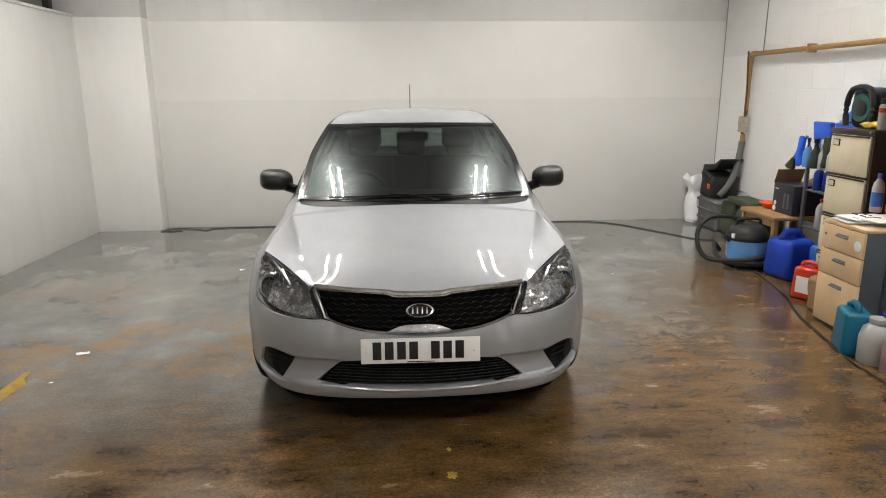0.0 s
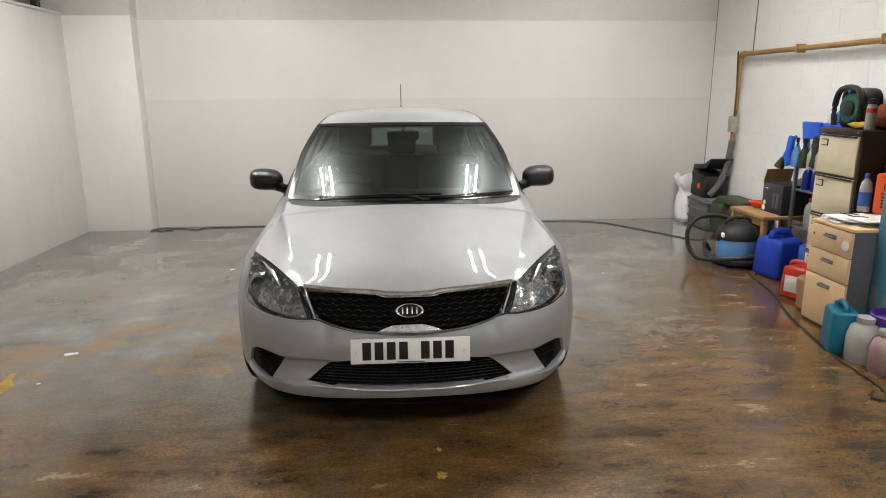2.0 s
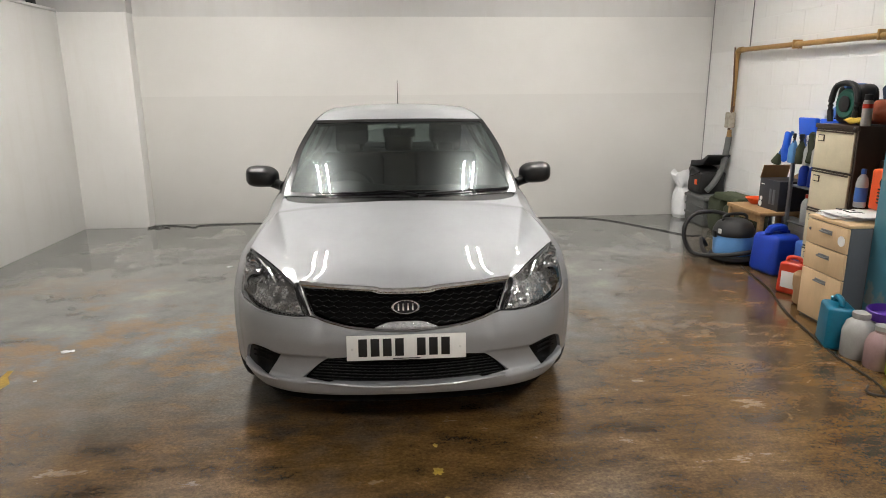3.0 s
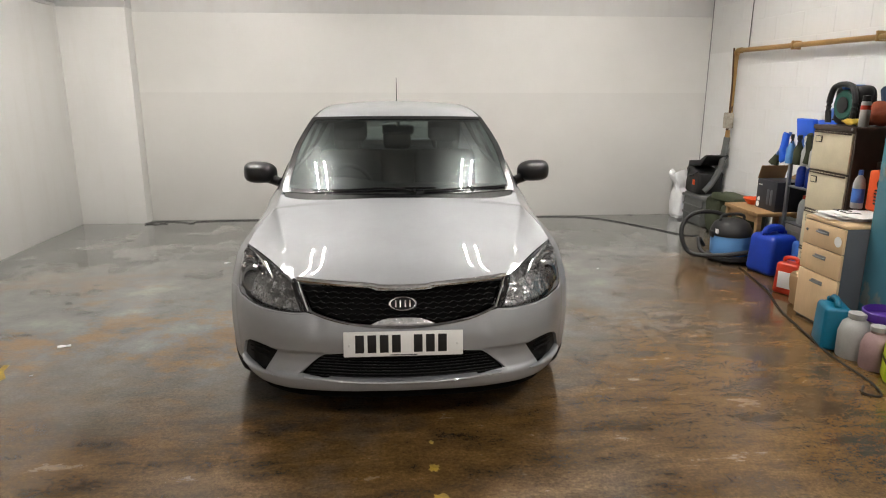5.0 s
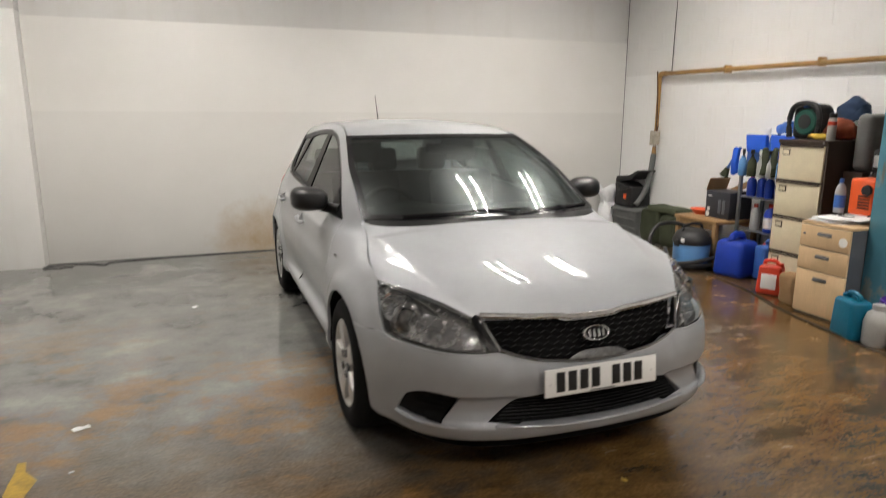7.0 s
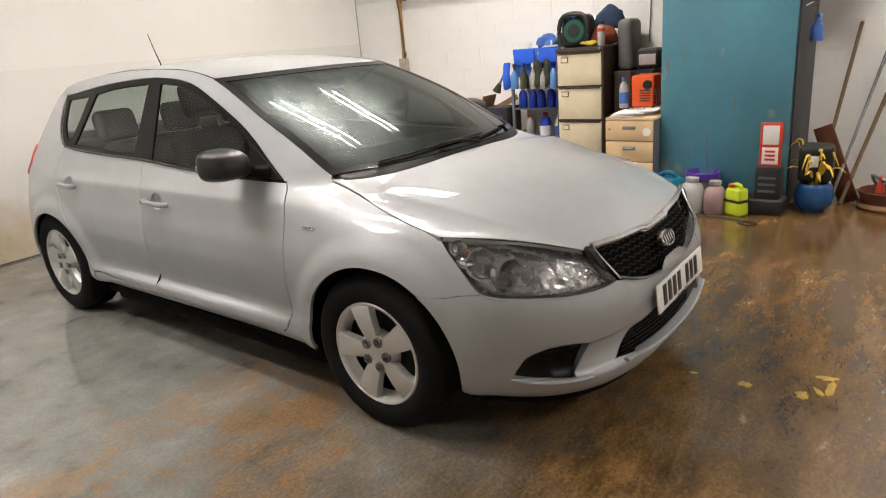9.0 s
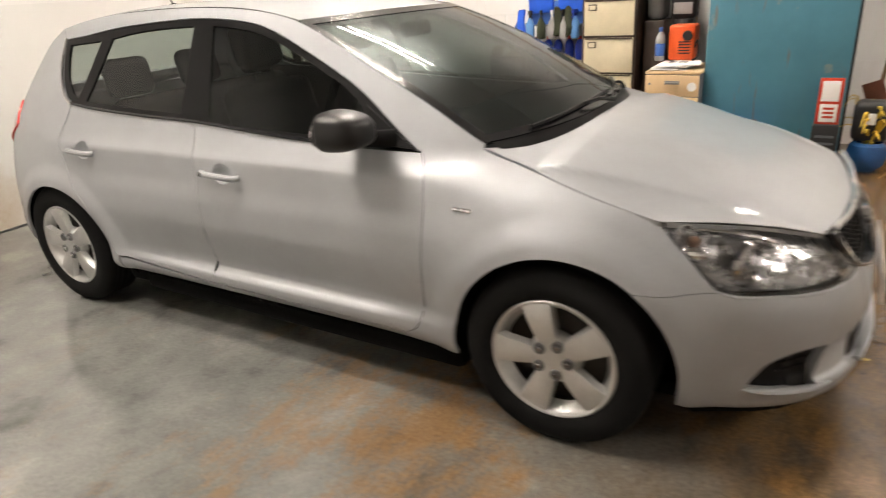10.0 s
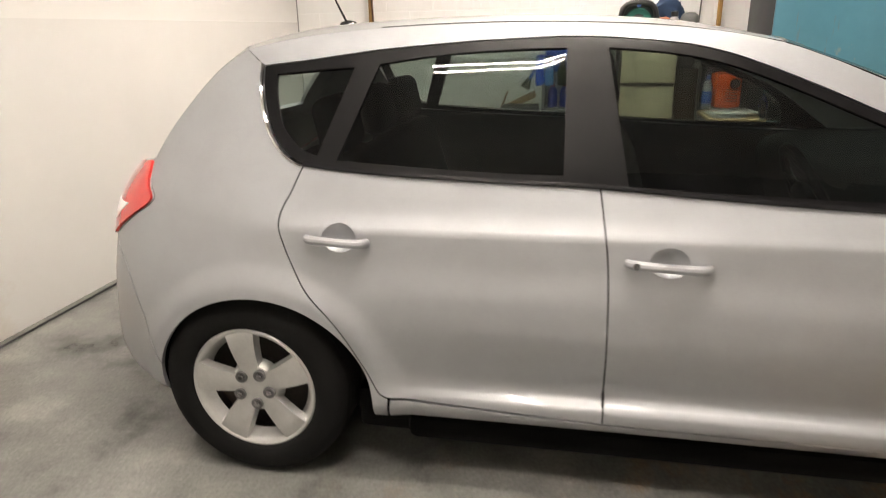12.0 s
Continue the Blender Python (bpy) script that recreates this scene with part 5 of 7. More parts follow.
# door handles: a bar over a dished pocket
for doors, y0, y1, z0 in ((front_doors, 1.305, 1.515, 0.797), (rear_doors, 2.240, 2.425, 0.830)):
    for door, sg in zip(doors, (-1, 1)):
        ym = (y0 + y1) / 2 - 0.005
        def P(y, z, out):
            p = skin([by_y(y, z)], -out)[0]
            return (p[0] * sg, p[1], p[2])
        h = part("door_handle", tube([P(y1, z0 + 0.002, 0.004), P(y1 - 0.02, z0 + 0.003, 0.024), P((y0 + y1) / 2, z0, 0.030), P(y0 + 0.02, z0 - 0.003, 0.026), P(y0, z0 - 0.004, 0.004)], [0.011, 0.013, 0.012, 0.013, 0.012], 10, 6, flat=1.0), PAINT, door, "silver pull handle")

        def bowl(q, ym=ym, zm=z0 + 0.004):
            p = skin(q)
            r = np.hypot((p[:, 1] - ym) / 0.052, (p[:, 2] - zm) / 0.042)
            p[:, 0] -= 0.024 * np.clip(1 - r * r, 0, 1) ** 0.7
            return p
        panel("handle_pocket", bowl, dish(ym, z0 + 0.004), (), 0.008, 0, 0.0, sides=(sg,), parent=h, label="dished handle pocket")
        if doors is front_doors:
            part("lock", turned([(0.0, 0.004), (0.008, 0.004), (0.010, 0.0)], 14, Matrix.Translation(P(y1 - 0.022, z0 + 0.003, 0.036)) @ pose(0, 0, 0, 0, 90 * sg, 0)), CHROMED, h, "round key lock")
# wing badge
for sg in (-1, 1):
    for y0, y1 in ((0.285, 0.300), (0.310, 0.320), (0.332, 0.348)):
        c = skin(S_y([(y0, 0.772), (y1, 0.774)]), -0.001)
        part("wing_badge", tube([(p[0] * sg, p[1], p[2]) for p in c], 0.007, 8, 0, flat=1.0), CHROME, car, "small chrome wing badge stroke")

# aerial
aer = part("aerial", tube([(0, 2.555, 1.438), (0, 2.60, 1.53), (0, 2.645, 1.64)], [0.0045, 0.0035, 0.0025], 6, 3), GLOSSK, car, "thin black roof aerial")
part("aerial_foot", ball(0.022, Matrix.Translation((0, 2.547, 1.428)) @ Matrix.Diagonal((0.8, 1.7, 0.7, 1)), 14), GLOSSK, aer)

# cabin
cabin = part("cabin_floor", box(-0.70, 0.25, 0.235, 0.70, 3.02, 0.30, 0.01), FABRIC, car, "dark carpet")
for sg in (-1, 1):
    bm = bmesh.new()
    rings = []
    for y in (0.66, 0.8, 1.2, 1.6, 2.0, 2.4, 2.7):
        b = float(np.interp(y, [p[0] for p in BELT_F[:-1] + BELT_R], [p[1] for p in BELT_F[:-1] + BELT_R]))
        rings.append([bm.verts.new((sg * x, y, z)) for x, z in ((0.775 - (b - 0.95) * 0.4, b - 0.012), (0.735, b - 0.005), (0.715, b - 0.05), (0.70, 0.75), (0.66, 0.62), (0.70, 0.55), (0.71, 0.25))])
    for a, b in zip(rings, rings[1:]):
        for i in range(6):
            bm.faces.new((a[i], b[i], b[i + 1], a[i + 1]))
    part("door_lining", bm, DASH, car, "dark door lining")
part("boot_lining", box(-0.68, 2.62, 0.3, 0.68, 2.98, 0.86, 0.03), FABRIC, car)
# dashboard: a rounded cross-car section
bm = bmesh.new()
prof = [(0.20, 0.86), (0.30, 0.955), (0.50, 0.965), (0.66, 0.955), (0.76, 0.925), (0.80, 0.87), (0.78, 0.76), (0.72, 0.60), (0.70, 0.30)]
rings = []
for x in np.linspace(-0.71, 0.71, 17):
    hump = 0.040 * math.exp(-((x + 0.36) / 0.19) ** 2)
    rings.append([bm.verts.new((x, y + 0.04 * (abs(x) / 0.7) ** 2, z + hump * (0.5 < y < 0.79) - 0.02 * (abs(x) / 0.7) ** 4)) for y, z in prof])
for a, b in zip(rings, rings[1:]):
    for i in range(len(prof) - 1):
        bm.faces.new((a[i], a[i + 1], b[i + 1], b[i]))
dash = part("dashboard", bm, DASH, car, "dark moulded dashboard", 60)
part("centre_console", box(-0.13, 0.74, 0.3, 0.13, 1.45, 0.58, 0.03), DASH, dash)
# right-hand drive: the wheel stands on the side the camera walks past
st = Matrix.Translation((-0.36, 0.93, 0.865)) @ pose(0, 0, 0, 90 - 26, 0, 0)
sw = part("steering_wheel", tube([st @ Vector((0.185 * math.cos(a), 0.185 * math.sin(a), 0)) for a in np.linspace(0, 2 * math.pi, 28, endpoint=False)], 0.015, 10, 1, closed=True), TRIM, dash, "black steering wheel")
part("wheel_boss", ball(1, st @ Matrix.Diagonal((0.085, 0.07, 0.035, 1)) @ Matrix.Translation((0, 0, -0.3))), DASH, sw)
for a in (20, 160, 250, 290):
    part("wheel_spoke", tube([st @ Vector((0.05 * math.cos(radians(a)), 0.05 * math.sin(radians(a)), -0.01)), st @ Vector((0.18 * math.cos(radians(a)), 0.18 * math.sin(radians(a)), 0))], 0.014, 8, 0), CHROMED if a < 200 else DASH, sw)


def cushion(sx, sy, sz, bevel, m):
    bm = box(-sx / 2, -sy / 2, -sz / 2, sx / 2, sy / 2, sz / 2, bevel, 4)
    bmesh.ops.transform(bm, matrix=m, verts=bm.verts[:])
    return bm


def seat(x, y, wide=0.50, high=0.58, rest=1):
    s = part("seat", cushion(wide, 0.50, 0.16, 0.06, pose(x, y, 0.50, 6)), FABRIC, car, "charcoal cloth seat with a headrest")
    part("backrest", cushion(wide * 0.95, 0.15, high, 0.06, pose(x, y + 0.30, 0.50 + high / 2 + 0.02, -16)), FABRIC, s)
    for k in range(rest):
        hx = x + (k - (rest - 1) / 2) * 0.44
        part("headrest", cushion(0.25, 0.10, 0.19, 0.045, pose(hx, y + 0.40, 0.50 + high + (0.165 if rest == 1 else 0.11), -12)), FABRIC, s, "padded headrest")
        for q in (-0.06, 0.06):
            part("headrest_post", tube([(hx + q, y + 0.37, 0.50 + high), (hx + q, y + 0.395, 0.50 + high + 0.10)], 0.006, 8, 0), CHROME, s)


seat(-0.36, 1.20)
seat(0.36, 1.20)
seat(0.0, 2.05, 1.24, 0.50, 3)
part("interior_mirror", cushion(0.22, 0.04, 0.065, 0.02, pose(0.0, 0.98, 1.275, -10)), TRIM, car, "interior mirror")
part("mirror_stalk", tube([(0, 0.985, 1.29), (0, 0.96, 1.325)], 0.012, 8, 0), TRIM, car)


# ---- things along the block wall ----
CREAM = mat("cream_enamel", (0.74, 0.66, 0.47), 0.45, var=0.1)
BROWN = mat("brown_enamel", (0.055, 0.036, 0.025), 0.45, var=0.25)
BEECH = mat("beech_laminate", (0.74, 0.53, 0.31), 0.5, var=0.12, stretch=(1, 1, 0.2))
DARKST = mat("dark_grey_steel", (0.035, 0.037, 0.040), 0.5, 0.2, var=0.3)
POTBLUE = mat("glazed_blue_pot", (0.02, 0.10, 0.28), 0.25, var=0.3)
CHARCOAL = mat("charcoal_printed_card", (0.028, 0.029, 0.038), 0.45, var=0.2)
SLATE = mat("slate_grey_laminate", (0.10, 0.11, 0.125), 0.55, var=0.15)
PAPER = mat("white_paper", (0.86, 0.86, 0.85), 0.8, var=0.08)
CARD = mat("brown_cardboard", (0.36, 0.22, 0.11), 0.85, var=0.15)
OAK = mat("worn_pine", (0.42, 0.25, 0.11), 0.6, var=0.3, stretch=(1, 6, 6))
BLUE = mat("deep_blue_plastic", (0.012, 0.05, 0.42), 0.35, var=0.2)
MIDBLUE = mat("mid_blue_plastic", (0.06, 0.17, 0.55), 0.4, var=0.2)
BRIGHT = mat("bright_blue_plastic", (0.02, 0.13, 0.75), 0.4, var=0.15)
SKY = mat("light_blue_plastic", (0.13, 0.33, 0.66), 0.3, var=0.15)
TEAL = mat("teal_plastic", (0.0, 0.14, 0.24), 0.35, var=0.2)
RED = mat("red_plastic", (0.62, 0.05, 0.02), 0.35, var=0.15)
ORANGE = mat("orange_plastic", (0.85, 0.11, 0.02), 0.45, var=0.15)
BLACK = mat("matt_black_plastic", (0.016, 0.016, 0.017), 0.5, var=0.3)
GREY = mat("grey_plastic", (0.15, 0.155, 0.15), 0.6, var=0.25)
OLIVE = mat("olive_canvas", (0.055, 0.065, 0.035), 0.95, var=0.35, bscale=250, bmp=0.5)
NAVY = mat("navy_cloth", (0.02, 0.045, 0.10), 0.95, var=0.3, bmp=0.4)
RUST = mat("rust_red_cloth", (0.30, 0.07, 0.03), 0.95, var=0.35, bmp=0.4)
YELLOW = mat("yellow_cloth", (0.72, 0.50, 0.07), 0.85, var=0.25, bmp=0.3)
LIME = mat("lime_liquid_bottle", (0.50, 0.62, 0.03), 0.3, var=0.1)
PURPLE = mat("purple_plastic", (0.09, 0.03, 0.30), 0.35, var=0.2)
CLOUDY = mat("cloudy_white_plastic", (0.55, 0.55, 0.53), 0.4, var=0.2, trans=0.25)
PINK = mat("pinkish_cloudy_plastic", (0.45, 0.30, 0.30), 0.4, var=0.2, trans=0.2)
GREENP = mat("dark_green_plastic", (0.01, 0.10, 0.075), 0.4, var=0.2)
PIPE = mat("ochre_painted_pipe", (0.42, 0.24, 0.075), 0.45, var=0.3, bmp=0.2)
DIRTY = mat("dirty_pale_plastic", (0.52, 0.47, 0.38), 0.7, var=0.35, scale=25)
CABLEB = mat("brown_cable", (0.10, 0.045, 0.02), 0.6)
STEEL = mat("galvanised_steel", (0.30, 0.31, 0.32), 0.4, 0.8, var=0.3)
FILM = mat("white_polythene", (0.85, 0.86, 0.87), 0.35, var=0.08)
YPAINT = mat("worn_yellow_floor_paint", (0.52, 0.33, 0.03), 0.5, var=0.55, scale=18)
WOODH = mat("ash_handle", (0.15, 0.10, 0.05), 0.6, var=0.25)
REDBROWN = mat("red_brown_board", (0.13, 0.04, 0.018), 0.6, var=0.3)


def blue_door_mat():
    m, nt, b = node_mat("chipped_blue_steel")
    big, chip, run = noise_node(nt, 1.6, 5, 0.6), noise_node(nt, 3.6, 7, 0.62, (1, 1, 0.8)), noise_node(nt, 5, 4, 0.5, (3, 3, 0.5))
    c = ramp(nt, big, [(0.3, (0.06, 0.20, 0.27)), (0.7, (0.085, 0.27, 0.36))])
    c = mix(nt, ramp(nt, chip, [(0.61, (0, 0, 0)), (0.66, (0.75,) * 3)]), c, (0.30, 0.30, 0.24))
    c = mix(nt, ramp(nt, run, [(0.64, (0, 0, 0)), (0.72, (0.6,) * 3)]), c, (0.20, 0.11, 0.05))
    nt.links.new(c, b.inputs["Base Color"])
    b.inputs["Roughness"].default_value = 0.42
    bump(nt, b, noise_node(nt, 60, 3, 0.6), 0.12, 0.002)
    return m


BLUESTEEL = blue_door_mat()


def ring_pts(c, rx, ry, n=20):
    return [(c[0] + rx * math.cos(2 * math.pi * k / n), c[1] + ry * math.sin(2 * math.pi * k / n), c[2]) for k in range(n)]


# heating pipe along the wall with its drop, tap cover and hose
pipe = thing("wall_pipe", "ochre painted pipe clipped to the white block wall", "pipe", at=(3.70, 3.60, 0))


def P3(x, y, z):
    return (x - 3.70, y - 3.60, z)


part("pipe_run", tube([P3(3.71, 3.56, 1.95), P3(3.71, 2.0, 1.94), P3(3.71, 0.50, 1.93)], 0.024, 12, 2), PIPE, pipe)
part("pipe_drop", tube([P3(3.71, 3.60, 1.93), P3(3.71, 3.60, 1.60), P3(3.715, 3.61, 1.26)], 0.022, 12, 2), PIPE, pipe)
part("elbow", tube([P3(3.71, 3.50, 1.95), P3(3.71, 3.575, 1.947), P3(3.71, 3.60, 1.915), P3(3.71, 3.60, 1.86)], 0.031, 12, 4), PIPE, pipe, "wrapped elbow joint")
part("strapped_cable", tube([P3(3.685, 3.62, 1.98), P3(3.675, 3.585, 1.80), P3(3.685, 3.575, 1.5), P3(3.68, 3.565, 1.10)], 0.009, 6, 4), CABLEB, pipe, "brown cable tied to the drop")
part("tap_cover", box(-0.045, -0.055, 1.12, 0.03, 0.05, 1.29, 0.012), DIRTY, pipe, "dirty pale boxed tap cover")
part("pipe_strap", tube([P3(3.70, 3.555, 1.36), P3(3.675, 3.56, 1.25), P3(3.68, 3.60, 1.10)], 0.007, 6, 3), CABLEB, pipe)
part("valve", tube([P3(3.71, 3.62, 1.10), P3(3.71, 3.62, 0.99)], [0.022, 0.03], 10, 1), PIPE, pipe, "brass valve")
for y in (2.55, 1.45):
    part("pipe_clip", box(-0.02, y - 3.60 - 0.012, 1.905, 0.07, y - 3.60 + 0.012, 1.985, 0.004), PIPE, pipe, "pipe clip")
part("end_drop", tube([P3(3.72, 0.50, 1.96), P3(3.72, 0.50, 1.3), P3(3.72, 0.50, 0.72)], 0.020, 10, 2), PIPE, pipe)
part("end_clamp", box(-0.02, -3.14, 1.70, 0.05, -3.06, 1.93, 0.01), BLACK, pipe, "black clamp")
hose = part("suction_hose", tube([(3.71, 3.62, 1.02), (3.70, 3.63, 0.86), (3.67, 3.64, 0.66), (3.60, 3.65, 0.50), (3.52, 3.66, 0.40)], 0.034, 12, 8), GREY, None)
tagged(hose, "dark grey suction hose hanging from the pipe valve", "hose")
wire = part("wall_cable", tube([(3.768, 3.35, 4.0), (3.768, 3.45, 2.9), (3.768, 3.47, 1.98)], 0.005, 6, 3), GREY, None)
tagged(wire, "thin grey cable running down the block wall", "cable")
wire = part("wall_cable", tube([(3.768, 0.62, 4.0), (3.768, 0.64, 2.0), (3.768, 0.66, 1.28)], 0.006, 6, 3), GREY, None)
tagged(wire, "thin grey cable running down the block wall", "cable")

# white sack, crate, black bag
bm = turned([(0.0, 0.0), (0.125, 0.0), (0.15, 0.05), (0.145, 0.20), (0.135, 0.30), (0.10, 0.37), (0.095, 0.40), (0.13, 0.47), (0.15, 0.56), (0.135, 0.585), (0.05, 0.50), (0.0, 0.48)], 28)
bmesh.ops.subdivide_edges(bm, edges=bm.edges[:], cuts=1, use_grid_fill=True)
for v in bm.verts:
    a, high = math.atan2(v.co.y, v.co.x), max(0.0, v.co.z - 0.30)
    fold = 1 + 0.10 * math.sin(a * 7 + v.co.z * 9) * min(1, 0.25 + high * 4)
    v.co.x, v.co.y = v.co.x * fold * (1 + high * 0.25) - high * 0.10, v.co.y * fold * (1 - high)
    v.co.z += 0.03 * math.sin(a * 3) * min(1, high * 5)
    v.co = Vector((3.50 + v.co.x * 0.85, 4.20 + v.co.y * 0.85, v.co.z * 0.97))
crumple(bm, 0.022, 13, 1)
for v in bm.verts:
    v.co.z = max(v.co.z, 0.0)
tagged(part("plastic_sack", bm, FILM), "crumpled white polythene sack standing in the corner", "sack")
crate = thing("storage_crate", "dark grey plastic crate against the block wall", "crate", at=(3.61, 3.80, 0))
part("body", box(-0.15, -0.25, 0.0, 0.14, 0.24, 0.36, 0.03, 3), GREY, crate)
part("rim", box(-0.165, -0.265, 0.30, 0.15, 0.255, 0.335, 0.01), GREY, crate)
for z in (0.10, 0.20):
    part("rib", box(-0.162, -0.24, z, -0.148, 0.23, z + 0.025, 0.005), GREY, crate)
bag = thing("tool_bag", "open black tool bag on the grey crate", "bag", at=(3.60, 3.84, 0.362))
bm = box(-0.15, -0.18, 0.0, 0.14, 0.15, 0.30, 0.03, 3)
bmesh.ops.subdivide_edges(bm, edges=bm.edges[:], cuts=2, use_grid_fill=True)
for v in bm.verts:
    k = v.co.z / 0.30
    v.co.y += 0.03 * k * (1 if v.co.y > 0 else -0.2)
    v.co.z -= 0.05 * k * (v.co.y < 0)
crumple(bm, 0.018, 11, 3)
for v in bm.verts:
    v.co.z = max(v.co.z, 0.0)
part("body", bm, BLACK, bag)
lid = slab([(-0.22, 0.0), (0.10, 0.05), (0.235, 0.165), (0.20, 0.175), (0.06, 0.105), (-0.20, 0.075)], 0.26, pose(-0.12, -0.02, 0.285, 0, 0, -90), 0.008)
part("flap", lid, BLACK, bag, "raised stiff flap")
part("strap", tube([(-0.15, 0.08, 0.27), (-0.19, 0.02, 0.20), (-0.18, -0.08, 0.22), (-0.15, -0.14, 0.26)], 0.010, 6, 5), BLACK, bag, "black carrying strap")
part("tag", box(-0.158, -0.09, 0.10, -0.146, -0.03, 0.16, 0.004), ORANGE, bag, "orange tag")

# olive canvas bundles
for i, (x, y, z, sx, sy, sz) in enumerate(((3.60, 3.32, 0.0, 0.30, 0.34, 0.39), (3.60, 2.98, 0.0, 0.32, 0.28, 0.37), (3.59, 2.78, 0.0, 0.30, 0.22, 0.40), (3.60, 3.12, 0.37, 0.27, 0.50, 0.07))):
    bm = box(x - sx / 2, y - sy / 2, z, x + sx / 2, y + sy / 2, z + sz, min(0.06, sz * 0.35), 3)
    bmesh.ops.subdivide_edges(bm, edges=bm.edges[:], cuts=2, use_grid_fill=True)
    crumple(bm, 0.02, 10, i)
    for v in bm.verts:
        v.co.z = max(v.co.z, z + (0.012 if z else 0))
    tagged(part("canvas_bag", bm, OLIVE), "folded olive green canvas bag", "bag", "canvas bags")

# wooden table with things on it
tab = thing("small_table", "small worn pine table against the block wall", "table", at=(3.49, 2.28, 0))
part("tabletop", box(-0.28, -0.30, 0.43, 0.28, 0.30, 0.465, 0.008), OAK, tab)
for sx in (-1, 1):
    for sy in (-1, 1):
        part("leg", box(sx * 0.245 - 0.022, sy * 0.265 - 0.022, 0, sx * 0.245 + 0.022, sy * 0.265 + 0.022, 0.43, 0.004), OAK, tab)
    part("apron", box(sx * 0.245 - 0.01, -0.24, 0.365, sx * 0.245 + 0.01, 0.24, 0.428), OAK, tab)
bowl = part("bowl", turned([(0.0, 0.0), (0.07, 0.0), (0.115, 0.05), (0.12, 0.055), (0.113, 0.055), (0.068, 0.008), (0.0, 0.008)], 28), ORANGE, None)
bowl.location = (3.46, 2.46, 0.466)
tagged(bowl, "orange plastic bowl on the wooden table", "bowl")
cb = thing("cardboard_box", "open cardboard box with a dark printed front", "box", at=(3.51, 2.165, 0.466))
part("body", box(-0.13, -0.16, 0.0, 0.15, 0.16, 0.27, 0.004), CHARCOAL, cb)
part("flap", slab([(-0.13, 0), (0.13, 0), (0.13, 0.13), (-0.13, 0.13)], 0.004, pose(0, 0.165, 0.268, 20)), CARD, cb, "raised cardboard flap")
part("flap", slab([(-0.15, 0), (0.15, 0), (0.15, 0.06), (-0.15, 0.06)], 0.004, pose(0.155, 0, 0.268, 0, 25, 90)), CARD, cb, "raised cardboard flap")
for y, z, r in ((0.115, 0.085, 0.020), (0.125, 0.035, 0.026)):
    part("printed_disc", turned([(0.0, 0.003), (r, 0.003), (r, 0.0)], 18, pose(-0.1295, y, z, 0, -90, 0)), PAPER, cb, "pale printed disc")
part("label_bar", box(-0.133, 0.08, 0.215, -0.1295, 0.13, 0.224), PAPER, cb)
for y in (-0.03, -0.085):
    part("printed_panel", box(-0.1325, y - 0.018, 0.05, -0.1295, y + 0.018, 0.19, 0.001), SLATE, cb, "grey printed panel")

# tub vacuum cleaner
vac = thing("vacuum_cleaner", "tub vacuum cleaner, blue drum and black head", "vacuum cleaner", at=(3.06, 2.12, 0))
part("base", turned([(0.0, 0.02), (0.19, 0.02), (0.205, 0.035), (0.20, 0.06), (0.17, 0.07), (0, 0.07)], 32), BLACK, vac)
part("drum", turned([(0.165, 0.06), (0.172, 0.10), (0.175, 0.235), (0.168, 0.25), (0.0, 0.25)], 36), SKY, vac, "blue drum")
part("head", turned([(0.180, 0.245), (0.186, 0.26), (0.178, 0.30), (0.150, 0.355), (0.10, 0.385), (0.0, 0.39)], 36), BLACK, vac, "black motor head")
part("grip", tube([(-0.11, 0.0, 0.36), (-0.10, 0, 0.42), (0.0, 0, 0.435), (0.10, 0, 0.42), (0.11, 0, 0.36)], 0.014, 8, 4), BLACK, vac)
part("latch", box(-0.195, -0.03, 0.225, -0.172, 0.03, 0.285, 0.005), BLACK, vac)
part("sticker", box(-0.176, -0.085, 0.27, -0.160, -0.045, 0.31, 0.002), PAPER, vac)
for a in (40, 140, 220, 320):
    part("castor", ball(0.022, Matrix.Translation((0.175 * math.cos(radians(a)), 0.175 * math.sin(radians(a)), 0.022)), 12), BLACK, vac)
part("vacuum_hose", tube([(0.0, 0.10, 0.40), (-0.15, 0.12, 0.435), (-0.32, 0.12, 0.42), (-0.42, 0.10, 0.32), (-0.43, 0.06, 0.18), (-0.36, 0.0, 0.07), (-0.2, -0.17, 0.09), (0.0, -0.225, 0.12), (0.2, -0.20, 0.15)], 0.020, 10, 8), BLACK, vac, "black ribbed hose")
part("vacuum_hose", tube([(-0.20, 0.10, 0.12), (-0.28, 0.05, 0.20), (-0.30, -0.03, 0.12), (-0.24, -0.10, 0.05)], 0.018, 10, 6), BLACK, vac)


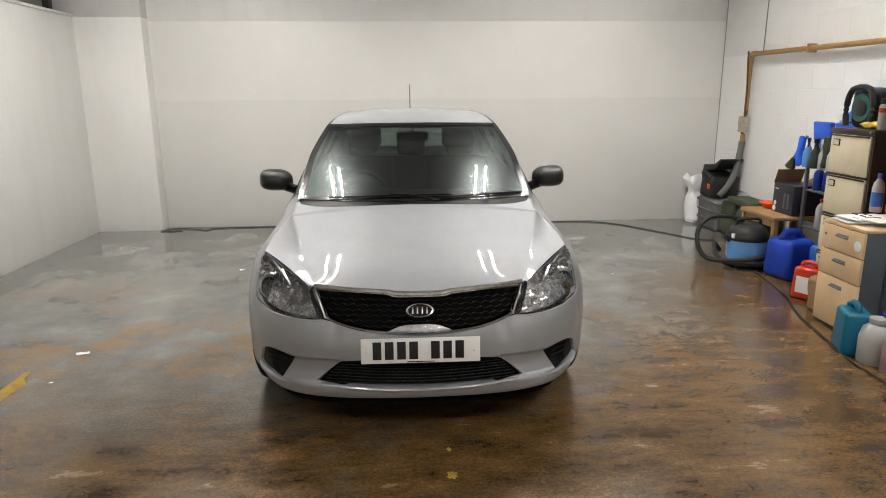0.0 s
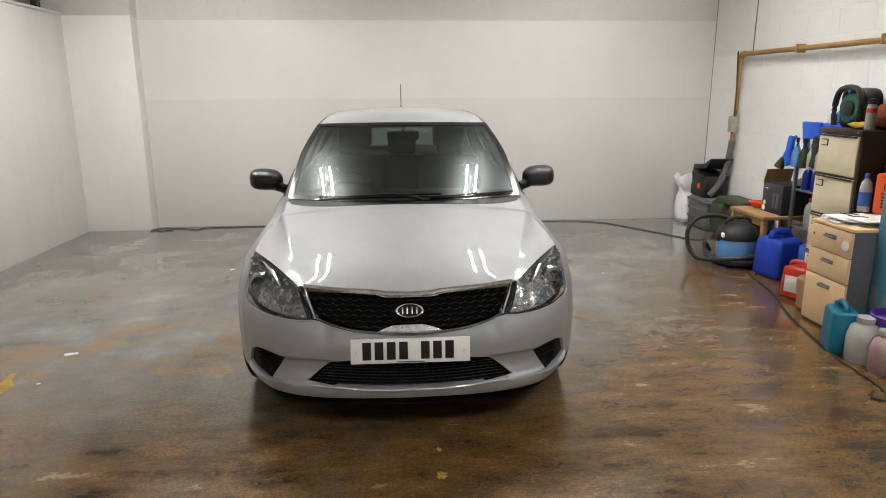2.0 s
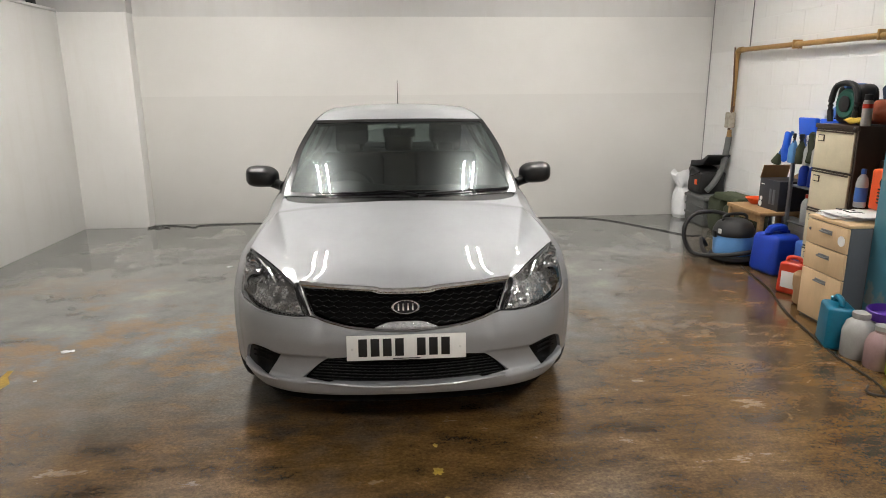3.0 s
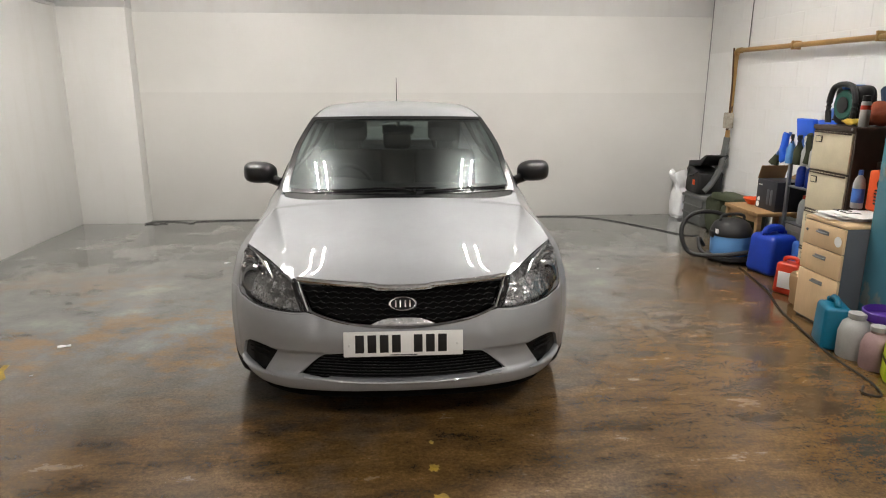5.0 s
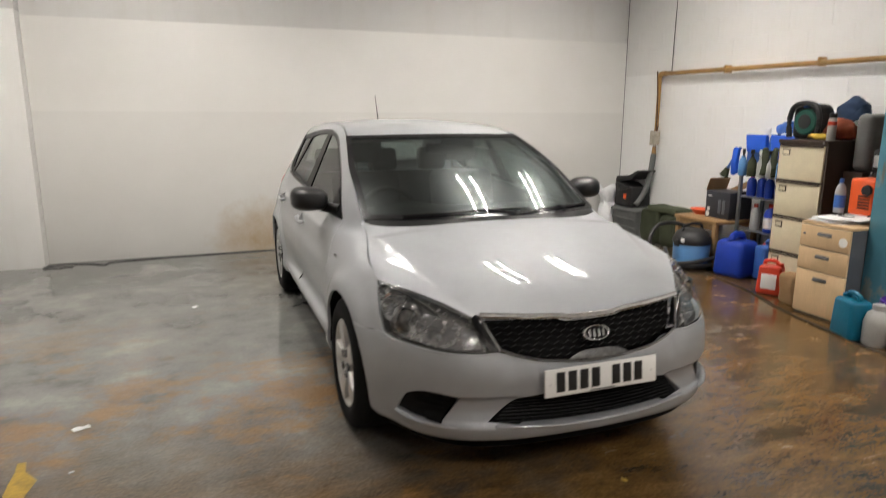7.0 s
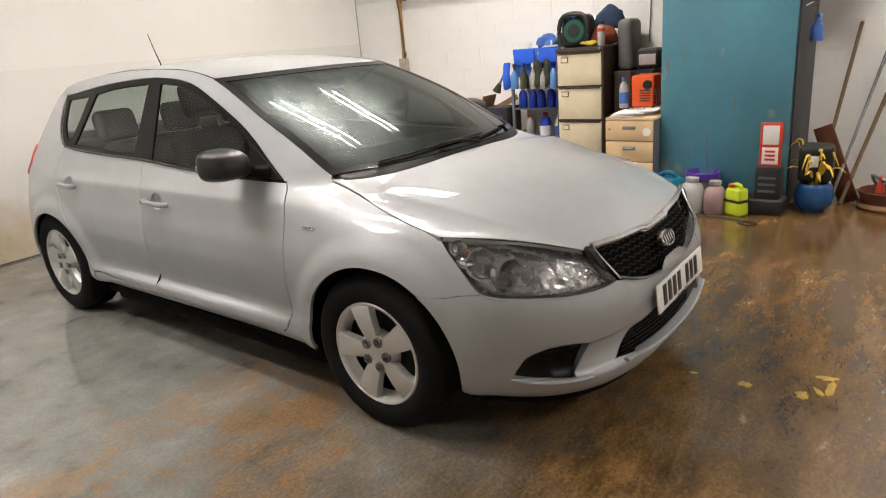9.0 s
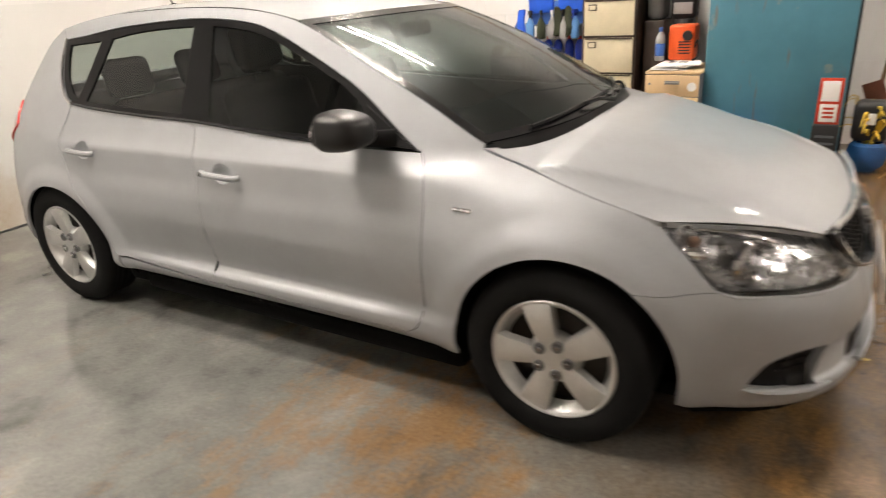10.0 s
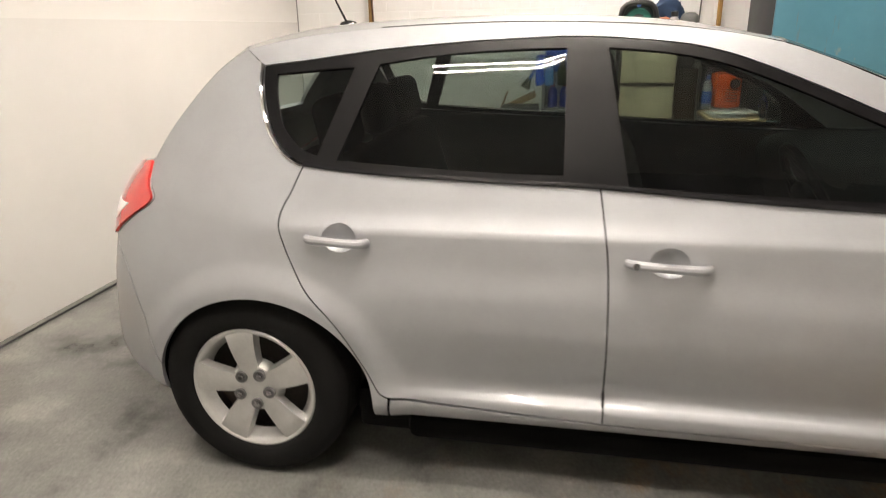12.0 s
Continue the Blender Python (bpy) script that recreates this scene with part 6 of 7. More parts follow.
def jerrycan(name, label, w, d, h, material, at, turn=0, group="", cap=None, tag=None):
    """A plastic can: rounded body with sloping shoulders, top handle with an opening, cap."""
    o = thing(name, label, "jerrycan", group, at)
    o.rotation_euler = (0, 0, radians(turn))
    bm = box(-w / 2, -d / 2, 0, w / 2, d / 2, h * 0.86, min(w, d) * 0.16, 4)
    for v in bm.verts:
        if v.co.z > h * 0.6:
            k = (v.co.z - h * 0.6) / (h * 0.26)
            v.co.x *= 1 - 0.16 * k
            v.co.y *= 1 - 0.10 * k
    part("body", bm, material, o)
    part("grip", tube([(-w * 0.30, 0, h * 0.83), (-w * 0.26, 0, h * 0.95), (0.0, 0, h * 0.985), (w * 0.20, 0, h * 0.95), (w * 0.24, 0, h * 0.83)], min(w, d) * 0.11, 10, 5), material, o, "moulded carrying handle")
    part("cap", turned([(0.0, 0.034), (0.024, 0.034), (0.027, 0.030), (0.027, 0.0)], 16, Matrix.Translation((w * 0.32, 0, h * 0.82))), cap or material, o, "screw cap")
    if tag:
        part("label_panel", box(-w * 0.30, -d / 2 - 0.003, h * 0.18, w * 0.30, -d / 2 + 0.001, h * 0.62, 0.001), tag, o, "printed paper label")
    return o


jerrycan("jerrycan", "large deep blue plastic drum on the floor", 0.30, 0.30, 0.40, BLUE, (3.22, 1.70, 0), 12, cap=BLUE)
jerrycan("jerrycan", "blue plastic can with a paper label", 0.16, 0.22, 0.36, MIDBLUE, (3.40, 1.50, 0), 80, cap=RED, tag=PAPER)
jerrycan("jerrycan", "red plastic can with a white label", 0.20, 0.14, 0.29, RED, (3.02, 1.10, 0), -62, cap=RED, tag=PAPER)
jerrycan("jerrycan", "teal plastic can beside the drawer unit", 0.23, 0.16, 0.31, TEAL, (2.66, 0.08, 0), 70, cap=TEAL)
bm = box(2.87, 0.74, 0, 3.03, 0.90, 0.24, 0.04, 3)
bmesh.ops.subdivide_edges(bm, edges=bm.edges[:], cuts=2, use_grid_fill=True)
crumple(bm, 0.02, 12, 5)
for v in bm.verts:
    v.co.z = max(v.co.z, 0.0)
tagged(part("paper_bag", bm, CARD), "crumpled brown paper bag beside the drawers", "bag")

# steel rack with cleaning bottles
rack = thing("steel_rack", "open steel rack filled with cleaning bottles", "rack", at=(3.60, 1.68, 0))
for sx in (-0.15, 0.15):
    for sy in (-0.28, 0.28):
        part("post", box(sx - 0.014, sy - 0.014, 0, sx + 0.014, sy + 0.014, 1.06, 0.002), STEEL, rack)
for z in (0.40, 0.72, 1.04):
    part("shelf", box(-0.155, -0.29, z - 0.012, 0.155, 0.29, z, 0.002), STEEL, rack)


def bottle(label, at, r, h, body, cap, group, tag=None, turn=0):
    o = thing("bottle", label, "bottle", group, at)
    o.rotation_euler = (0, 0, radians(turn))
    part("body", turned([(0.0, 0.0), (r * 0.92, 0.0), (r, r * 0.15), (r, h * 0.62), (r * 0.8, h * 0.76), (r * 0.34, h * 0.86), (r * 0.34, h * 0.92)], 18), body, o)
    part("cap", turned([(0.0, h), (r * 0.36, h), (r * 0.42, h * 0.98), (r * 0.42, h * 0.87)], 14), cap, o, "screw cap")
    if tag:
        part("label_panel", turned([(r + 0.0012, h * 0.15), (r + 0.0012, h * 0.52)], 18), tag, o, "paper label")
    return o


def spray(label, at, r, h, body, head, group, turn=0):
    o = thing("spray_bottle", label, "spray bottle", group, at)
    o.rotation_euler = (0, 0, radians(turn))
    part("body", turned([(0.0, 0.0), (r * 0.92, 0.0), (r, r * 0.2), (r, h * 0.50), (r * 0.55, h * 0.66), (r * 0.30, h * 0.76)], 18), body, o)
    hd = box(-r * 0.9, -r * 0.28, h * 0.84, r * 0.6, r * 0.28, h, 0.006)
    join(hd, box(-r * 0.25, -r * 0.22, h * 0.74, r * 0.3, r * 0.22, h * 0.86, 0.004))
    part("trigger_head", hd, head, o, "trigger head")
    part("trigger", tube([(-r * 0.7, 0, h * 0.86), (-r * 0.85, 0, h * 0.78), (-r * 0.75, 0, h * 0.70)], 0.005, 6, 3), head, o)
    return o


for i in range(5):
    bottle("deep blue bottle with a red cap on the rack", (3.51 + 0.015 * (i % 2), 1.46 + i * 0.105, 0.721), 0.043, 0.21, BLUE, RED if i != 2 else PAPER, "blue bottles on the rack", turn=20 * i)
bottle("white bottle with a blue label on the rack", (3.53, 1.48, 0.401), 0.05, 0.27, CLOUDY, MIDBLUE, "bottles on the rack", MIDBLUE)
bottle("deep blue bottle with a pale label on the rack", (3.53, 1.64, 0.401), 0.06, 0.27, BLUE, RED, "bottles on the rack", PAPER)
bottle("tall white bottle on the rack", (3.53, 1.82, 0.401), 0.045, 0.25, CLOUDY, RED, "bottles on the rack")
caddy = thing("hanging_caddy", "bright blue caddy hung on the rack's upper posts", "caddy", at=(3.64, 1.68, 1.04))
bm = box(-0.15, -0.27, 0.0, 0.12, 0.27, 0.015)
join(bm, box(-0.155, -0.27, 0.0, -0.145, 0.27, 0.20, 0.004))
join(bm, box(0.11, -0.27, 0.0, 0.12, 0.27, 0.26, 0.004))
join(bm, box(-0.15, -0.275, 0.0, 0.12, -0.265, 0.20, 0.004))
join(bm, box(-0.15, 0.265, 0.0, 0.12, 0.275, 0.20, 0.004))
part("tray", bm, MIDBLUE, caddy)
for y0 in (-0.265, 0.025):
    pk = box(-0.205, y0, 0.10, -0.158, y0 + 0.235, 0.265, 0.012, 3)
    for v in pk.verts:
        if v.co.z < 0.17:
            v.co.x += 0.02
    part("pocket", pk, BRIGHT, caddy, "bright blue hanging pocket")
for i, (b, h) in enumerate(((SKY, BLUE), (CLOUDY, BLACK), (CLOUDY, PAPER), (OLIVE, BLACK), (SKY, BLACK))):
    spray("trigger spray bottle hung on the caddy's front", (3.405, 1.47 + i * 0.11, 0.92), 0.04, 0.25, b, h, "spray bottles on the caddy", 20 * i - 30)
for i, (b, h) in enumerate(((CLOUDY, PAPER), (SKY, PAPER), (CLOUDY, BLACK), (CLOUDY, PAPER))):
    spray("trigger spray bottle standing in the blue caddy", (3.62, 1.47 + i * 0.13, 1.056), 0.038, 0.31, b, h, "spray bottles in the caddy", 35 * i)
for i, (y, z, mt) in enumerate(((1.99, 0.93, BRIGHT), (1.525, 0.93, OLIVE), (1.63, 0.95, OLIVE))):
    bm = box(3.395 - 0.03, y - 0.032, z, 3.395 + 0.02, y + 0.032, z + 0.25, 0.02, 3)
    bmesh.ops.subdivide_edges(bm, edges=bm.edges[:], cuts=2, use_grid_fill=True)
    crumple(bm, 0.03, 14, i + 8)
    tagged(part("cleaning_cloth", bm, mt), "limp cleaning cloth hanging from the rack", "cloth", "hanging cloths")
br = thing("wheel_brush", "blue-handled wheel brush hung from the rack", "brush", at=(3.42, 2.02, 0.98))
part("handle", tube([(0.0, -0.05, 0.20), (-0.02, 0.0, 0.10), (-0.03, 0.06, 0.0)], 0.014, 8, 4), MIDBLUE, br)
part("bristles", tube([(-0.03, 0.06, 0.0), (-0.035, 0.10, -0.08)], [0.02, 0.045], 10, 1), OLIVE, br)
# filing cabinet
cab = thing("filing_cabinet", "four-drawer filing cabinet, cream fronts in a brown case", "filing cabinet", at=(3.20, 1.10, 0))
part("case", box(0.012, -0.235, 0, 0.57, 0.235, 1.285, 0.006), BROWN, cab, "brown steel case")
part("top_lip", box(0.0, -0.237, 1.255, 0.02, 0.237, 1.287, 0.004), BROWN, cab)
for i in range(4):
    z0 = 0.035 + i * 0.306
    dr = part("drawer", box(-0.004, -0.215, z0, 0.014, 0.215, z0 + 0.288, 0.005), CREAM, cab, "cream drawer front")
    ph = box(-0.010, 0.105, z0 + 0.205, -0.003, 0.175, z0 + 0.255, 0.001)
    part("label_holder", ph, BROWN, dr)
    part("label_card", box(-0.0125, 0.112, z0 + 0.212, -0.0095, 0.168, z0 + 0.248), CREAM, dr)
    part("pull_lip", box(-0.012, -0.205, z0 + 0.276, -0.002, 0.205, z0 + 0.288, 0.002), BROWN, dr)
part("lock", turned([(0.0, 0.006), (0.008, 0.006), (0.010, 0.0)], 12, pose(0.0, -0.20, 1.27, 0, -90, 0)), STEEL, cab)

# on the filing cabinet
reel = thing("cable_reel", "black cable reel in a stand with green cable", "cable reel", at=(3.38, 1.20, 1.288))
m = pose(0, 0, 0.145, 0, 90, 0)
part("drum", turned([(0.05, -0.05), (0.105, -0.05), (0.105, 0.05), (0.05, 0.05)], 28, m), GREENP, reel, "wound green cable")
part("flange", turned([(0.0, -0.052), (0.102, -0.052), (0.108, -0.060), (0.098, -0.068), (0.070, -0.064), (0.0, -0.064)], 30, m), GREENP, reel, "dark green reel face")
part("hub", turned([(0.0, -0.064), (0.058, -0.066), (0.060, -0.074), (0.020, -0.080), (0.0, -0.080)], 24, m), BLACK, reel, "black reel hub")
bm = slab([(0.145 * math.copysign(abs(math.cos(a)) ** 0.6, math.cos(a)), 0.145 + 0.145 * math.copysign(abs(math.sin(a)) ** 0.6, math.sin(a))) for a in np.linspace(0, 2 * math.pi, 32, endpoint=False)], 0.03, pose(0.09, 0, 0, 0, 0, 90), 0.006)
part("back_frame", bm, BLACK, reel)
part("core", box(-0.05, -0.148, 0.0, 0.085, 0.148, 0.285, 0.05, 4), BLACK, reel)
part("stand", tube([(-0.075, 0.13, 0.012), (-0.075, 0.145, 0.16), (-0.075, 0.09, 0.28), (-0.075, -0.09, 0.28), (-0.075, -0.145, 0.16), (-0.075, -0.13, 0.012)], 0.022, 8, 5), BLACK, reel)
part("carry_bar", tube([(-0.08, 0, 0.275), (0.08, 0, 0.275)], 0.018, 8, 0), MIDBLUE, reel)


def rag(name, label, at, size, material, seed):
    bm = bmesh.new()
    bmesh.ops.create_icosphere(bm, subdivisions=4, radius=1)
    for v in bm.verts:
        v.co = Vector((v.co.x * size[0], v.co.y * size[1], max(v.co.z, -0.25) * size[2]))
        v.co += noise.noise_vector(v.co * 9 + Vector((seed, 0, 0))) * 0.03 + noise.noise_vector(v.co * 26 + Vector((seed, 3, 0))) * 0.012
    lo = min(v.co.z for v in bm.verts)
    for v in bm.verts:
        v.co.z -= lo
    o = part(name, bm, material, None, angle=60)
    o.location = at
    return tagged(o, label, "cloth", "cloths on the cabinet")


for nm, lb, at, size, mt, sd in (("blue_cloth", "crumpled blue cloth bundle on top of the spray bottles", (3.64, 1.66, 1.31), (0.07, 0.13, 0.07), MIDBLUE, 11), ("black_cloth", "black cloth bundle beside the cable reel", (3.66, 1.46, 1.31), (0.07, 0.09, 0.08), BLACK, 13)):
    rag(nm, lb, at, size, mt, sd)
rag("yellow_duster", "crumpled yellow duster on the filing cabinet", (3.29, 1.04, 1.288), (0.06, 0.08, 0.04), YELLOW, 2)
rag("red_cloth", "rust red cloth heap on the filing cabinet", (3.47, 1.00, 1.288), (0.12, 0.15, 0.13), RUST, 5)
rag("navy_cloth", "navy jacket thrown over the heap", (3.56, 0.95, 1.42), (0.10, 0.14, 0.15), NAVY, 7)
can = thing("aerosol_can", "silver aerosol can with a black cap", "aerosol can", at=(3.29, 0.92, 1.288))
part("body", turned([(0.0, 0.0), (0.031, 0.0), (0.033, 0.006), (0.033, 0.16), (0.026, 0.178)], 20), CLOUDY, can)
part("band", turned([(0.0335, 0.12), (0.0335, 0.15)], 20), RED, can, "red printed band")
part("cap", turned([(0.026, 0.176), (0.028, 0.18), (0.028, 0.215), (0.0, 0.22)], 16), BLACK, can)
case = part("hard_case", box(3.44, 0.70, 1.05, 3.70, 0.845, 1.50, 0.05, 4), GREY)
tagged(case, "grey hard plastic case standing on the cupboard", "case")
tagged(part("cupboard", box(3.38, 0.68, 0, 3.75, 0.845, 1.05, 0.006), BROWN), "dark brown cupboard between the cabinets", "cupboard")

# drawer pedestal
ped = thing("drawer_pedestal", "beech three-drawer pedestal with slate grey sides", "drawer unit", at=(2.79, 0.46, 0))
part("carcass", box(0.018, -0.20, 0.0, 0.56, 0.205, 0.69, 0.004), SLATE, ped, "slate grey carcass")
part("top", box(0.0, -0.205, 0.692, 0.56, 0.208, 0.714, 0.004), BEECH, ped)
for z0, z1 in ((0.02, 0.345), (0.352, 0.518), (0.525, 0.686)):
    d = part("drawer", box(-0.002, -0.20, z0, 0.017, 0.205, z1, 0.003), BEECH, ped, "beech drawer front")
    zc = z1 - 0.055
    part("handle", tube([(-0.002, 0.05, zc), (-0.022, 0.045, zc), (-0.022, -0.045, zc), (-0.002, -0.05, zc)], 0.005, 6, 0), STEEL, d, "bow handle")
    part("handle_plate", box(-0.005, -0.055, zc - 0.014, -0.001, 0.055, zc + 0.014, 0.001), STEEL, d)
part("lock", turned([(0.0, 0.005), (0.008, 0.005), (0.01, 0.0)], 12, pose(-0.002, 0.17, 0.62, 0, -90, 0)), STEEL, ped)
part("sticker", turned([(0.0, 0.0015), (0.034, 0.0015), (0.034, 0.0)], 20, pose(-0.002, -0.15, 0.60, 0, -90, 0)), PAPER, ped, "torn round sticker")
rng = random.Random(3)
for i in range(9):
    a = part("paper_sheet", box(-0.148, -0.105, 0, 0.148, 0.105, 0.004), PAPER)
    a.matrix_basis = pose(2.945 + rng.uniform(0.0, 0.25), 0.47 + rng.uniform(-0.07, 0.07), 0.7145 + i * 0.0045, 0, 0, rng.uniform(-12, 12))
    tagged(a, "white paper sheet on the drawer unit", "paper", "papers on the drawer unit")
gl = thing("glasses", "black folded glasses lying on the papers", "glasses", at=(2.86, 0.44, 0.760))
for y in (-0.035, 0.035):
    part("rim", tube(ring_pts((0, y, 0.018), 0.004, 0.026, 14), 0.003, 6, 1, closed=True), BLACK, gl)
    part("arm", tube([(0, y * 1.8, 0.015), (0.07, y * 1.7, 0.012), (0.12, y * 1.2, 0.003)], 0.003, 6, 3), BLACK, gl)
bottle("clear water bottle with a blue label on the drawers", (3.12, 0.64, 0.758), 0.038, 0.26, CLOUDY, MIDBLUE, "bottles on the drawers", MIDBLUE)
heater = thing("orange_charger", "orange battery charger with black grille on the drawers", "charger", at=(3.22, 0.48, 0.758))
part("body", box(-0.09, -0.10, 0.0, 0.12, 0.10, 0.27, 0.018, 3), ORANGE, heater)
for i in range(5):
    part("vent", box(-0.094, -0.07, 0.05 + i * 0.022, -0.088, 0.02, 0.060 + i * 0.022), BLACK, heater)
part("knob", turned([(0.0, 0.02), (0.035, 0.02), (0.04, 0.0)], 20, pose(-0.09, -0.045, 0.19, 0, -90, 0)), BLACK, heater)
part("lead", tube([(-0.06, -0.10, 0.10), (-0.12, -0.13, 0.16), (-0.11, -0.14, 0.04), (-0.13, -0.10, 0.005)], 0.008, 6, 5), BLACK, heater, "black lead")
mach = thing("bench_grinder", "small black and silver bench machine above the charger", "machine", at=(3.47, 0.54, 0.758))
part("stand", box(-0.08, -0.08, 0, 0.10, 0.08, 0.30, 0.01), BLACK, mach)
part("body", box(-0.07, -0.10, 0.30, 0.10, 0.10, 0.48, 0.03, 3), BLACK, mach)
part("plate", box(-0.078, -0.075, 0.34, -0.068, 0.075, 0.43, 0.006), CLOUDY, mach, "pale front plate")
part("strap", tube([(-0.08, 0.07, 0.31), (-0.12, 0.05, 0.24), (-0.12, -0.03, 0.25), (-0.08, -0.06, 0.31)], 0.008, 6, 4), BLACK, mach)

# tall blue steel cupboard
lock = thing("steel_cupboard", "tall chipped blue steel cupboard against the wall", "cupboard", at=(2.96, -0.23, 0))
part("body", box(0.02, -0.485, 0.0, 0.80, 0.485, 2.09, 0.006), DARKST, lock, "dark steel sides")
part("door", box(-0.012, -0.482, 0.04, 0.018, 0.485, 2.085, 0.006), BLUESTEEL, lock, "chipped blue painted door")
part("frame_edge", box(-0.006, -0.50, 0.0, 0.03, -0.484, 2.095, 0.004), DARKST, lock)
part("keeper", box(-0.030, 0.38, 1.955, -0.012, 0.45, 2.0, 0.006), STEELW, lock, "white plastic keeper")

# on the floor in front of it
tub = thing("paint_tub", "cloudy plastic tub standing on the floor", "tub", "cloudy tubs", (2.68, -0.10, 0))
part("body", turned([(0.0, 0.0), (0.085, 0.0), (0.09, 0.01), (0.092, 0.15), (0.075, 0.21), (0.045, 0.235), (0.045, 0.25)], 26), CLOUDY, tub)
part("cap", turned([(0.05, 0.245), (0.05, 0.27), (0.0, 0.272)], 18), CLOUDY, tub)
tub = thing("paint_tub", "cloudy tub with pinkish liquid on the floor", "tub", "cloudy tubs", (2.69, -0.27, 0))
part("body", turned([(0.0, 0.0), (0.075, 0.0), (0.08, 0.01), (0.082, 0.14), (0.065, 0.19), (0.04, 0.21), (0.04, 0.23)], 26), PINK, tub)
part("cap", turned([(0.045, 0.225), (0.045, 0.25), (0.0, 0.252)], 18), CLOUDY, tub)
buck = thing("purple_tub", "purple plastic tub of bottles behind the cans", "tub", at=(2.84, -0.13, 0))
part("body", turned([(0.0, 0.0), (0.085, 0.0), (0.09, 0.02), (0.105, 0.23), (0.0, 0.225)], 26), CLOUDY, buck, "pale lower part")
part("rim", turned([(0.104, 0.225), (0.128, 0.235), (0.132, 0.285), (0.126, 0.29), (0.12, 0.245), (0.0, 0.24)], 28), PURPLE, buck, "purple tray rim")
bottle_l = jerrycan("spray_can_lime", "lime green bottle with a black band", 0.15, 0.11, 0.24, LIME, (2.68, -0.43, 0), 60, cap=RED)
part("band", box(-0.077, -0.057, 0.10, 0.077, 0.057, 0.125, 0.01), BLACK, bottle_l, "black band")
sign = thing("floor_sign", "red and white sign on a black stand", "sign", at=(2.80, -0.62, 0))
part("stand", box(-0.06, -0.085, 0.0, 0.10, 0.085, 0.36, 0.012), BLACK, sign, "black stand")
part("foot", box(-0.09, -0.12, 0.0, 0.12, 0.20, 0.12, 0.02, 3), BLACK, sign, "wide black foot")
for z in (0.17, 0.22, 0.27):
    part("groove", box(-0.0625, -0.06, z, -0.0585, 0.06, z + 0.018, 0.002), SLATE, sign)
bd = part("board", box(-0.012, -0.075, 0.355, 0.006, 0.075, 0.68, 0.006), RED, sign, "red board")
part("panel", box(-0.016, -0.055, 0.52, -0.011, 0.055, 0.66, 0.002), PAPER, bd)
part("panel", box(-0.016, -0.055, 0.375, -0.011, 0.055, 0.50, 0.002), PAPER, bd)
for z in (0.47, 0.44, 0.41):
    part("sign_bar", box(-0.018, -0.035, z - 0.008, -0.0155, 0.035, z + 0.008), RED, bd)
plant = thing("yellow_spiky_pot", "blue round pot with yellow spiky leaves", "pot plant", at=(2.98, -0.90, 0))
part("pot", turned([(0.0, 0.0), (0.07, 0.0), (0.12, 0.05), (0.135, 0.12), (0.115, 0.19), (0.09, 0.21), (0.085, 0.20), (0.0, 0.19)], 28), POTBLUE, plant)
rng = random.Random(9)
for i in range(34):
    a, l, hgt = rng.uniform(0, 6.28), rng.uniform(0.10, 0.22), rng.uniform(0.08, 0.32)
    c = [(0.03 * math.cos(a), 0.03 * math.sin(a), 0.19), (l * 0.6 * math.cos(a), l * 0.6 * math.sin(a), 0.20 + hgt), (l * math.cos(a), l * math.sin(a), 0.18 + hgt * rng.uniform(0.6, 1.1))]
    part("leaf", tube(c, [0.006, 0.014, 0.002], 5, 3, flat=0.25), YELLOW, plant)
part("dark_pack", box(-0.06, -0.11, 0.21, 0.12, 0.12, 0.50, 0.05, 3), BLACK, plant)
part("white_tag", box(-0.068, -0.02, 0.34, -0.058, 0.035, 0.42, 0.004), PAPER, plant)


def pole(name, label, a, b, r, material, extra=None):
    o = part(name, tube([a, b], r, 10, 0), material, None)
    return tagged(o, label, "tool", "tools leaning on the wall")


pole("broom_handle", "worn ash broom handle leaning on the wall", (3.20, -0.87, 0.0), (3.74, -1.02, 1.32), 0.014, WOODH)
pole("mop_handle", "thin blue-tipped mop handle leaning on the wall", (3.16, -0.98, 0.0), (3.74, -1.22, 1.16), 0.012, STEEL)
pole("spade_handle", "dark wooden spade handle leaning on the wall", (3.22, -1.05, 0.0), (3.74, -1.30, 1.02), 0.015, WOODH)
pole("rake_handle", "pale wooden rake handle leaning on the wall", (3.25, -1.40, 0.0), (3.74, -1.62, 1.36), 0.016, WOODH)
pole("shovel_handle", "dark stained shovel handle leaning on the wall", (3.28, -1.52, 0.0), (3.74, -1.58, 1.22), 0.015, REDBROWN)
brd = part("board_offcut", box(-0.07, -0.01, 0, 0.07, 0.01, 0.62, 0.003), REDBROWN)
brd.matrix_basis = pose(3.30, -1.10, 0.0, 0, 22, 80)
tagged(brd, "red-brown board offcut leaning on the wall", "board", "tools leaning on the wall")
brk = thing("shackle_tool", "grey metal clamp hung on the wall", "clamp", at=(3.77, -1.38, 0.93))
part("jaw", tube([(0, 0.02, 0.10), (-0.03, 0.05, 0.0), (-0.03, 0.0, -0.08), (0, -0.03, -0.1)], 0.016, 8, 4), STEEL, brk)
part("screw", tube([(-0.02, 0.05, 0.05), (-0.02, -0.04, -0.12)], 0.01, 8, 0), BLACK, brk)
wh = thing("wicker_basket", "round brown basket with odds and ends", "basket", at=(3.22, -1.36, 0))
part("body", turned([(0.0, 0.0), (0.17, 0.0), (0.19, 0.02), (0.185, 0.06), (0.20, 0.13), (0.19, 0.135), (0.17, 0.05), (0.0, 0.04)], 30), REDBROWN, wh)
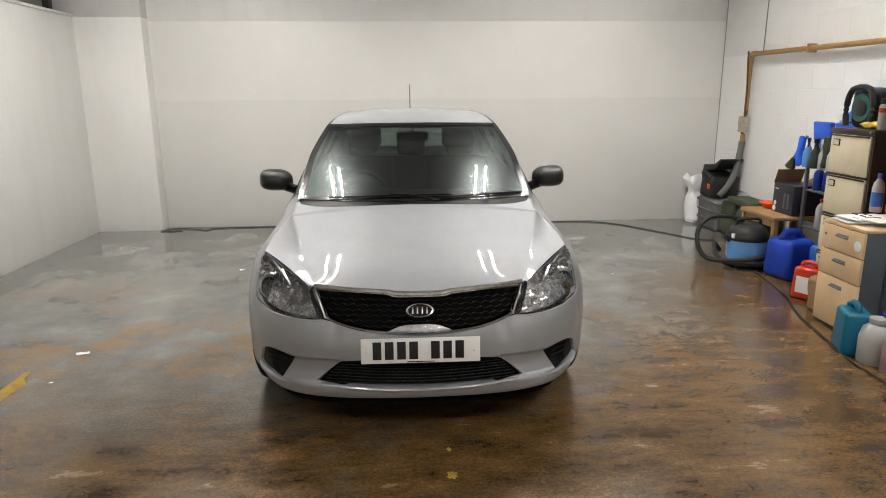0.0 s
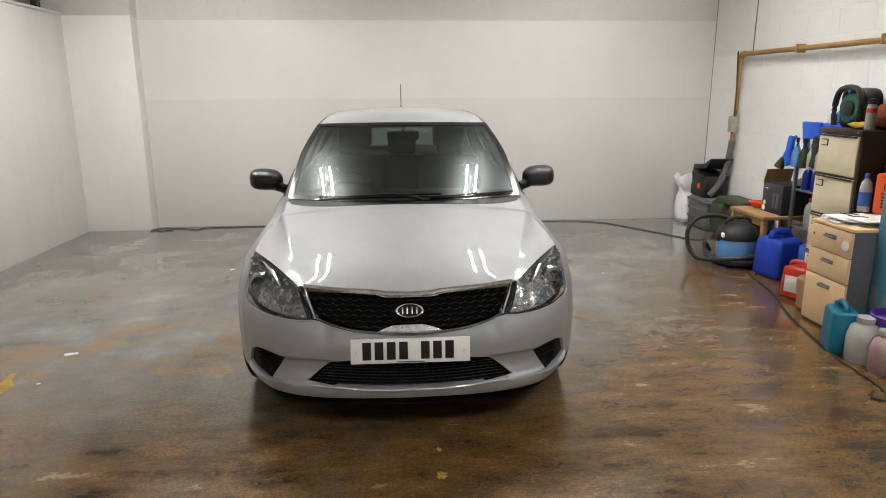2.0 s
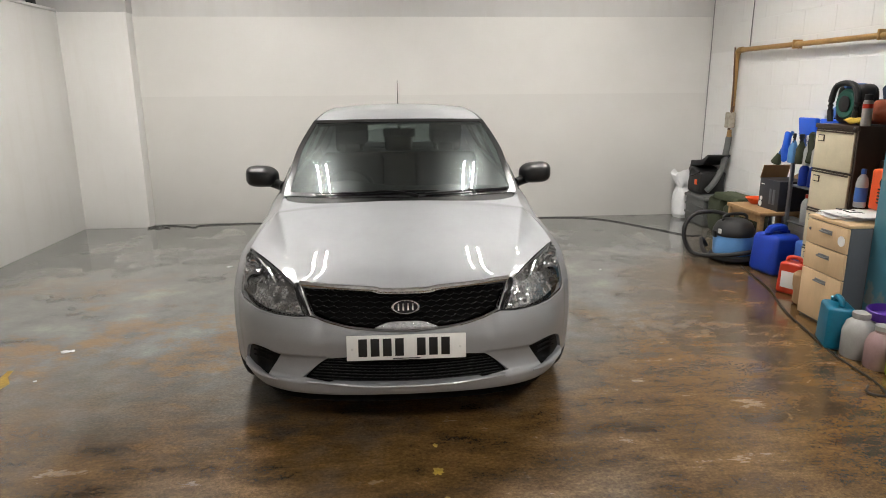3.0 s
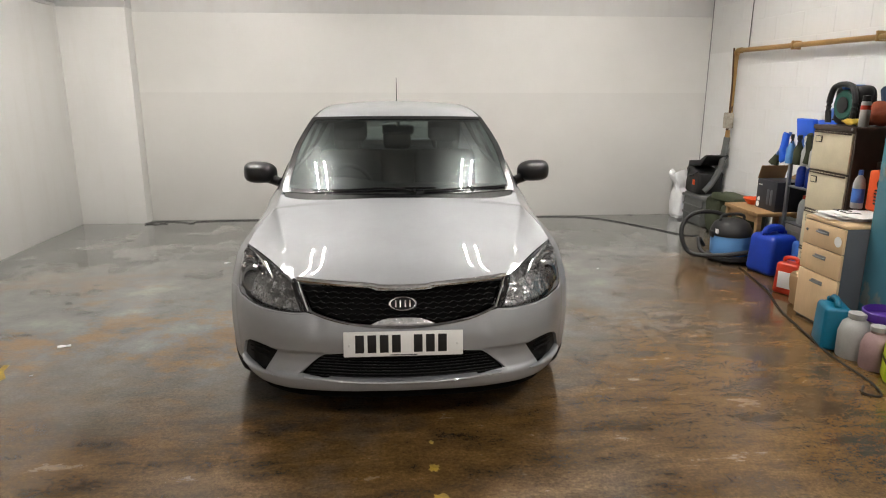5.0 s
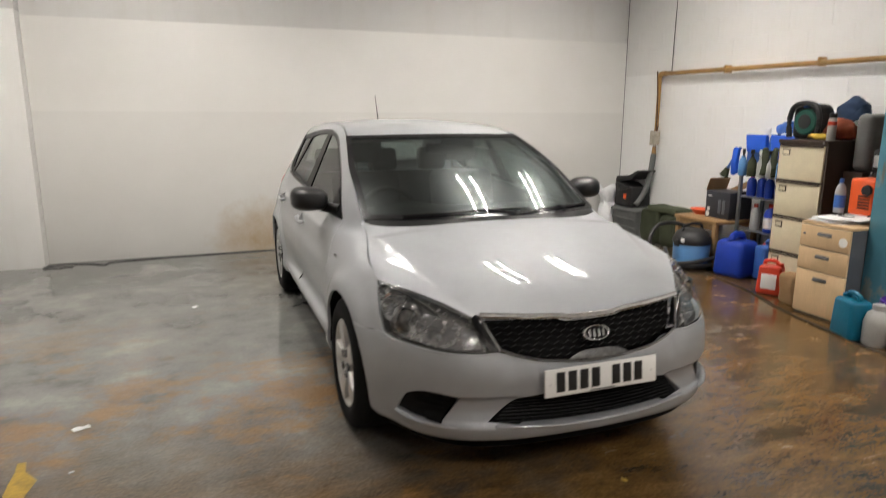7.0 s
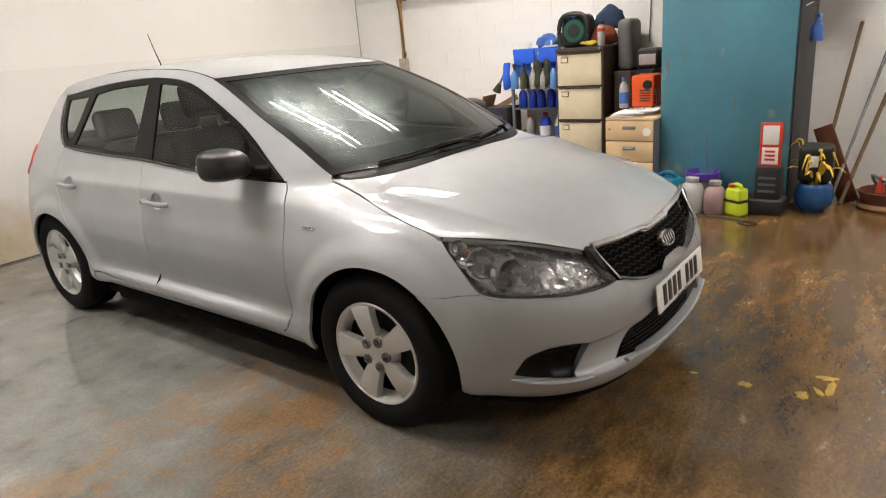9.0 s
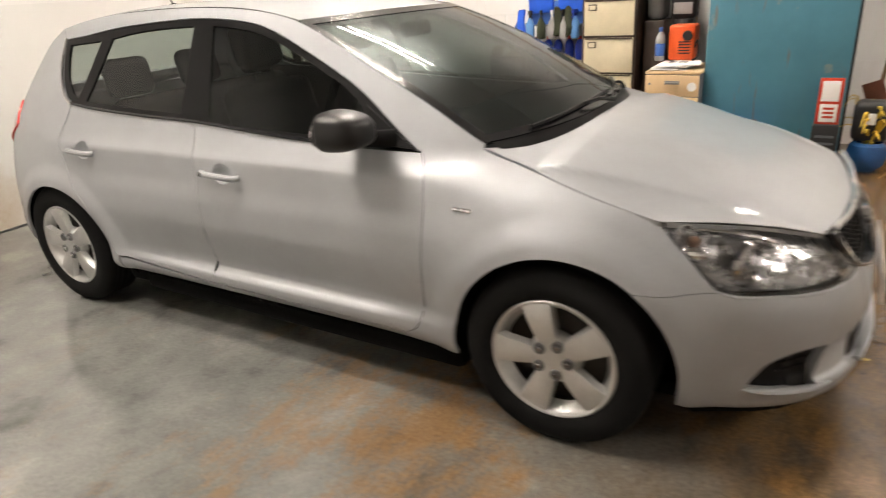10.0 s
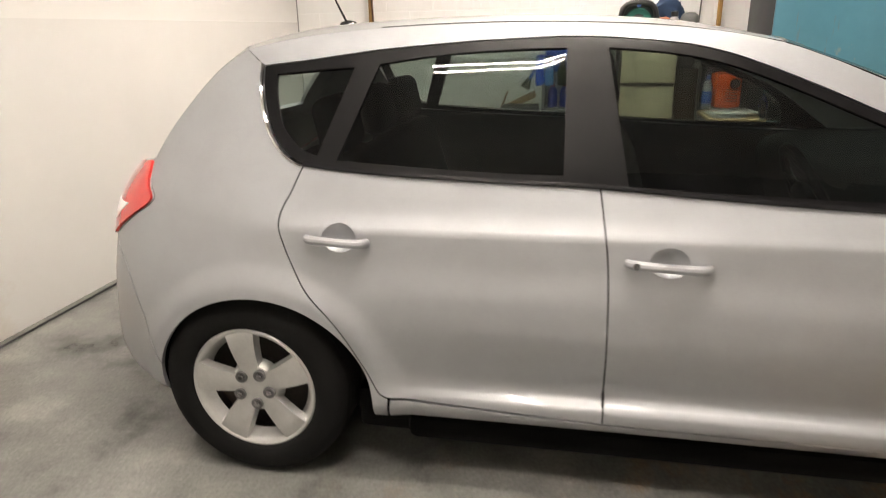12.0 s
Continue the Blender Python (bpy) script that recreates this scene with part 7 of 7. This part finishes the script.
part("band", turned([(0.188, 0.005), (0.205, 0.02), (0.20, 0.05)], 30), CARD, wh, "pale woven band")
part("red_cone", turned([(0.03, 0.12), (0.012, 0.24), (0.0, 0.25)], 14, Matrix.Translation((-0.05, 0.06, 0))), RED, wh)
part("tangle", tube([(0.1, 0.08, 0.12), (0.0, 0.12, 0.24), (-0.08, 0.0, 0.20), (0.02, -0.10, 0.26), (0.1, -0.02, 0.16)], 0.012, 6, 6), GREY, wh)
spk = thing("wall_box", "black box on a bracket high on the wall", "box", at=(3.60, -1.02, 1.78))
part("body", box(-0.12, -0.16, 0.0, 0.178, 0.16, 0.34, 0.015), BLACK, spk)
part("bracket", box(0.10, -0.15, -0.16, 0.12, -0.13, 0.0), BLACK, spk)
hb = spray("blue spray bottle hung on the cupboard's side", (3.16, -0.80, 1.22), 0.045, 0.19, MIDBLUE, SKY, "hung bottles", 40)
part("hook", tube([(0, 0.09, 0.25), (0, 0.03, 0.27), (0, 0.0, 0.22), (0, 0, 0.17)], 0.004, 6, 3), STEEL, hb)
tagged(part("wall_strip", box(3.60, -1.80, 0.0, 3.775, -1.70, 2.4, 0.005), WALL), "white boxed upright against the block wall", "boxing")

# cables on the floor
def cable(label, pts, r=0.006):
    tagged(part("floor_cable", tube(pts, r, 6, 8), BLACK), label, "cable", "cables on the floor")


cable("black cable trailing across the floor past the cans", [(3.02, 1.85, 0.007), (2.96, 1.55, 0.007), (2.88, 1.15, 0.007), (2.72, 0.70, 0.007), (2.62, 0.25, 0.007), (2.55, -0.10, 0.007), (2.53, -0.45, 0.007), (2.47, -0.62, 0.007), (2.40, -0.58, 0.007), (2.46, -0.50, 0.007)])
cable("black cable along the foot of the white wall", [(-2.95, 4.18, 0.007), (-2.80, 4.27, 0.007), (-2.55, 4.22, 0.007), (-2.40, 4.14, 0.007), (-2.25, 4.26, 0.007), (-1.0, 4.31, 0.007), (0.6, 4.31, 0.007), (1.8, 4.29, 0.007), (2.4, 4.15, 0.007), (2.85, 3.55, 0.007), (3.10, 3.15, 0.007), (3.24, 3.12, 0.007)])
cable("white flex coiled at the foot of the wall", [(-2.93, 4.10, 0.006), (-2.86, 4.14, 0.006), (-2.80, 4.10, 0.006), (-2.74, 4.16, 0.006), (-2.68, 4.12, 0.006)], 0.005)


# painted marks and litter
def splat(x, y, sx, sy, seed, turn=0.0, name="floor_marking", label="worn patch of yellow floor paint", material=YPAINT, z=0.0015):
    rg = random.Random(seed)
    bm = bmesh.new()
    n = 18
    vs = []
    for k in range(n):
        a = 2 * math.pi * k / n
        q = rg.uniform(0.55, 1.05)
        px, py = sx * q * math.cos(a), sy * q * math.sin(a)
        vs.append(bm.verts.new((px * math.cos(turn) - py * math.sin(turn), px * math.sin(turn) + py * math.cos(turn), 0)))
    bm.faces.new(vs)
    o = part(name, bm, material)
    o.location = (x, y, z)
    return tagged(o, label, kind="structure")


bm = bmesh.new()
rg = random.Random(2)
L, R = [], []
for k in range(15):
    y = -1.15 + k * 0.09
    L.append(bm.verts.new((-2.275 + rg.uniform(-0.012, 0.012), y, 0.0015)))
    R.append(bm.verts.new((-2.185 + rg.uniform(-0.015, 0.015) - (0.05 if k > 12 else 0), y, 0.0015)))
for k in range(14):
    if k not in (6,):
        bm.faces.new((L[k], R[k], R[k + 1], L[k + 1]))
structure("floor_line", bm, YPAINT, "worn yellow painted floor line")
splat(0.118, -1.106, 0.028, 0.035, 1)
splat(0.118, -0.90, 0.012, 0.02, 2)
splat(0.135, -1.308, 0.04, 0.03, 3)
splat(0.235, -1.395, 0.075, 0.022, 4, 0.1)
splat(0.32, -1.375, 0.022, 0.05, 5, 0.3)
splat(0.19, -1.36, 0.04, 0.015, 6, 0.6)
for x, y, s, t in ((-2.075, 0.373, 0.035, 20), (-1.56, 2.315, 0.025, 60), (-2.05, -0.05, 0.010, 10), (1.75, 1.9, 0.012, 30)):
    bm = box(-s, -s * 0.5, 0.0, s, s * 0.5, 0.004)
    bmesh.ops.subdivide_edges(bm, edges=bm.edges[:], cuts=3, use_grid_fill=True)
    crumple(bm, s * 0.25, 30, t)
    for v in bm.verts:
        v.co.z = abs(v.co.z) + 0.001
    o = part("paper_scrap", bm, PAPER)
    o.matrix_basis = pose(x, y, 0.0, 0, 0, t)
    tagged(o, "torn scrap of white paper on the floor", "litter", "scraps on the floor")

# ---- blocks of the east wall, laid in half bond ----
east = bpy.data.objects["wall_east"]


def block_mesh(l, h):
    bm = box(0.004, 0.0006, 0.002, 0.012, l - 0.0006, h - 0.002, 0.0015, 1)
    me = bpy.data.meshes.new("block")
    bm.to_mesh(me)
    bm.free()
    me.materials.append(BLOCK)
    return me


BL, BH = 0.45, 0.225
full = block_mesh(BL, BH)
for c in range(13):
    y = 4.365 - (BL if c % 2 else BL / 2)
    if c % 2 == 0:
        b = new("block", block_mesh(BL / 2, BH))
        b.parent, b.location = east, (XR - 0.008, y, c * BH)
        y -= BL
    else:
        b = new("block", full)
        b.parent, b.location = east, (XR - 0.008, y, c * BH)
        y -= BL
    while y > -2.2:
        b = new("block", full)
        b.parent, b.location = east, (XR - 0.008, y, c * BH)
        y -= BL
